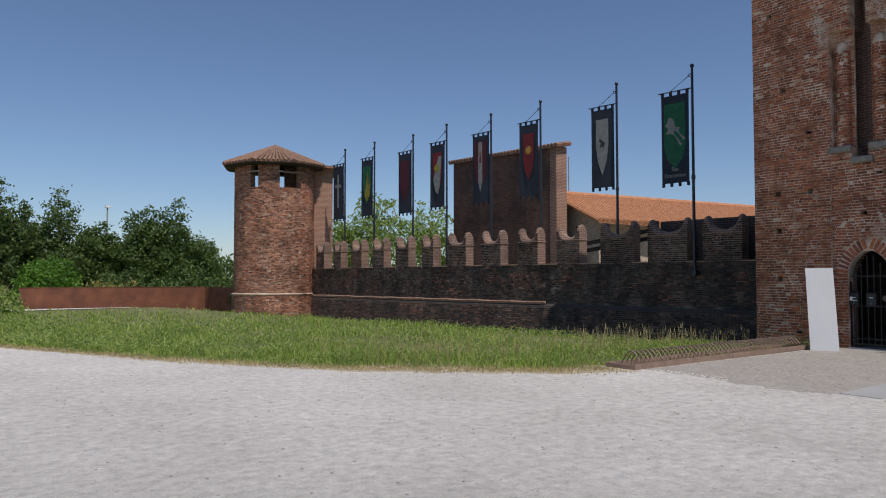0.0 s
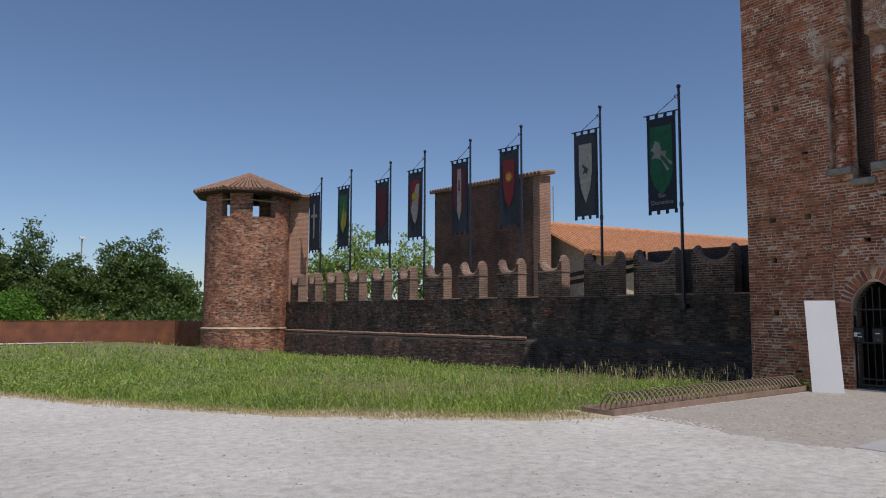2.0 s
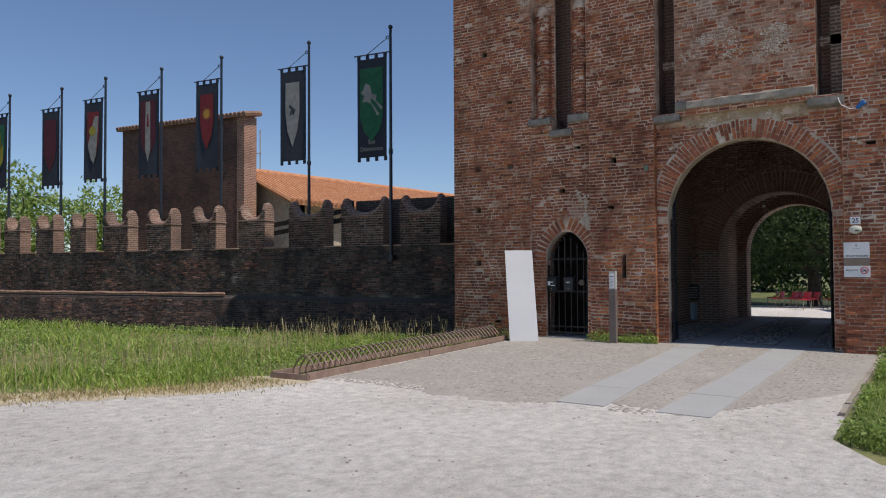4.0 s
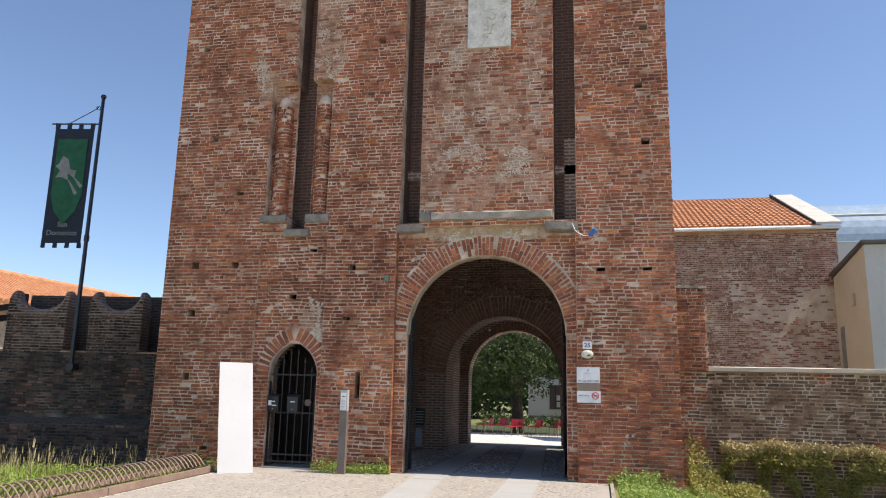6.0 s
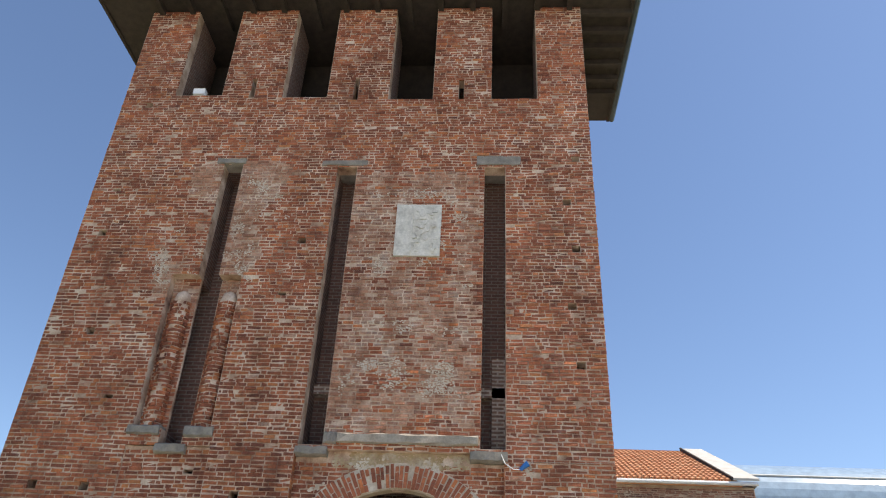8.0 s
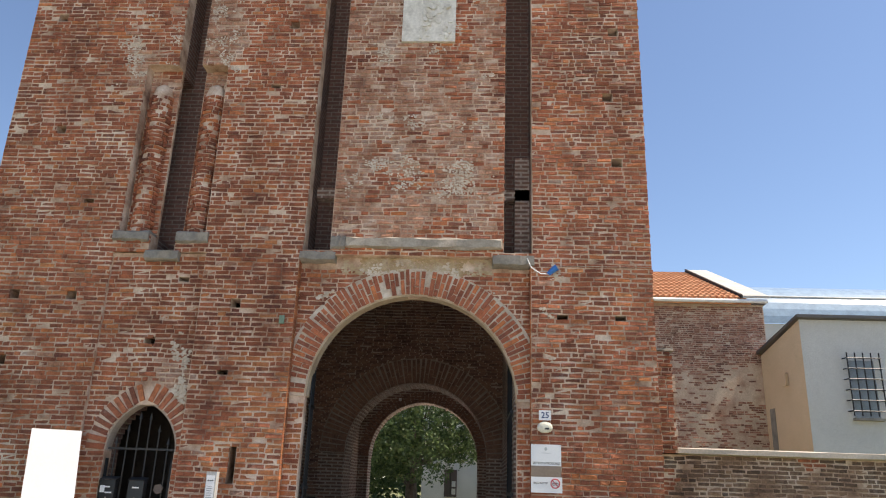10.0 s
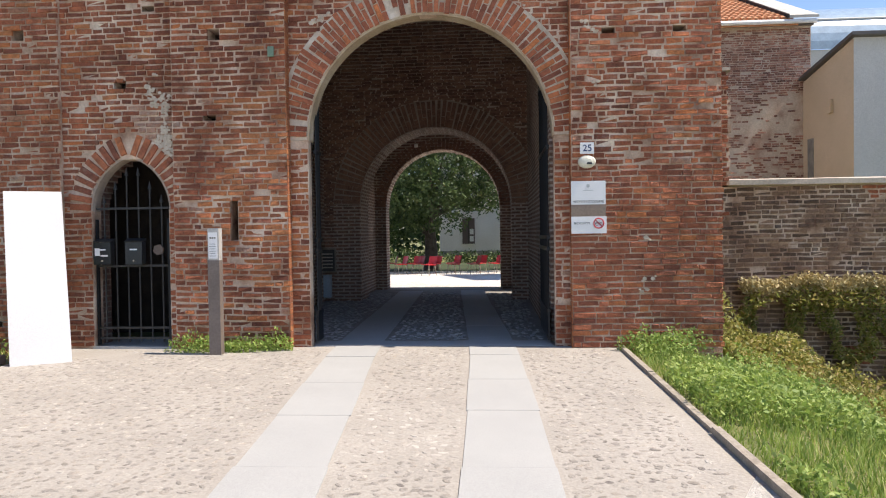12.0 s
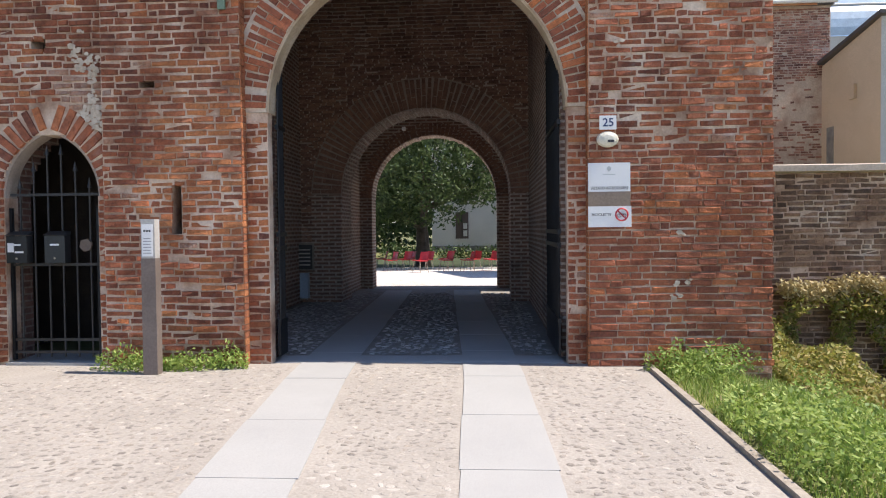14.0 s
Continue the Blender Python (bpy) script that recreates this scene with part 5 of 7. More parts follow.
def banner(u, ztop, design, label, back=True):
    global PV
    PV = -0.22
    if back:
        p = WALL_P + WALL_D * u
        d = p - EYE_W
        run, into = d.normalized().dot(WALL_D), d.normalized().dot(-WALL_N)
        PV = 0.62
        u += 0.84 * run / into
        ztop = 1.8 + (ztop - 1.8) * (1 + 0.84 / (into * d.length))
    ban = empty("banner_pole", tuple(wall_pt(u, SILL)), label, "banner", "banners along the curtain wall")
    piece("pole", Build().tube([wall_pt(u, SILL - 0.5), wall_pt(u, 5.0), wall_pt(u, ztop - 0.1)], 0.062, 10, 0.045), M_POLE, ban)
    piece("collar", Build().tube([wall_pt(u, 5.35), wall_pt(u, 5.5)], 0.072, 10), M_POLE, ban)
    piece("wall_bracket", Build().box(u - 0.09, PV - 0.08, SILL - 0.45, u + 0.09, max(0.02, PV + 0.1), SILL - 0.3, WM), M_POLE, ban)
    ball = Build()
    o = wall_pt(u, ztop - 0.03)
    ball.lathe((o.x, o.y), [(0.075 * math.sin(a) + 0.001, o.z - 0.075 * math.cos(a)) for a in [math.pi * k / 8 for k in range(9)]], 12)
    piece("finial", ball, M_POLE, ban, smooth=True)
    zb = ztop - 0.82
    u0, u1 = u + 0.14, u + 1.25
    piece("cross_bar", Build().tube([wall_pt(u, zb), wall_pt(u + 1.36, zb)], 0.022, 6), M_POLE, ban)
    piece("stay", Build().tube([wall_pt(u + 0.9, zb), wall_pt(u + 0.12, ztop - 0.36)], 0.012, 6), M_POLE, ban)
    piece("scroll", Build().tube([wall_pt(u + 0.1 + 0.07 * math.cos(a) * (1 - a / 14), ztop - 0.36 + 0.07 * math.sin(a) * (1 - a / 14)) for a in [0.6 * k for k in range(14)]], 0.012, 5), M_POLE, ban)
    b = Build()
    zt, zl = zb - 0.14, zb - 3.35
    nx_, nz_ = 10, 24
    i0 = len(b.v)
    for j in range(nz_ + 1):
        for i in range(nx_ + 1):
            f, g = i / nx_, j / nz_
            b.v.append(tuple(wall_pt(u0 + (u1 - u0) * f, zt + (zl - zt) * g, 0.02 * math.sin(f * 5 + u) * (0.3 + g))))
    b.f += [(i0 + j * (nx_ + 1) + i, i0 + j * (nx_ + 1) + i + 1, i0 + (j + 1) * (nx_ + 1) + i + 1, i0 + (j + 1) * (nx_ + 1) + i) for j in range(nz_) for i in range(nx_)]
    flag = piece("flag", b, M_CLOTH, ban, "dark navy cloth with emblem", smooth=True)
    for k in range(4):
        a = u0 + (u1 - u0 - 0.12) * k / 3
        piece("top_loop", Build().box(a, PV - 0.012, zt - 0.01, a + 0.12, PV + 0.012, zb + 0.02, WM), M_CLOTH, ban)
        piece("tab", Build().box(a, PV - 0.008 + 0.015, zl - 0.13, a + 0.12, PV + 0.018, zl + 0.01, WM), M_CLOTH, ban)
    uc, zc = (u0 + u1) / 2, (zt + zl) / 2
    for name, mat, pts, d in design:
        part(name, shape(Build(), uc, zc, pts, -0.035 - 0.006 * d), mat, flag)
    return ban, uc, zl


shield = tapered(0.34, 1.1, -0.1, -0.95)
horse = [(-0.05, 0.62), (0.12, 0.72), (0.2, 0.5), (0.3, 0.42), (0.16, 0.3), (0.26, 0.1), (0.1, 0.12), (-0.1, 0.02), (-0.06, 0.22), (-0.26, 0.1), (-0.3, 0.3), (-0.12, 0.34)]
ban, uc, zl = banner(3.93, 9.46, [("field", C_GREEN, tapered(0.42, 1.3, -0.3, -1.1), 0), ("emblem", C_WHITE, [(p + 0.1, q + 0.1) for p, q in horse], 1), ("stripe", C_WHITE, [(-0.05, 0.1), (0.02, 0.16), (-0.22, -0.28), (-0.3, -0.22)], 1), ("stripe", C_WHITE, [(-0.14, 0.24), (-0.08, 0.28), (-0.36, -0.1), (-0.42, -0.02)], 1)],
                     "navy banner with green field and white emblem on a pole", back=False)
rotm = Matrix(((-WALL_D.x, 0, WALL_N.x, 0), (-WALL_D.y, 0, WALL_N.y, 0), (0, 1, 0, 0), (0, 0, 0, 1)))
lettering("San", 0.2, tuple(wall_pt(uc, zl + 0.5, -0.03)), C_WHITE, ban, rot=rotm)
lettering("Domenico", 0.2, tuple(wall_pt(uc, zl + 0.27, -0.03)), C_WHITE, ban, rot=rotm)
banner(7.13, 9.44, [("field", C_WHITE, tapered(0.3, 1.2, 0.1, -1.1), 0), ("emblem", M_INK, [(-0.15, 0.2), (0.12, 0.42), (0.16, 0.32), (0.05, 0.24), (0.14, 0.0), (0.0, 0.08), (-0.06, 0.0), (-0.1, 0.12)], 1)], "navy banner with white field and black emblem")
banner(11.0, 9.45, [("field", C_RED, tapered(0.32, 1.2, 0.1, -0.9), 0), ("sun", C_GOLD, disc(0.24, 0, 0.45, spikes=12), 1)], "navy banner with red field and golden sun")
banner(13.96, 9.39, [("field", C_WINE, tapered(0.4, 1.35, -0.2, -0.9), 0), ("stripe", C_WHITE, [(-0.12, 1.3), (0.12, 1.3), (0.14, -0.6), (0.0, -1.1), (-0.14, -0.6)], 1), ("stripe", C_RED, [(-0.03, 0.8), (0.03, 0.8), (0.06, 0.3), (-0.06, 0.3)], 2)], "navy banner with white stripe on wine-red")
banner(17.0, 9.39, [("field", C_RED, tapered(0.34, 1.2, 0.1, -0.95), 0), ("half_field", C_WHITE, [(-0.34, 1.0), (-0.1, 1.0), (0.3, -0.2), (0.1, -0.8), (-0.05, -0.95), (-0.2, -0.6)], 1), ("emblem", C_YELLOW, disc(0.2, 0.02, 0.4), 2)], "navy banner with red and white field, yellow emblem")
banner(19.58, 9.26, [("field", C_WINE, tapered(0.38, 1.25, -0.1, -1.0), 0)], "navy banner with dark wine-red field")
banner(22.92, 9.34, [("field", C_GREEN, tapered(0.38, 1.25, 0.1, -0.95), 0), ("half_field", C_YELLOW, [(-0.1, 1.0), (0.0, 0.6), (-0.3, 0.2), (-0.3, -0.4), (0.0, -0.8), (0.2, -0.4), (0.1, 0.1)], 1)], "navy banner with green and yellow field")
banner(25.77, 9.31, [("cross", C_WHITE, [(-0.07, 1.1), (0.07, 1.1), (0.08, 0.5), (0.32, 0.48), (0.32, 0.32), (0.08, 0.3), (0.07, -0.9), (-0.07, -0.9), (-0.08, 0.3), (-0.32, 0.32), (-0.32, 0.48), (-0.08, 0.5)], 0)], "dark banner with a white cross")

# ---- rusty steel wall at the far lawn ----
steel = empty("steel_wall", (8, 49.6, 0), "rust-brown steel sheet retaining wall in bays", "retaining wall", kind="structure")
for xa, xb in ((2.6, 7.9), (7.92, 13.4)):
    piece("sheet", Build().box(xa, 49.5, -0.3, xb, 49.56, 1.28), M_CORTEN, steel)
piece("sheet", Build().prism([(13.42, 49.5, -0.3), (14.3, 46.2, -0.3), (14.3, 46.2, 1.28), (13.42, 49.5, 1.28)], (0.05, 0.01, 0)), M_CORTEN, steel)
piece("cap_plate", Build().box(2.6, 49.48, 1.28, 13.4, 49.66, 1.3), M_CORTEN, steel)

b = Build()
b.quad((1.0, 46.6, 0.03), (6.2, 48.3, 0.03), (9.2, 48.9, 0.03), (9.2, 49.35, 0.03), (1.0, 49.3, 0.03))
thing("gravel_path", b, M_GRAVEL, "pale gravel path before the rusty steel wall", "path", kind="structure")
# window grille on the plastered house
gw = empty("window_1", (31.35, -7.3, 3.85), "dark window with a projecting iron grille", "window", kind="structure")
# the pane's bright reflection is put into its grey-blue colour
piece("pane", Build().box(31.36, -7.72, 3.86, 31.38, -6.97, 5.6), flat("dusty_glass", (0.24, 0.27, 0.29), 0.12), gw)
piece("sill", Build().box(31.2, -7.8, 3.78, 31.39, -6.9, 3.85), M_STONE, gw)
for k in range(5):
    y = -7.82 + k * 0.24
    piece("bar", Build().tube([(31.18, y, 3.9), (31.18, y, 5.82)], 0.022, 6), M_IRON, gw)
for k in range(6):
    z = 4.05 + k * 0.32
    piece("bar", Build().tube([(31.38, -6.8, z), (31.17, -6.84, z), (31.17, -7.86, z), (31.38, -7.9, z)], 0.018, 6), M_IRON, gw)
piece("wall_box", Build().box(32.55, -5.58, 4.95, 32.85, -5.5, 5.35), M_OCHRE, plasterhouse)
piece("door_recess", Build().box(33.85, -5.60, 0.2, 34.25, -5.54, 4.35), M_STONE, plasterhouse)

# ---- courtyard seen through the passage ----


def court_z(x):
    """Height of the gravel, which falls away from the passage."""
    return 0.012 - 0.026 * (x - 29.85)


piece_y = Build().quad((29.85, -3, 0.012), (47.0, -3, court_z(47.0)), (47.0, 22, court_z(47.0)), (29.85, 22, 0.012))
thing("court_gravel", piece_y, M_GRAVEL, "bright pale gravel courtyard", "gravel ground", kind="structure")
court = empty("court_house", (57, 4, 0), "white rendered house across the courtyard", "house")
piece("wall", Build().box(57, -10, -0.5, 58, 8.05, 7.0), plain("cream_render", [(0.3, (0.62, 0.58, 0.50)), (0.7, (0.72, 0.68, 0.60))], 0.6, 0.9, 0.1, 30), court)
piece("plinth", Build().box(56.93, -10, -0.5, 57.0, 8.08, 0.35), M_STONE, court)
piece("roof", Build().prism([(56.3, -10, 7.0), (56.3, 8.6, 7.0), (61, 8.6, 9.4), (61, -10, 9.4)], (0, 0, 0.2)), M_TERRA, court)
piece("window_frame", Build().box(56.93, 5.7, 0.72, 57.0, 6.66, 2.5), flat("pale_surround", (0.66, 0.62, 0.55), 0.8), court)
piece("window_pane", Build().box(56.9, 5.78, 0.8, 56.935, 6.58, 2.44), flat("brown_window", (0.09, 0.06, 0.05), 0.3), court)
for y in (6.16,):
    piece("window_bar", Build().box(56.88, y, 0.8, 56.9, y + 0.05, 2.44), M_DARKWOOD, court)
for z, zz in ((0.95, 1.3), (1.4, 1.75)):
    piece("window_light", Build().box(56.87, 5.86, z, 56.9, 6.1, zz), M_MARBLE, court)
M_SHELL = flat("red_plastic", (0.52, 0.03, 0.035), 0.35)


def red_chair():
    ch = empty("stacking_chair", (0, 0, 0), "red plastic stacking chair with thin metal legs", "chair", "red chairs in the courtyard")
    piece("seat", Build().prism([(-0.22, -0.22, 0.43), (0.22, -0.22, 0.45), (0.23, 0.23, 0.46), (-0.23, 0.23, 0.44)], (0, 0, 0.03)), M_SHELL, ch)
    b = Build()
    n = 6
    for i in range(n + 1):
        f = i / n - 0.5
        for z, y in ((0.45, -0.2), (0.58, -0.25), (0.8, -0.31)):
            b.v.append((f * 0.44, y + 0.12 * f * f, z))
    b.f = [(i * 3 + j, (i + 1) * 3 + j, (i + 1) * 3 + j + 1, i * 3 + j + 1) for i in range(n) for j in range(2)]
    k = len(b.v)
    b.v += [(x, y - 0.025, z) for x, y, z in b.v]
    b.f += [tuple(k + q for q in f[::-1]) for f in b.f[:n * 2]]
    piece("backrest", b, M_SHELL, ch)
    for x, y in ((-0.2, -0.2), (0.2, -0.2), (-0.2, 0.2), (0.2, 0.2)):
        piece("leg", Build().tube([(x * 0.85, y * 0.85, 0.44), (x * 1.1, y * 1.15, 0.0)], 0.012, 6), M_WOOD, ch)
    return ch


spots = [(45.4, 9.58, 14), (42.0, 8.71, 8), (42.8, 8.24, 20), (43.7, 8.13, 12), (39.9, 7.26, 26), (42.7, 7.26, 18), (41.3, 6.33, 5), (41.2, 5.46, -4), (43.3, 5.23, 16), (41.9, 4.53, 10), (44.1, 6.44, 22), (44.8, 4.12, 12)]
first = red_chair()
for x, y, a in spots[1:]:
    copy_thing(first, pose(x, y, court_z(x), 0, 0, a + 26))
first.matrix_basis = pose(spots[0][0], spots[0][1], court_z(spots[0][0]), 0, 0, spots[0][2])

# far street lamp
sl = empty("street_lamp", (11.1, 75, 0), "slim street lamp with a white head, far off", "street lamp")
piece("pole", Build().tube([(11.1, 75, -0.3), (11.1, 75, 8.6)], 0.06, 6), M_WOOD, sl)
piece("head", Build().box(10.9, 74.8, 8.55, 11.4, 75.2, 8.75), M_WHITE, sl)

# ---- plants ----


def leaf_mat(name, stops, through=0.4):
    """Foliage: each leaf has its own green, and lets some light through."""
    m, nt, b = mat_base(name, 0.6)
    geo = nt.nodes.new("ShaderNodeNewGeometry")
    c = ramp(nt, geo.outputs["Random Per Island"], stops)
    big = noise_tex(nt, coords(nt), 0.6, 3)
    c = mix(nt, 0.6, c, ramp(nt, big, [(0.3, (0.6, 0.65, 0.6)), (0.7, (1.25, 1.2, 1.1))]), "MULTIPLY")
    nt.links.new(c, b.inputs["Base Color"])
    tr = nt.nodes.new("ShaderNodeBsdfTranslucent")
    nt.links.new(c, tr.inputs[0])
    mx = nt.nodes.new("ShaderNodeMixShader")
    mx.inputs[0].default_value = through
    nt.links.new(b.outputs[0], mx.inputs[1])
    nt.links.new(tr.outputs[0], mx.inputs[2])
    nt.links.new(mx.outputs[0], nt.nodes["Material Output"].inputs[0])
    return m


L_DARK = leaf_mat("dark_leaves", [(0.0, (0.05, 0.09, 0.022)), (0.5, (0.1, 0.16, 0.042)), (1.0, (0.17, 0.24, 0.07))])
L_DEEP = leaf_mat("deep_green_leaves", [(0.0, (0.03, 0.06, 0.018)), (0.5, (0.06, 0.105, 0.03)), (1.0, (0.11, 0.16, 0.05))], 0.3)
L_MID = leaf_mat("green_leaves", [(0.0, (0.05, 0.095, 0.02)), (0.5, (0.095, 0.16, 0.035)), (1.0, (0.16, 0.23, 0.06))])
L_LIGHT = leaf_mat("light_leaves", [(0.0, (0.14, 0.23, 0.045)), (0.5, (0.26, 0.37, 0.085)), (1.0, (0.4, 0.48, 0.15))])
L_BRIGHT = leaf_mat("bright_bush_leaves", [(0.0, (0.07, 0.17, 0.015)), (0.5, (0.12, 0.27, 0.025)), (1.0, (0.2, 0.36, 0.05))])
L_OLIVE = leaf_mat("olive_leaves", [(0.0, (0.16, 0.19, 0.04)), (0.5, (0.31, 0.31, 0.08)), (0.8, (0.44, 0.38, 0.13)), (1.0, (0.48, 0.37, 0.18))])
G_BLADE = leaf_mat("grass_blades", [(0.0, (0.15, 0.26, 0.035)), (0.45, (0.29, 0.42, 0.07)), (0.8, (0.44, 0.55, 0.13)), (0.93, (0.58, 0.58, 0.22)), (1.0, (0.64, 0.57, 0.32))], 0.45)
G_FRESH = leaf_mat("fresh_grass", [(0.0, (0.15, 0.24, 0.045)), (0.5, (0.26, 0.37, 0.085)), (0.85, (0.39, 0.46, 0.14)), (1.0, (0.52, 0.48, 0.22))], 0.4)
G_STRAW = leaf_mat("straw", [(0.0, (0.3, 0.24, 0.1)), (0.5, (0.42, 0.34, 0.17)), (1.0, (0.52, 0.45, 0.26))], 0.2)
M_BARK = plain("bark", [(0.3, (0.05, 0.04, 0.03)), (0.7, (0.12, 0.10, 0.08))], 6, 0.95, 0.8, 30)


def add_leaf(b, p, s, rnd, flatness=0.3):
    n = Vector((rnd.gauss(0, 1), rnd.gauss(0, 1), rnd.gauss(0, 1) + flatness)).normalized()
    t = n.orthogonal().normalized()
    t = Matrix.Rotation(rnd.uniform(0, 6.28), 3, n) @ t
    w = n.cross(t)
    L, W = s * rnd.uniform(0.8, 1.3), s * rnd.uniform(0.35, 0.55)
    i = len(b.v)
    b.v += [tuple(p - t * L), tuple(p + w * W), tuple(p + t * L), tuple(p - w * W)]
    b.f.append((i, i + 1, i + 2, i + 3))


def crown_mesh(lobes, count, size, seed, hollow=0.55):
    """Leaves gathered in twig clumps over several rounded lobes."""
    rnd = random.Random(seed)
    b = Build()
    vol = [lx * ly * lz for _, _, _, lx, ly, lz in lobes]
    for (cx, cy, cz, rx, ry, rz), v in zip(lobes, vol):
        clumps = max(6, int(count * v / sum(vol) / 14))
        for k in range(clumps):
            d = Vector((rnd.gauss(0, 1), rnd.gauss(0, 1), rnd.gauss(0, 1))).normalized()
            r = rnd.uniform(hollow, 1.0) ** 0.6 * (1 + 0.16 * noise.noise((d.x * 3 + seed, d.y * 3, d.z * 3)) * 2)
            c = Vector((cx + d.x * rx * r, cy + d.y * ry * r, cz + d.z * rz * r))
            for q in range(14):
                o = Vector((rnd.gauss(0, 1), rnd.gauss(0, 1), rnd.gauss(0, 0.8))) * size * 1.5
                add_leaf(b, c + o, size, rnd)
    return b


def tree(name, x, y, lobes, count, size, mat, label, seed, trunk=0.25, fork=3.0, base=-0.3):
    t = empty(name, (x, y, base), label, "tree")
    rnd = random.Random(seed + 1000)
    piece("trunk", Build().tube([(x, y, base), (x + 0.05, y, base + fork * 0.5), (x, y + 0.05, base + fork), (x, y, base + fork * 1.7)], trunk, 9, trunk * 0.45), M_BARK, t)
    for k, (cx, cy, cz, rx, ry, rz) in enumerate(lobes[:8]):
        s = Vector((x, y, base + fork * rnd.uniform(0.8, 1.5)))
        e = Vector((cx, cy, cz))
        piece("limb", Build().tube([s, s.lerp(e, 0.5) + Vector((0, 0, 0.3)), e], trunk * 0.4, 6, 0.03), M_BARK, t)
    piece("crown", crown_mesh(lobes, count, size, seed), mat, t)
    return t


def lobes_for(x, y, z0, z1, r, n, seed, cone=False):
    rnd = random.Random(seed)
    out = []
    for k in range(n):
        f = (k + 0.5) / n
        z = z0 + (z1 - z0) * f
        rr = r * ((1.05 - 0.8 * f) if cone else math.sin(math.pi * (0.22 + 0.66 * f)))
        a = k * 2.4 + rnd.uniform(-0.4, 0.4)
        s = rr * rnd.uniform(0.55, 0.75)
        out.append((x + rr * 0.5 * math.cos(a), y + rr * 0.5 * math.sin(a), z, s, s, (z1 - z0) / n * 1.15 + 0.25 * s))
    return out


for k, (x, y, z1, r, cone, mat, label) in enumerate([
        (2.1, 75, 10.3, 2.6, False, L_DARK, "dense dark green broad-leaved tree"),
        (-1.5, 78, 9.2, 3.2, False, L_DARK, "dense dark green broad-leaved tree"),
        (7.2, 75, 10.3, 3.0, True, L_DARK, "dark green cone-shaped lime tree"),
        (4.6, 79, 8.0, 2.2, False, L_MID, "mid-green rounded tree with a dense crown"),
        (10.2, 74, 6.9, 2.1, False, L_MID, "olive-green rounded tree past its bloom"),
        (14.3, 73, 8.6, 2.4, False, L_MID, "bushy light green tree with several tops"),
        (16.6, 72, 9.2, 2.6, True, L_MID, "bushy light green tree with several tops"),
        (18.6, 74, 6.2, 2.6, False, L_MID, "bushy light green tree with several tops")]):
    tree("tree", x, y, lobes_for(x, y, 1.2, z1 - 0.6, r * 1.2, 11, k, cone), 11000, 0.17, mat, label, k, 0.22, 2.4)
for k, (x, y, z1, r) in enumerate([(29.2, 55, 9.2, 3.0), (33.4, 53, 8.3, 3.2), (26.4, 56, 7.0, 2.4), (36.5, 50, 7.6, 2.6)]):
    tree("tree", x, y, lobes_for(x, y, 2.6, z1 - 0.5, r, 10, 30 + k), 3800, 0.17, L_LIGHT, "airy light green tree behind the castle wall", 30 + k, 0.2, 3.2)
bush = empty("round_bush", (4.4, 53, 0), "round bright green clipped bush", "bush")
piece("foliage", crown_mesh([(4.4, 53, 1.5, 1.8, 1.6, 1.7), (3.6, 52.6, 1.1, 1.2, 1.2, 1.3), (5.2, 52.8, 1.2, 1.2, 1.2, 1.3)], 5200, 0.12, 51), L_BRIGHT, bush)
for x, y, r, z, mat, lab in ((1.0, 44.5, 1.5, 0.8, L_LIGHT, "low yellow-green shrub on the lawn edge"), (14.9, 45.3, 0.7, 0.9, L_MID, "leafy weed clump at the turret foot")):
    sh = empty("shrub", (x, y, 0), lab, "shrub")
    piece("foliage", crown_mesh([(x, y, z * 0.8, r, r, z), (x - r * 0.5, y + 0.2, z * 0.6, r * 0.7, r * 0.7, z * 0.8)], 2200, 0.11, int(x * 10)), mat, sh)
hedge = empty("hedge", (16, 62, 0), "tangled green hedge of mixed shrubs", "hedge")
piece("foliage", crown_mesh([(x, 60 + 2 * math.sin(x), 0.9 + 0.45 * math.sin(x * 1.3), 1.9, 1.6, 1.35 + 0.5 * math.sin(x * 0.9)) for x in range(9, 30, 1)], 9500, 0.16, 61), L_MID, hedge)
piece("dry_growth", crown_mesh([(x, 57.5, 0.7, 1.4, 1.0, 0.9) for x in (-3, -1.2, 1.0, 7.0, 8.6, 10.2)], 2200, 0.14, 62), L_OLIVE, hedge)
wood = empty("far_wood", (0, 130, 0), "far belt of dark trees on the skyline", "woods", kind="stuff")
tagged(piece("foliage", crown_mesh([(x, 120 + 8 * math.sin(x), 1.6, 5.5, 4, 3.2 + 1.3 * math.sin(x * 1.7)) for x in range(-70, 110, 5)], 15000, 0.45, 63), L_DARK, wood), kind="stuff")

# court tree and the dark planting behind it
CT = [(46 + dx, 7.0 + dy, z - 0.95, rx, ry, rz) for dx, dy, z, rx, ry, rz in ((0, 0, 6.4, 3.4, 3.6, 2.6), (-1.5, 2.6, 4.9, 2.4, 2.6, 2.1), (-1.0, -2.4, 5.0, 2.4, 2.5, 1.7), (1.5, 4.6, 4.4, 2.4, 2.6, 2.4), (0.5, -5.0, 4.8, 2.3, 2.6, 1.7), (-1.5, 0.5, 3.9, 2.2, 2.4, 1.4), (0.5, 3.2, 3.6, 2.2, 2.2, 1.5), (-2.8, 0.4, 5.3, 1.9, 2.2, 1.9), (1.0, 1.0, 8.2, 2.8, 3.2, 2.0), (-2.0, 5.5, 4.2, 1.8, 2.0, 1.8))]
tree("tree", 48.0, 7.85, CT, 46000, 0.1, L_DEEP, "large dark green courtyard tree with low branches", 71, 0.42, 2.4, -0.6)
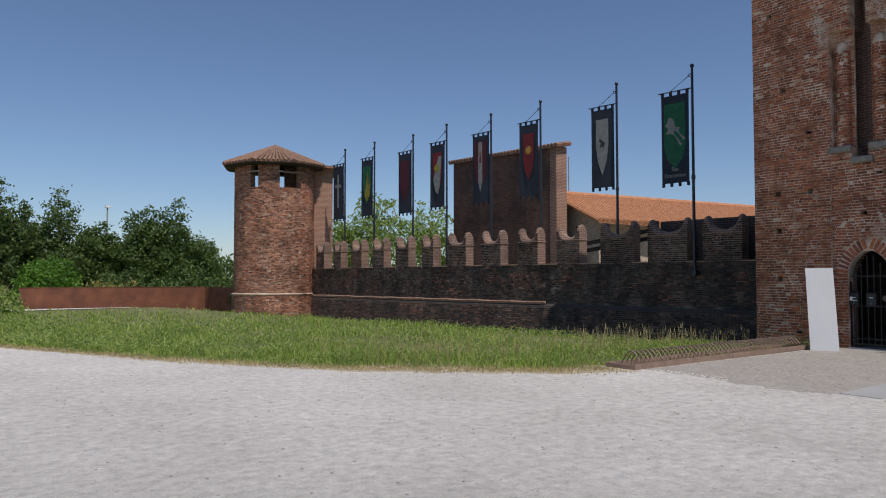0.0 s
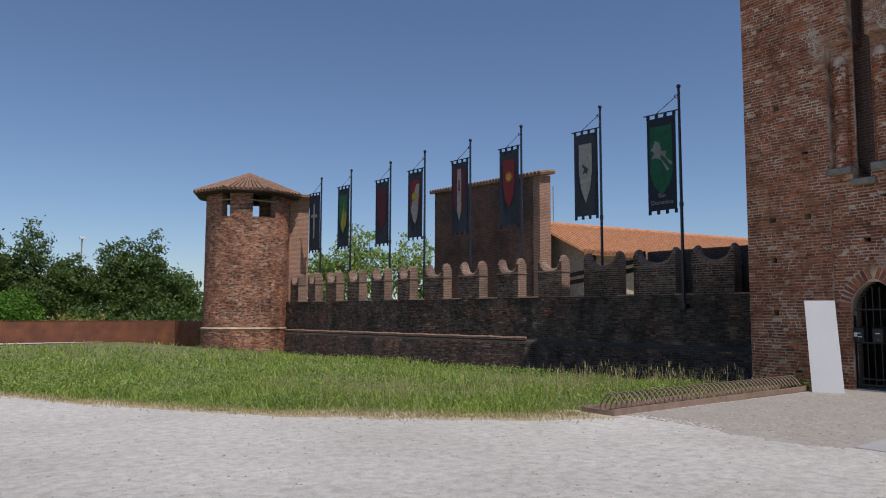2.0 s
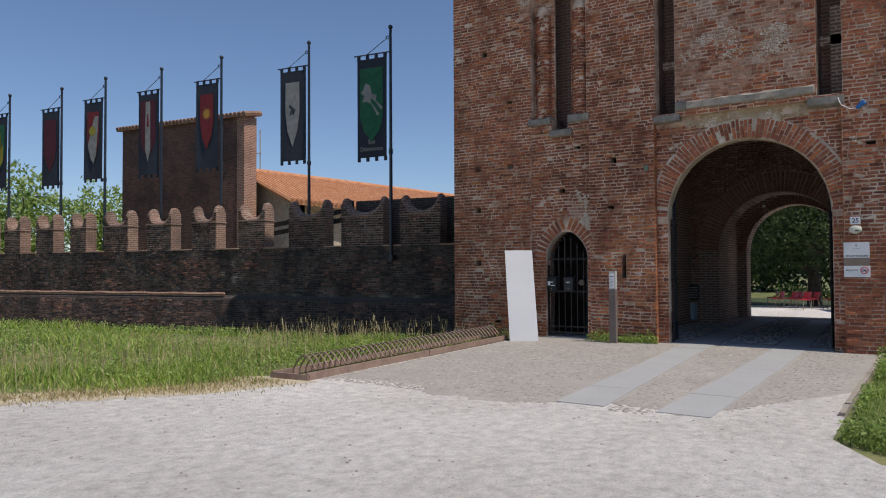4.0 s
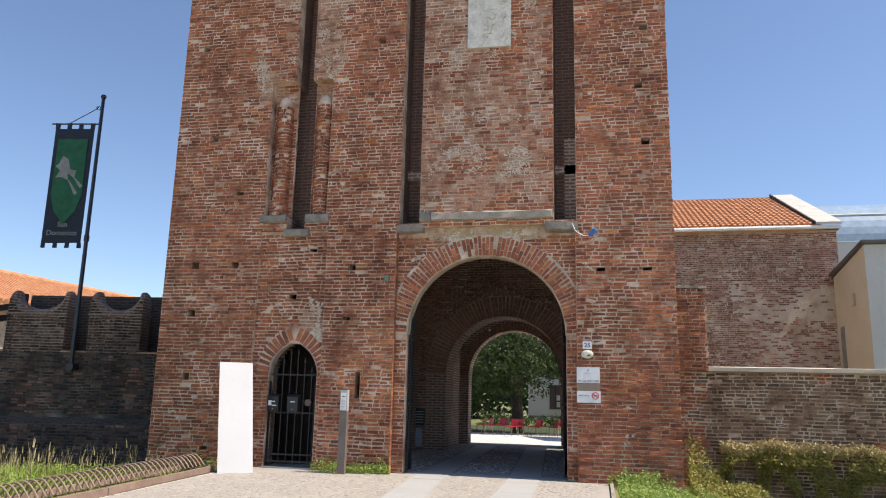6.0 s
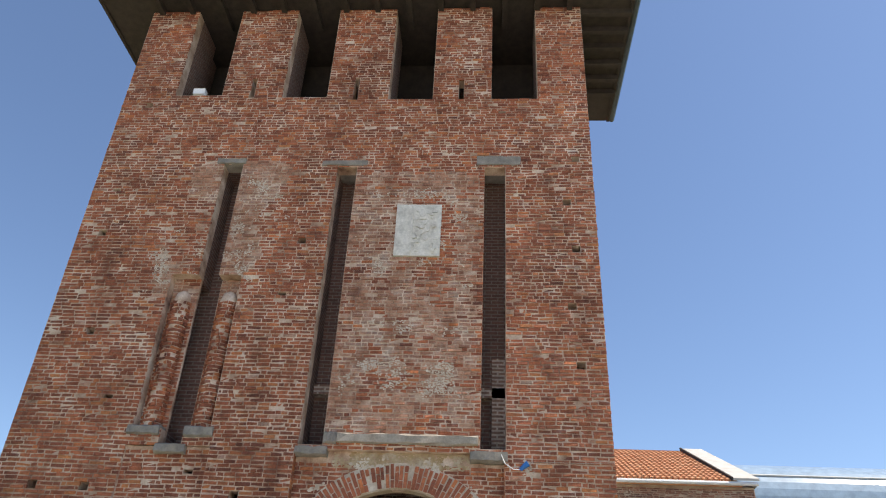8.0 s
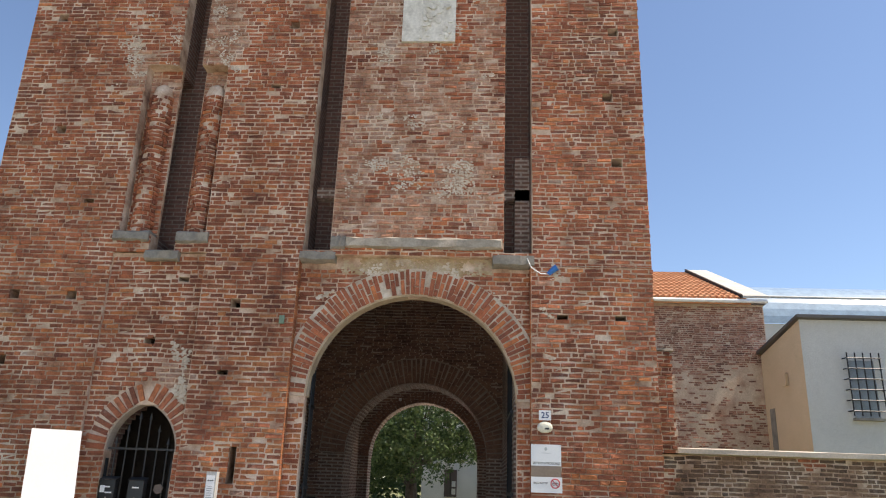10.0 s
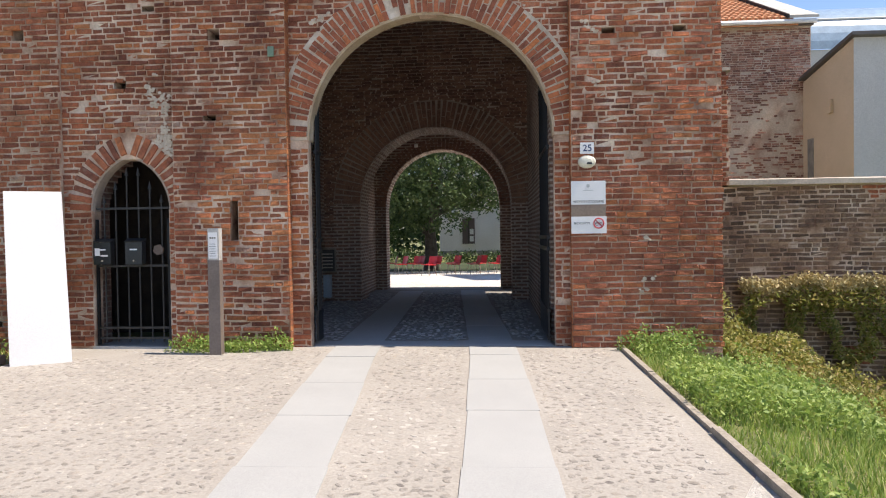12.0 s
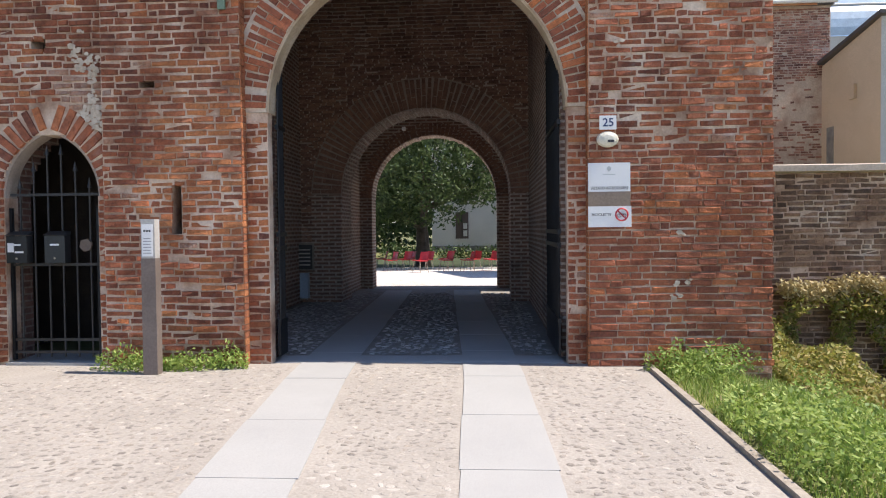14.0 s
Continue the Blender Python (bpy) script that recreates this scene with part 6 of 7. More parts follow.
hd2 = empty("hedge", (60, 14, 0), "dark clipped hedge behind the courtyard", "hedge")
piece("foliage", crown_mesh([(58, y, 1.5, 1.2, 1.6, 2.0) for y in (9.6, 11.2, 12.8, 14.4, 16, 18)] + [(62, y, 5, 2.5, 2.8, 4.6) for y in (10.5, 14, 18)], 16000, 0.22, 72), L_DEEP, hd2)
low = empty("hedge", (55.4, 3, -0.3), "low dark hedge in shade before the white house", "hedge")
piece("foliage", crown_mesh([(55.4, -4 + 0.9 * k, -0.15, 0.7, 0.8, 0.62) for k in range(17)], 5200, 0.1, 77, 0.3), L_DEEP, low)
# the tree's shade is put into the lawn's dark base colour
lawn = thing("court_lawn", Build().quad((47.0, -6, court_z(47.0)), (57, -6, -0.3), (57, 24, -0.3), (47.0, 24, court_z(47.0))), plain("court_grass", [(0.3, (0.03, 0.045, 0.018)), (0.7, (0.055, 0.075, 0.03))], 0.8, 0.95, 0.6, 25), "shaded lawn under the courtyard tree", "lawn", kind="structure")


def blade(b, x, y, z, h, w, rnd, lean=0.35):
    a, bend = rnd.uniform(0, 6.28), rnd.uniform(0.1, lean) * h
    dx, dy = math.cos(a) * bend, math.sin(a) * bend
    c = rnd.uniform(0, 6.28)
    wx, wy = math.cos(c) * w, math.sin(c) * w
    i = len(b.v)
    b.v += [(x - wx, y - wy, z), (x + wx, y + wy, z), (x + dx * 0.4 + wx * 0.7, y + dy * 0.4 + wy * 0.7, z + h * 0.6), (x + dx * 0.4 - wx * 0.7, y + dy * 0.4 - wy * 0.7, z + h * 0.6), (x + dx, y + dy, z + h)]
    b.f += [(i, i + 1, i + 2, i + 3), (i + 3, i + 2, i + 4)]


def yard_edge(x):
    pts = [(-10, 42), (-3, 30), (0.8, 22.6), (3.8, 16.7), (6.4, 13.1), (8.6, 11.35), (9.7, 10.5), (11.3, 10.05), (18.4, 10.6), (22, 10.7)]
    return track(x, pts)


rnd = random.Random(91)
outer, inner = [], []
for k in range(90):
    x = -9 + 20.2 * k / 89
    outer.append((x + 0.3 * noise.noise((x * 2, 0, 0)), yard_edge(x) + 0.75 + 0.5 * noise.noise((x * 1.7, 1, 0)), 0.003))
    inner.append((x, yard_edge(x) - 0.3 + 0.35 * noise.noise((x * 2.3, 5, 0)), 0.003))
b = Build()
for k in range(89):
    b.quad(inner[k], inner[k + 1], outer[k + 1], outer[k])
thing("dry_verge", b, M_STRAWSOIL, "trodden straw-coloured strip between gravel and grass", "ground", kind="structure")
b, bs = Build(), Build()
n = 0
while n < 62000:
    x = rnd.uniform(-6, 22)
    y = yard_edge(x) + abs(rnd.gauss(0, 1)) * 13 if rnd.random() < 0.75 else yard_edge(x) + rnd.uniform(0, 3.5)
    if y > 50:
        continue
    d = (Vector((x, y)) - WALL_P).dot(WALL_N)
    if d < 0.5 and y > 11:
        continue
    if math.hypot(x - RC[0], y - RC[1]) < RR + 0.2:
        continue
    e = y - yard_edge(x)
    if 10.9 < x < 18.5 and e < 0.75:
        if rnd.random() < 0.8:
            continue
    patch = noise.noise((x * 0.45, y * 0.45, 1.0))
    n += 1
    if e < 0.9 and not 11 < x < 18.5 and rnd.random() < 0.75 - e * 0.5:
        blade(bs, x, y, ground_z(x, y), rnd.uniform(0.03, 0.12), 0.008, rnd, 0.9)
        continue
    far = 1 + max(0.0, y - 15) * 0.05
    h = rnd.uniform(0.07, 0.21) * max(0.35, 1 + 1.6 * patch) * (0.45 + 0.55 * smooth01(e / 2.5)) * (1.0 if y < 30 else 0.8)
    blade(b, x, y, ground_z(x, y), h, 0.01 * far, rnd, 1.1)
bl = Build()
for k in range(60000):
    x = rnd.uniform(-5, 21.5)
    y = yard_edge(x) + 0.6 + abs(rnd.gauss(0, 1)) * 8
    if y > 44 or (Vector((x, y)) - WALL_P).dot(WALL_N) < 0.5 or math.hypot(x - RC[0], y - RC[1]) < RR + 0.3:
        continue
    if 10.9 < x < 18.5 and y - yard_edge(x) < 0.8:
        continue
    if noise.noise((x * 0.6, y * 0.6, 14.0)) < -0.1:
        continue
    s = rnd.uniform(0.02, 0.04) * (1 + max(0.0, y - 15) * 0.03)
    add_leaf(bl, Vector((x, y, ground_z(x, y) + rnd.uniform(0.05, 0.24))), s, rnd, 1.2)
thing("bank_weeds", bl, L_LIGHT, "broad-leaved weeds among the long grass", "weeds", kind="stuff")
grass = thing("grass", b, G_BLADE, "long uneven summer grass on the castle bank", "grass", kind="stuff")
for k in range(9000):
    x = rnd.uniform(-3, 12)
    y = yard_edge(x) + rnd.gauss(0.25, 0.35)
    if 10.9 < x < 18.5:
        continue
    blade(bs, x, y, 0.0, rnd.uniform(0.02, 0.07), 0.008, rnd, 1.2)
for k in range(900):
    x = rnd.uniform(7, 20.5)
    y = yard_edge(x) + rnd.uniform(1.0, 4.5)
    if (Vector((x, y)) - WALL_P).dot(WALL_N) < 0.5:
        continue
    z, h = ground_z(x, y), rnd.uniform(0.35, 0.7)
    blade(bs, x, y, z, h, 0.005, rnd, 0.3)
    if k % 2:
        blade(bs, x + 0.01, y, z + h * 0.75, h * 0.25, 0.009, rnd, 0.3)
thing("dry_grass", bs, G_STRAW, "dry straw tufts and seed heads along the gravel edge", "grass", kind="stuff")

# verge beside the gate
b = Build()
n = 0
while n < 30000:
    x, y = rnd.uniform(9.6, 21.6), 2.9 - abs(rnd.gauss(0, 1.9))
    if y < -7 or (x > 19.3 and y > 1.7):
        continue
    if x < 11.2 and y > 1.0 + (x - 9.9) * 1.5:
        continue
    patch = noise.noise((x * 0.8, y * 0.8, 5.0))
    blade(b, x, y, ground_z(x, y) - 0.01, rnd.uniform(0.04, 0.13) * (1 + 0.8 * patch), 0.005, rnd, 0.8)
    n += 1
thing("verge_grass", b, G_FRESH, "fresh green grass on the verge by the ditch", "grass", kind="stuff")
b = Build()
for k in range(46000):
    x, y = rnd.uniform(9.8, 21.0), 2.9 - abs(rnd.gauss(0, 1.2))
    if (x > 19.25 and y > 1.7) or (x < 11.2 and y > 1.0 + (x - 9.9) * 1.5) or noise.noise((x * 0.7, y * 0.7, 9.0)) < -0.05:
        continue
    add_leaf(b, Vector((x, y, ground_z(x, y) + (0.02 + 0.2 * rnd.random() ** 1.5) * (1.1 + 1.1 * noise.noise((x * 1.3, y * 1.3, 19))))), rnd.uniform(0.012, 0.034), rnd, 1.0)
thing("verge_weeds", b, L_LIGHT, "low leafy weeds among the verge grass", "weeds", kind="stuff")
# creeper over the ditch wall
b = Build()
for k in range(46000):
    y = 1.5 - abs(rnd.gauss(0, 3.2))
    if y < -9:
        continue
    top = 0.55 + 0.2 * noise.noise((y * 1.3, 0, 2)) - (0.9 * smooth01((y - 0.55) / 0.5))
    f = rnd.random() ** 0.8
    z = top - (top + 1.5) * f
    if noise.noise((y * 1.9, z * 0.9, 7)) + 0.5 * noise.noise((y * 4.5, z * 3.5, 8)) < -0.02 + 0.25 * (z > top - 0.25) * -1:
        continue
    x = 21.85 - rnd.uniform(0, 0.16) - 0.3 * f * rnd.random() - (0.25 if z > top - 0.3 else 0) * rnd.random()
    add_leaf(b, Vector((x, y, z)), rnd.uniform(0.02, 0.045), rnd, 0.8)
fr = Build()
for k in range(9000):
    y = 0.7 - abs(rnd.gauss(0, 3.2))
    if y < -9:
        continue
    top = 0.6 + 0.2 * noise.noise((y * 1.3, 0, 2))
    fr_x = 21.75 - rnd.uniform(-0.12, 0.22)
    add_leaf(fr, Vector((fr_x, y, top + rnd.gauss(0, 0.06))), rnd.uniform(0.012, 0.045), rnd, 0.3)
thing("dead_creeper", fr, G_STRAW, "dead brown creeper fringe on the ditch wall", "creeper", kind="stuff")
thing("creeper", b, L_OLIVE, "yellowing creeper hanging over the ditch wall", "creeper", kind="stuff")
b = Build()
for k in range(26000):
    y = 1.45 - abs(rnd.gauss(0, 2.9))
    f = rnd.random()
    add_leaf(b, Vector((21.5 - 2.2 * f, y, ground_z(21.0 - 2.0 * f, y) + rnd.uniform(0.0, 0.85) * (1 - f) * (0.9 + 0.8 * noise.noise((y * 1.2, f * 2, 4))))), rnd.uniform(0.025, 0.05), rnd, 0.6)
thing("ditch_plants", b, L_OLIVE, "dry yellow-green plants in the ditch", "plants", kind="stuff")
# weeds at the foot of the tower
for k, (x, y, r, h) in enumerate([(19.15, 8.55, 0.22, 0.26), (19.1, 8.3, 0.2, 0.2), (19.15, 7.75, 0.24, 0.22), (19.2, 7.45, 0.14, 0.28), (19.1, 2.75, 0.2, 0.3), (19.15, 2.3, 0.25, 0.35), (19.1, 7.95, 0.15, 0.18), (19.2, 10.6, 0.2, 0.3), (19.2, 11.4, 0.35, 0.4)]):
    b = Build()
    r, h = r * 1.25, h * 1.2
    for q in range(420):
        a, rr, f = rnd.uniform(0, 6.28), r * math.sqrt(rnd.random()), rnd.random()
        add_leaf(b, Vector((x + rr * math.cos(a) * 0.6, y + rr * math.sin(a) * 1.4, ground_z(x, y) + 0.02 + h * f * (1 - rr / r * 0.6))), rnd.uniform(0.015, 0.032), rnd, 0.8)
    thing("weed_clump", b, L_LIGHT, "small leafy weed clump at the foot of the brick tower", "weeds", "weeds at the tower foot", kind="stuff")

# ---- bricks, one by one ----


def brick_courses(spans_at, z0, z1, rnd, choose, builds, face, depth=0.02, ragged=0.0, near=None, place=None):
    """Lays courses of bricks on an upright face x = face; choose() names the colour group of a brick."""
    z = z0
    row = 0
    while z < z1 - 0.02:
        h = COURSE
        for s, e in spans_at(z + h / 2):
            y = s - (rnd.uniform(0, ragged) if ragged else 0)
            first_ = True
            while y < e - 0.03:
                ln = rnd.uniform(0.2, 0.285) if rnd.random() < 0.68 else rnd.uniform(0.1, 0.15)
                if first_ and row % 2:
                    ln *= 0.5
                first_ = False
                end = min(y + ln, e)
                if e - end < 0.05:
                    end = e
                g = rnd.uniform(0.003, 0.01)
                ya, yb = y + g, end - g
                if yb - ya > 0.02 and rnd.random() > 0.006:
                    zt = rnd.uniform(0.005, 0.013)
                    proud = rnd.uniform(0.003, 0.02)
                    if rnd.random() < 0.05:
                        proud = 0.001
                    wv = 0.03 * noise.noise((y * 0.45, z * 0.4, 21)) + 0.017 * noise.noise((y * 2.3, z * 2.0, 5))
                    za, zb = z + zt + wv, z + wv + h - rnd.uniform(0.006, 0.011)
                    key = choose(y, z)
                    if key is None:
                        y = end
                        continue
                    if near is not None and near[0] < y < near[1] and near[2] < z < near[3] and len(near[4]) < 300:
                        near[4].append((face - proud, ya, yb, za, zb))
                    else:
                        b = builds[key]
                        i = len(b.v)
                        c = min(0.014, (yb - ya) * 0.2)
                        ya, yb = ya + rnd.uniform(-0.004, 0.006), yb - rnd.uniform(-0.004, 0.006)
                        j = [rnd.uniform(-0.01, 0.01) for _ in range(8)]
                        b.v += [(face + depth, ya, za), (face + depth, yb, za), (face + depth, yb, zb), (face + depth, ya, zb),
                                (face - proud + j[0] * 0.7, ya + c * 0.4, za + 0.004 + j[1]), (face - proud + j[6] * 0.7, yb - c * 0.4, za + 0.004 + j[2]), (face - proud + j[3] * 0.7, yb - c * 0.4, zb - 0.004 + j[4]), (face - proud + j[7] * 0.7, ya + c * 0.4, zb - 0.004 + j[5])]
                        if place is not None:
                            b.v[i:] = [place(p[0], p[1], p[2]) for p in b.v[i:]]
                        b.f += [(i + 7, i + 6, i + 5, i + 4), (i, i + 4, i + 5, i + 1), (i + 1, i + 5, i + 6, i + 2), (i + 2, i + 6, i + 7, i + 3), (i + 3, i + 7, i + 4, i)]
                y = end
        z += h
        row += 1


rnd = random.Random(17)
groups = {"red": Build(), "pale": Build(), "orange": Build()}


def tone(y, z):
    n = noise.noise((y * 0.7, z * 0.7, 4.0))
    if 4.05 < y < 6.85 and 5.25 < z < 11.0 and n > -0.25 - 0.2 * (z > 6.4) * (z < 8.0):
        return "pale" if rnd.random() < 0.8 else "red"
    if 7.5 < y < 10.6 and 7.6 < z < 11.3 and n > 0.08:
        return "pale"
    if 8.7 < y < 9.3 and 2.4 < z < 4.0 and n > -0.1:
        return "pale"
    if 7.0 < y < 8.3 and 0.8 < z < 3.4 and n > -0.15 - (y < 7.6) * 0.3:
        return "orange" if rnd.random() < 0.7 else "red"
    if z < 1.4 and y < 3.4 and n > 0.22:
        return "pale"
    return "pale" if rnd.random() < 0.02 else ("orange" if rnd.random() < 0.05 else "red")


near_bricks = []
brick_courses(spans_front, -0.9, TTOP, rnd, tone, groups, TX, ragged=0.02, near=(TY0 - 0.1, 3.6, 0.0, 2.9, near_bricks))


def gate_spans(z):
    a, c = RECESS[0][:2]
    sp = [(a, c)]
    for p, q in tower_openings(z):
        sp = cut(sp, p, q)
    if z > ARCH_S - 0.1:
        w = arch_half(z, ARCH_S, ARCH_R + 0.41)
        sp = cut(sp, ARCH_Y - w, ARCH_Y + w) if w > 0 else sp
    return sp


def postern_spans(z):
    sp = spans_recess(1)(z)
    if z > DOOR_S:
        w = pointed_half(z, DOOR_S, DOOR_H + 0.3, DOOR_RISE + 0.36)
        sp = cut(sp, DOOR_Y - w, DOOR_Y + w) if w > 0 else sp
    return sp


brick_courses(gate_spans, -0.05, 4.78, rnd, tone, groups, TX + 0.15)
brick_courses(postern_spans, -0.05, 4.9, rnd, tone, groups, TX + 0.07)
brick_courses(spans_recess(2), 5.3, 8.45, rnd, tone, groups, TX + 0.24)
for sy in (10.1, 9.14):
    brick_courses(lambda z: [(-0.3, 0.3)], 5.34, 7.9, rnd, lambda y, z: "red", groups, 0.0, place=lambda x, u, z: (TX + 0.24 - (0.2 - x) * math.cos(u / 0.2), sy + (0.2 - x) * math.sin(u / 0.2), z))
# sides of the gate recess, facing each other
for key, mat, lab in (("red", M_BRICK, "red facing bricks"), ("pale", M_BRICK_PALE, "bleached facing bricks"), ("orange", M_BRICK_ORANGE, "orange facing bricks")):
    tagged(piece("facing_bricks", groups[key], mat, tower, lab), kind="stuff")
b = Build()
z = 0.0
while z < 4.95:
    for y, s in ((7.3, -1), (3.6, 1)):
        b.box(TX - 0.012, min(y, y + s * 0.012), z + 0.006, TX + 0.14, max(y, y + s * 0.012), z + COURSE - 0.006)
    z += COURSE
tagged(piece("reveal_bricks", b, M_BRICK_ORANGE, tower), kind="stuff")
# lime bloom and plaster remains over the bricks
b = Build()
for y0, y1, z0, z1, thr in ((4.12, 6.72, 5.9, 6.75, 0.06), (4.12, 6.75, 8.0, 11.0, 0.3), (4.1, 6.75, 6.8, 8.2, 0.32), (8.5, 11.0, 7.9, 9.6, 0.2), (9.0, 9.35, 9.2, 11.2, 0.1), (8.0, 9.2, 9.0, 11.0, 0.3)):
    ny, nz = int((y1 - y0) / 0.035), int((z1 - z0) / 0.03)
    for i in range(ny):
        for j in range(nz):
            y, z = y0 + (i + 0.5) * 0.035, z0 + (j + 0.5) * 0.03
            edge_ = min(1.0, 6 * min(i / ny, 1 - i / ny, j / nz, 1 - j / nz))
            n = noise.noise((y * 2.2, z * 3.2, 31)) * 0.7 + 0.45 * noise.noise((y * 9, z * 9, 3)) + 0.25 * noise.noise((y * 22, z * 22, 9))
            if n < thr + 0.35 * (1 - edge_) or any(a - 0.02 < y < c + 0.02 for a, c in tower_openings(z)):
                continue
            if any(a < y < c and p < z < q for a, c, p, q, d in RECESS):
                continue
            x = TX - 0.0185 - rnd.uniform(0, 0.004)
            y, z = y + rnd.uniform(-0.02, 0.02), z + rnd.uniform(-0.018, 0.018)
            h1, h2 = rnd.uniform(0.012, 0.024), rnd.uniform(0.01, 0.017)
            b.quad((x, y - h1, z - h2), (x, y - h1 * rnd.uniform(0.5, 1), z + h2), (x, y + h1, z + h2 * rnd.uniform(0.5, 1)), (x, y + h1 * rnd.uniform(0.5, 1), z - h2))
tagged(piece("lime_bloom", b, M_LIME, tower, "flaking white lime remains"), kind="stuff")


def flakes(y0, y1, z0, z1, face, thr, seed, keep_out):
    """Small flat scabs of plaster that lie over one another on an upright face."""
    b = Build()
    for i in range(int((y1 - y0) / 0.035)):
        for j in range(int((z1 - z0) / 0.03)):
            y, z = y0 + (i + 0.5) * 0.035, z0 + (j + 0.5) * 0.03
            n = noise.noise((y * 2.4, z * 2.8, seed)) * 0.7 + 0.4 * noise.noise((y * 9, z * 9, seed)) + 0.2 * noise.noise((y * 22, z * 22, seed))
            if n < thr(y, z) or keep_out(y, z):
                continue
            x = face - rnd.uniform(0, 0.005)
            y, z, r = y + rnd.uniform(-0.02, 0.02), z + rnd.uniform(-0.018, 0.018), rnd.uniform(0.018, 0.038)
            b.quad(*[(x + rnd.uniform(-0.003, 0.003), y + r * rnd.uniform(0.6, 1.3) * math.cos(a), z + 0.75 * r * rnd.uniform(0.6, 1.3) * math.sin(a)) for a in (0.2, 1.2, 2.3, 3.3, 4.3, 5.4)])
    return b


def in_ring(y, z):
    return math.hypot(y - ARCH_Y, z - ARCH_S) < ARCH_R + 0.4


def ring_lime(y, z):
    return 0.24 + 1.2 * abs(math.hypot(y - ARCH_Y, z - ARCH_S) - ARCH_R - 0.48)


M_OCHRE_SCAB = plain("ochre_scab_plaster", [(0.3, (0.36, 0.24, 0.12)), (0.5, (0.46, 0.35, 0.22)), (0.7, (0.56, 0.48, 0.37))], 4, 0.95, 0.6, 30)
b = flakes(4.2, 6.62, 4.72, 5.1, TX + 0.132, lambda y, z: -0.25 + 0.5 * abs(y - 5.4) ** 2 * 0.35, 41, in_ring)
tagged(piece("plaster_remains", b, M_OCHRE_SCAB, tower, "ochre plaster remains under the beam"), kind="stuff")
b = flakes(3.65, 7.28, 2.9, 5.0, TX + 0.13, ring_lime, 43, in_ring)
tagged(piece("plaster_remains", b, M_LIME, tower, "pale lime remains round the arch"), kind="stuff")
b = flakes(8.86, 9.4, 2.3, 4.3, TX + 0.05, lambda y, z: 0.12 + 1.5 * abs(y - 9.05 + 0.1 * math.sin(z * 3)), 45, lambda y, z: pointed_half(z, DOOR_S, DOOR_H + 0.3, DOOR_RISE + 0.33) > abs(y - DOOR_Y))
tagged(piece("plaster_remains", b, M_LIME, tower, "pale lime run above the postern"), kind="stuff")
b = flakes(2.2, 3.3, 0.1, 1.7, TX - 0.02, lambda y, z: 0.4 + 0.4 * abs(y - 2.6), 47, lambda y, z: False)
tagged(piece("plaster_remains", b, M_LIME, tower, "pale lime spots low on the tower"), kind="stuff")
b = flakes(2.9, 3.56, 2.6, 4.9, TX - 0.02, lambda y, z: 0.34 + 0.8 * abs(y - 3.3), 49, lambda y, z: False)
tagged(piece("plaster_remains", b, M_LIME, tower, "pale lime run beside the gate arch"), kind="stuff")
# ditch wall bricks
grey = {"g": Build(), "r": Build()}
brick_courses(lambda z: [(-9.0, TY0)], -1.3, 2.15, rnd, lambda y, z: "r" if noise.noise((y * 0.8, z * 0.8, 1)) > 0.42 or y > 0.95 + 0.3 * noise.noise((z * 2, 0, 6)) else "g", grey, 21.92)
brick_courses(lambda z: [(0.88 + 0.02 * math.sin(z * 40), TY0)], 2.2, 4.0, rnd, lambda y, z: "r", grey, 21.74)
tagged(piece("wall_bricks", grey["g"], M_BRICK_GREY, ditch), kind="stuff")
tagged(piece("wall_bricks", grey["r"], M_BRICK, ditch), kind="stuff")

# facing of the old brick house, with a rubble and plaster patch low on the wall
far = {"h": Build()}


def house_tone(y, z):
    n = noise.noise((y * 0.7, z * 0.8, 12))
    bare = smooth01((6.0 - z + n) / 0.8) * smooth01((-1.9 - y + n) / 0.9)
    return None if rnd.random() < 0.06 + 0.8 * bare - 0.35 * bare * (z < 4.6) else "h"


brick_courses(lambda z: [(-5.78, 0.5)], 1.6, 8.0, rnd, house_tone, far, 34.6)
tagged(piece("facing_bricks", far["h"], M_HOUSE_B, brickhouse, "worn red facing bricks"), kind="stuff")

# facing of the arch wall inside the passage, its shade in the colour
shade_face = {"s": Build()}


def inner_spans(z):
    w = arch_half(z, MID[2], MID[1] + 0.6) if z < MID[2] + MID[1] + 0.6 else 0.0
    return cut([(3.83, 8.4)], MID[0] - w, MID[0] + w)


brick_courses(inner_spans, 0.0, 6.1, rnd, lambda y, z: "s", shade_face, PX2)
tagged(piece("facing_bricks", shade_face["s"], M_SHADE_BRICK, passage, "sooty brown facing bricks"), kind="stuff")

# curtain wall and turret facings
dark = {"d": Build(), "r": Build()}


def curtain_place(x, u, z):
    return tuple(WM @ Vector((u, x, z)))


def curtain_tone(u, z):
    return "r" if noise.noise((u * 0.5, z * 0.9, 8)) > 0.24 and rnd.random() < 0.6 else "d"


def curtain_spans(z):
    if z < SILL:
        return [(0.0, WLEN)]
    sp, a = [], 0.9
    for g in sorted(GAPS):
        sp.append((a, g - (0.64 if g < 9 else 1.04)))
        a = g
    sp.append((a, WLEN))
    sp = [(-0.15, 0.85)] + sp
    if z > MTOP - 0.7:
        out = []
        for s, e in sp:
            hw = ((e - s) / 2 - 0.12) * math.sqrt(max(0.0, 1 - (min(MTOP - 0.2 - z, 0.5) / 0.5) ** 2))
            out += [(s, (s + e) / 2 - hw - 0.02), ((s + e) / 2 + hw + 0.02, e)]
        sp = out
    return sp


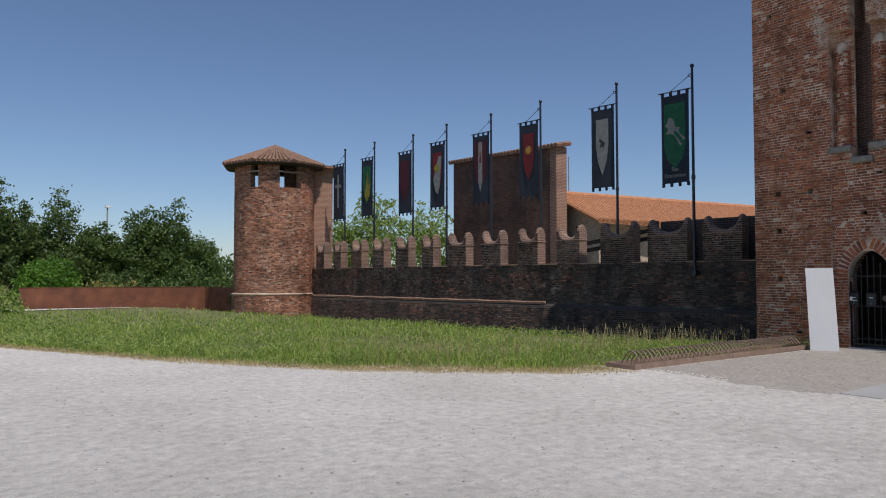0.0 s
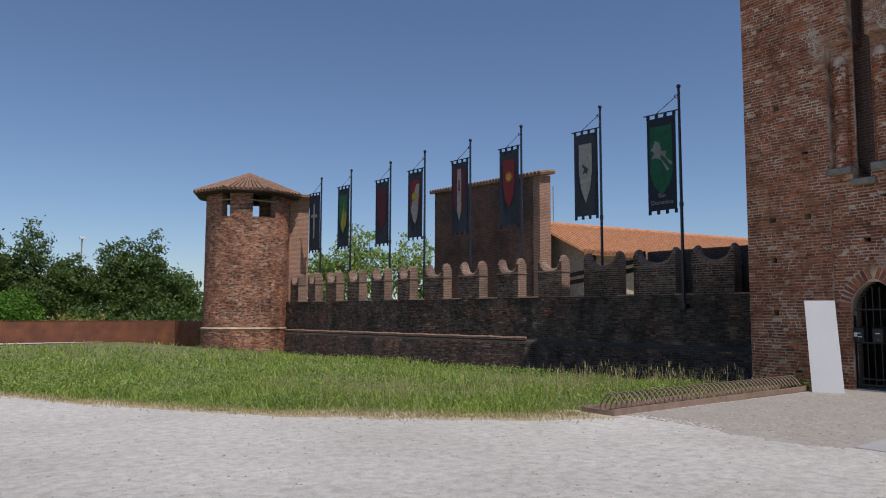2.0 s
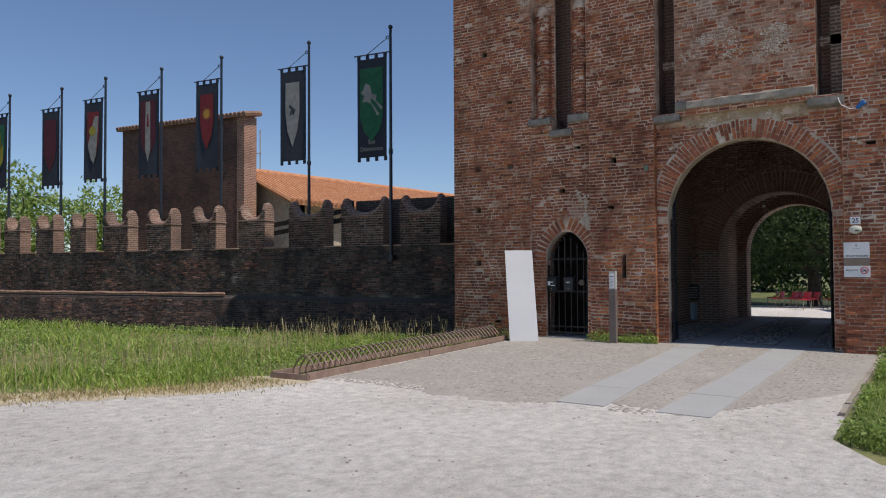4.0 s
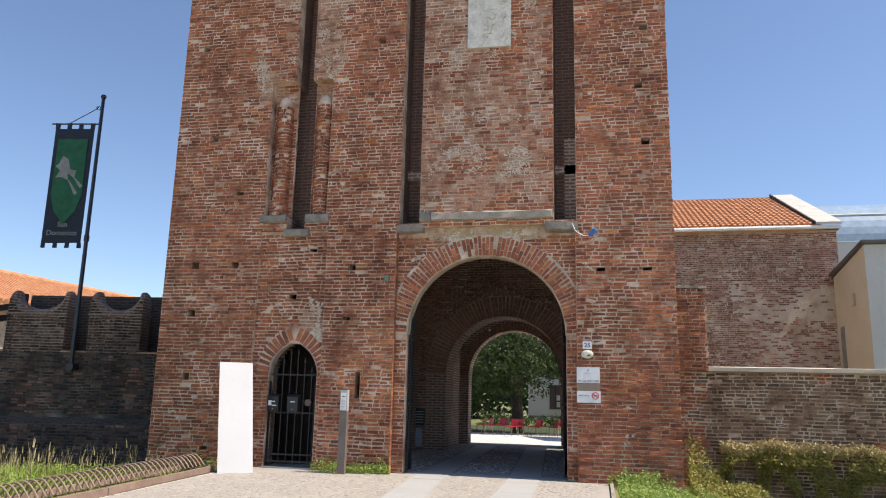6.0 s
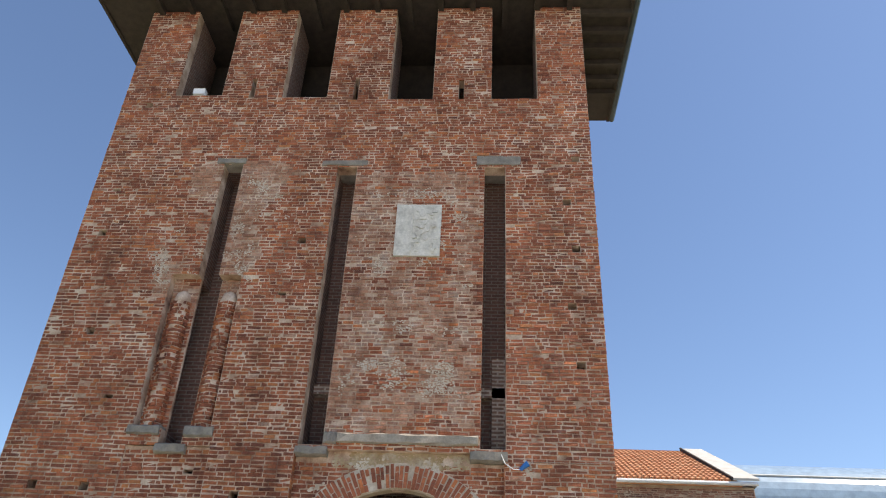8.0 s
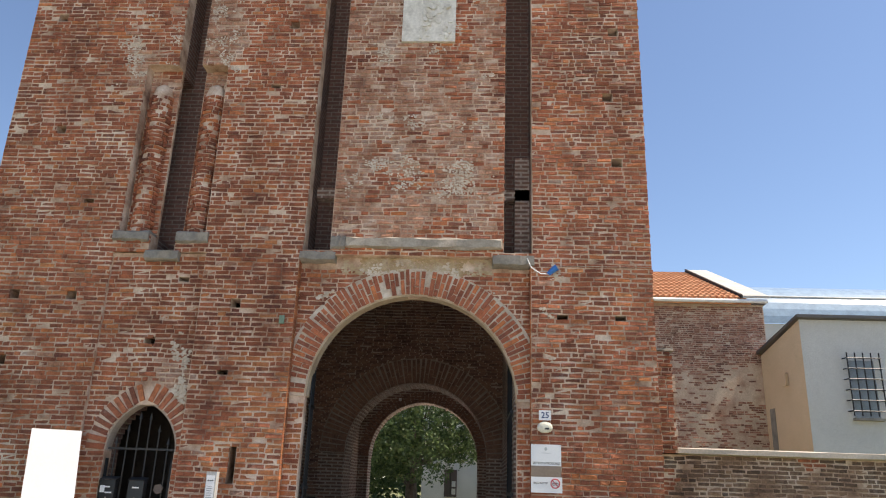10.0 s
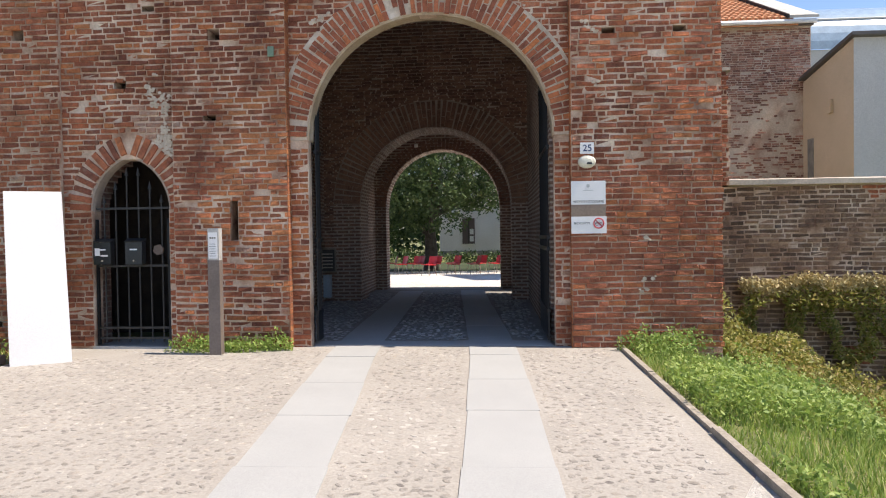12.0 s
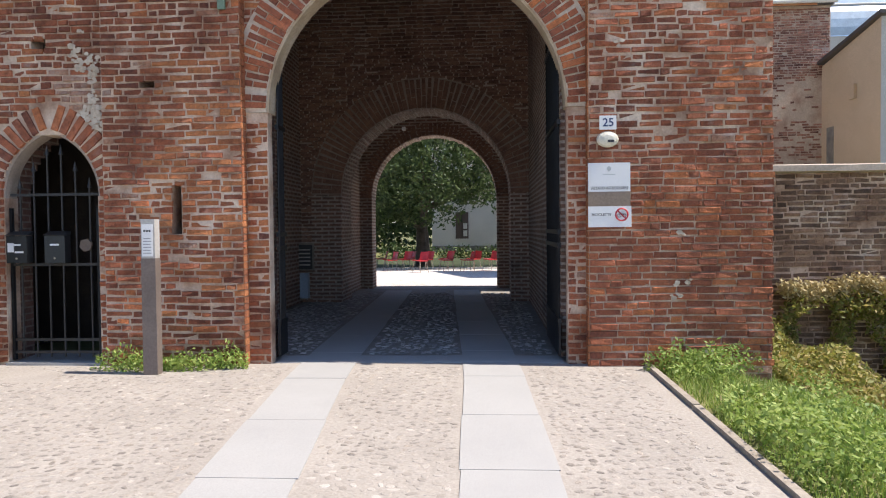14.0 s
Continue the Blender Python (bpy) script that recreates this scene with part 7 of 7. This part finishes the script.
brick_courses(curtain_spans, 0.86, MTOP - 0.26, rnd, curtain_tone, dark, 0.0, place=curtain_place)
brick_courses(lambda z: [(0.0, WLEN)], -0.9, 0.62, rnd, curtain_tone, dark, 0.0, place=lambda x, u, z: tuple(WM @ Vector((u, x - 0.16 - (0.66 - z) * 0.1585, z))))
tagged(piece("facing_bricks", dark["d"], M_CURTAIN_B, curtain, "blackened facing bricks"), kind="stuff")
tagged(piece("facing_bricks", dark["r"], M_CURTAIN_R, curtain, "redder patched facing bricks"), kind="stuff")
drum = {"t": Build()}


def drum_place(x, s, z):
    a = A0 + s / RR
    r = RR - x
    return (RC[0] + r * math.cos(a), RC[1] + r * math.sin(a), z)


def drum_spans(z):
    sp = [(-1.75 * RR, 1.75 * RR)]
    if z > 7.25:
        for u0, u1 in RT_OPEN:
            sp = cut(sp, (ang(u0) - A0) * RR, (ang(u1) - A0) * RR)
    for s, hz in ((0.9, 5.6), (-0.6, 4.4), (-1.6, 6.2), (1.6, 3.4), (-0.3, 2.3), (0.4, 6.7)):
        if abs(z - hz) < 0.06:
            sp = cut(sp, s - 0.1, s + 0.1)
    return sp


brick_courses(drum_spans, 1.0, 8.6, rnd, lambda u, z: "t", drum, 0.0, place=drum_place)
brick_courses(drum_spans, -0.7, 0.8, rnd, lambda u, z: "t", drum, -0.105, place=drum_place)
tagged(piece("facing_bricks", drum["t"], M_TURRET_B, turret, "sunlit red facing bricks"), kind="stuff")

# the bricks beside the gate, each a piece of its own on a few shared shapes
forms = []
for k in range(10):
    r2 = random.Random(200 + k)
    bm = bmesh.new()
    bmesh.ops.create_cube(bm, size=1.0)
    bmesh.ops.bevel(bm, geom=[e for e in bm.edges if all(v.co.x < 0 for v in e.verts)], offset=0.07, segments=1, affect="EDGES")
    for v in bm.verts:
        if v.co.x < 0:
            v.co.y += r2.uniform(-0.04, 0.04)
            v.co.z += r2.uniform(-0.09, 0.09)
            v.co.x += r2.uniform(-0.1, 0.1)
    me = bpy.data.meshes.new("brick")
    bm.to_mesh(me)
    bm.free()
    forms.append(me)
mb, nt, bb = mat_base("brick_single", 0.9)
oi = nt.nodes.new("ShaderNodeObjectInfo")
gv = nt.nodes.new("ShaderNodeNewGeometry")
c = ramp(nt, oi.outputs["Random"], REDS)
f = noise_tex(nt, gv.outputs["Position"], 26, 8, 0.85)
c = mix(nt, 0.5, c, ramp(nt, noise_tex(nt, gv.outputs["Position"], 0.55, 5), [(0.3, (0.45, 0.42, 0.42)), (0.52, (1, 1, 1)), (0.75, (1.25, 1.2, 1.15))]), "MULTIPLY")
c = mix(nt, 0.9, c, ramp(nt, f, [(0.3, (0.4, 0.38, 0.37)), (0.5, (1, 1, 1)), (0.7, (1.4, 1.35, 1.3))]), "MULTIPLY")
mid = noise_tex(nt, gv.outputs["Position"], 7.5, 5, 0.7)
c = mix(nt, 0.7, c, ramp(nt, mid, [(0.32, (0.5, 0.46, 0.48)), (0.48, (0.95, 0.95, 0.95)), (0.66, (1.3, 1.22, 1.16))]), "MULTIPLY")
hs = nt.nodes.new("ShaderNodeMath")
hs.operation = "MULTIPLY_ADD"
hs.inputs[1].default_value = 1.6
nt.links.new(mid, hs.inputs[0])
nt.links.new(f, hs.inputs[2])
w = ramp(nt, noise_tex(nt, gv.outputs["Position"], 2.2, 10, 0.85), [(0.56, (0, 0, 0)), (0.7, (0.36, 0.36, 0.36))])
nt.links.new(mix(nt, w, c, (0.47, 0.42, 0.36)), bb.inputs["Base Color"])
bump(nt, bb, hs.outputs[0], 0.75, 0.018)
for me in forms:
    me.materials.append(mb)
mc, nt, bb = mat_base("cobble_single", 0.9)
oi = nt.nodes.new("ShaderNodeObjectInfo")
gv = nt.nodes.new("ShaderNodeNewGeometry")
c = ramp(nt, oi.outputs["Random"], [(0.0, (0.25, 0.228, 0.2)), (0.12, (0.315, 0.289, 0.255)), (0.8, (0.375, 0.345, 0.306)), (1.0, (0.46, 0.43, 0.39))])
f = noise_tex(nt, gv.outputs["Position"], 38, 6, 0.75)
nt.links.new(mix(nt, 0.4, c, ramp(nt, f, [(0.25, (0.55, 0.53, 0.5)), (0.5, (1, 1, 1)), (0.75, (1.3, 1.25, 1.2))]), "MULTIPLY"), bb.inputs["Base Color"])
bump(nt, bb, f, 0.5, 0.01)
for k, (x, ya, yb, za, zb) in enumerate(near_bricks):
    ob = new("brick", forms[k % len(forms)])
    ob.location = (x + 0.02, (ya + yb) / 2, (za + zb) / 2)
    ob.scale = (0.045, yb - ya, zb - za)
    under(ob, tower)
for blocks, parent, mat in ((gate_ring, tower, mb), (postern_ring, tower, mb), (inner_ring, passage, M_SHADE_BRICK)):
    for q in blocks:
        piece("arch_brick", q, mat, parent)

# the cobbles nearest the walk, each a stone of its own on a few shared shapes
stones = []
for k in range(6):
    r2 = random.Random(300 + k)
    q = Build()
    for ring, zz in ((1.0, 0.0), (0.72, 1.0)):
        q.v += [(ring * math.cos(2 * math.pi * s / 7) * r2.uniform(0.88, 1.12), ring * math.sin(2 * math.pi * s / 7) * r2.uniform(0.88, 1.12), zz) for s in range(7)]
    q.f += [(s, (s + 1) % 7, 7 + (s + 1) % 7, 7 + s) for s in range(7)]
    q.f.append(tuple(range(7, 14)))
    stones.append(q.mesh("cobble", mc))
for k, (x, y, a, ax, ay, h) in enumerate(near_stones):
    ob = new("cobble", stones[k % 6])
    ob.matrix_basis = Matrix.Translation((x, y, 0.0015)) @ Matrix.Rotation(a, 4, "Z") @ Matrix.Diagonal((ax, ay, h + 0.001, 1))
    under(ob, apron)
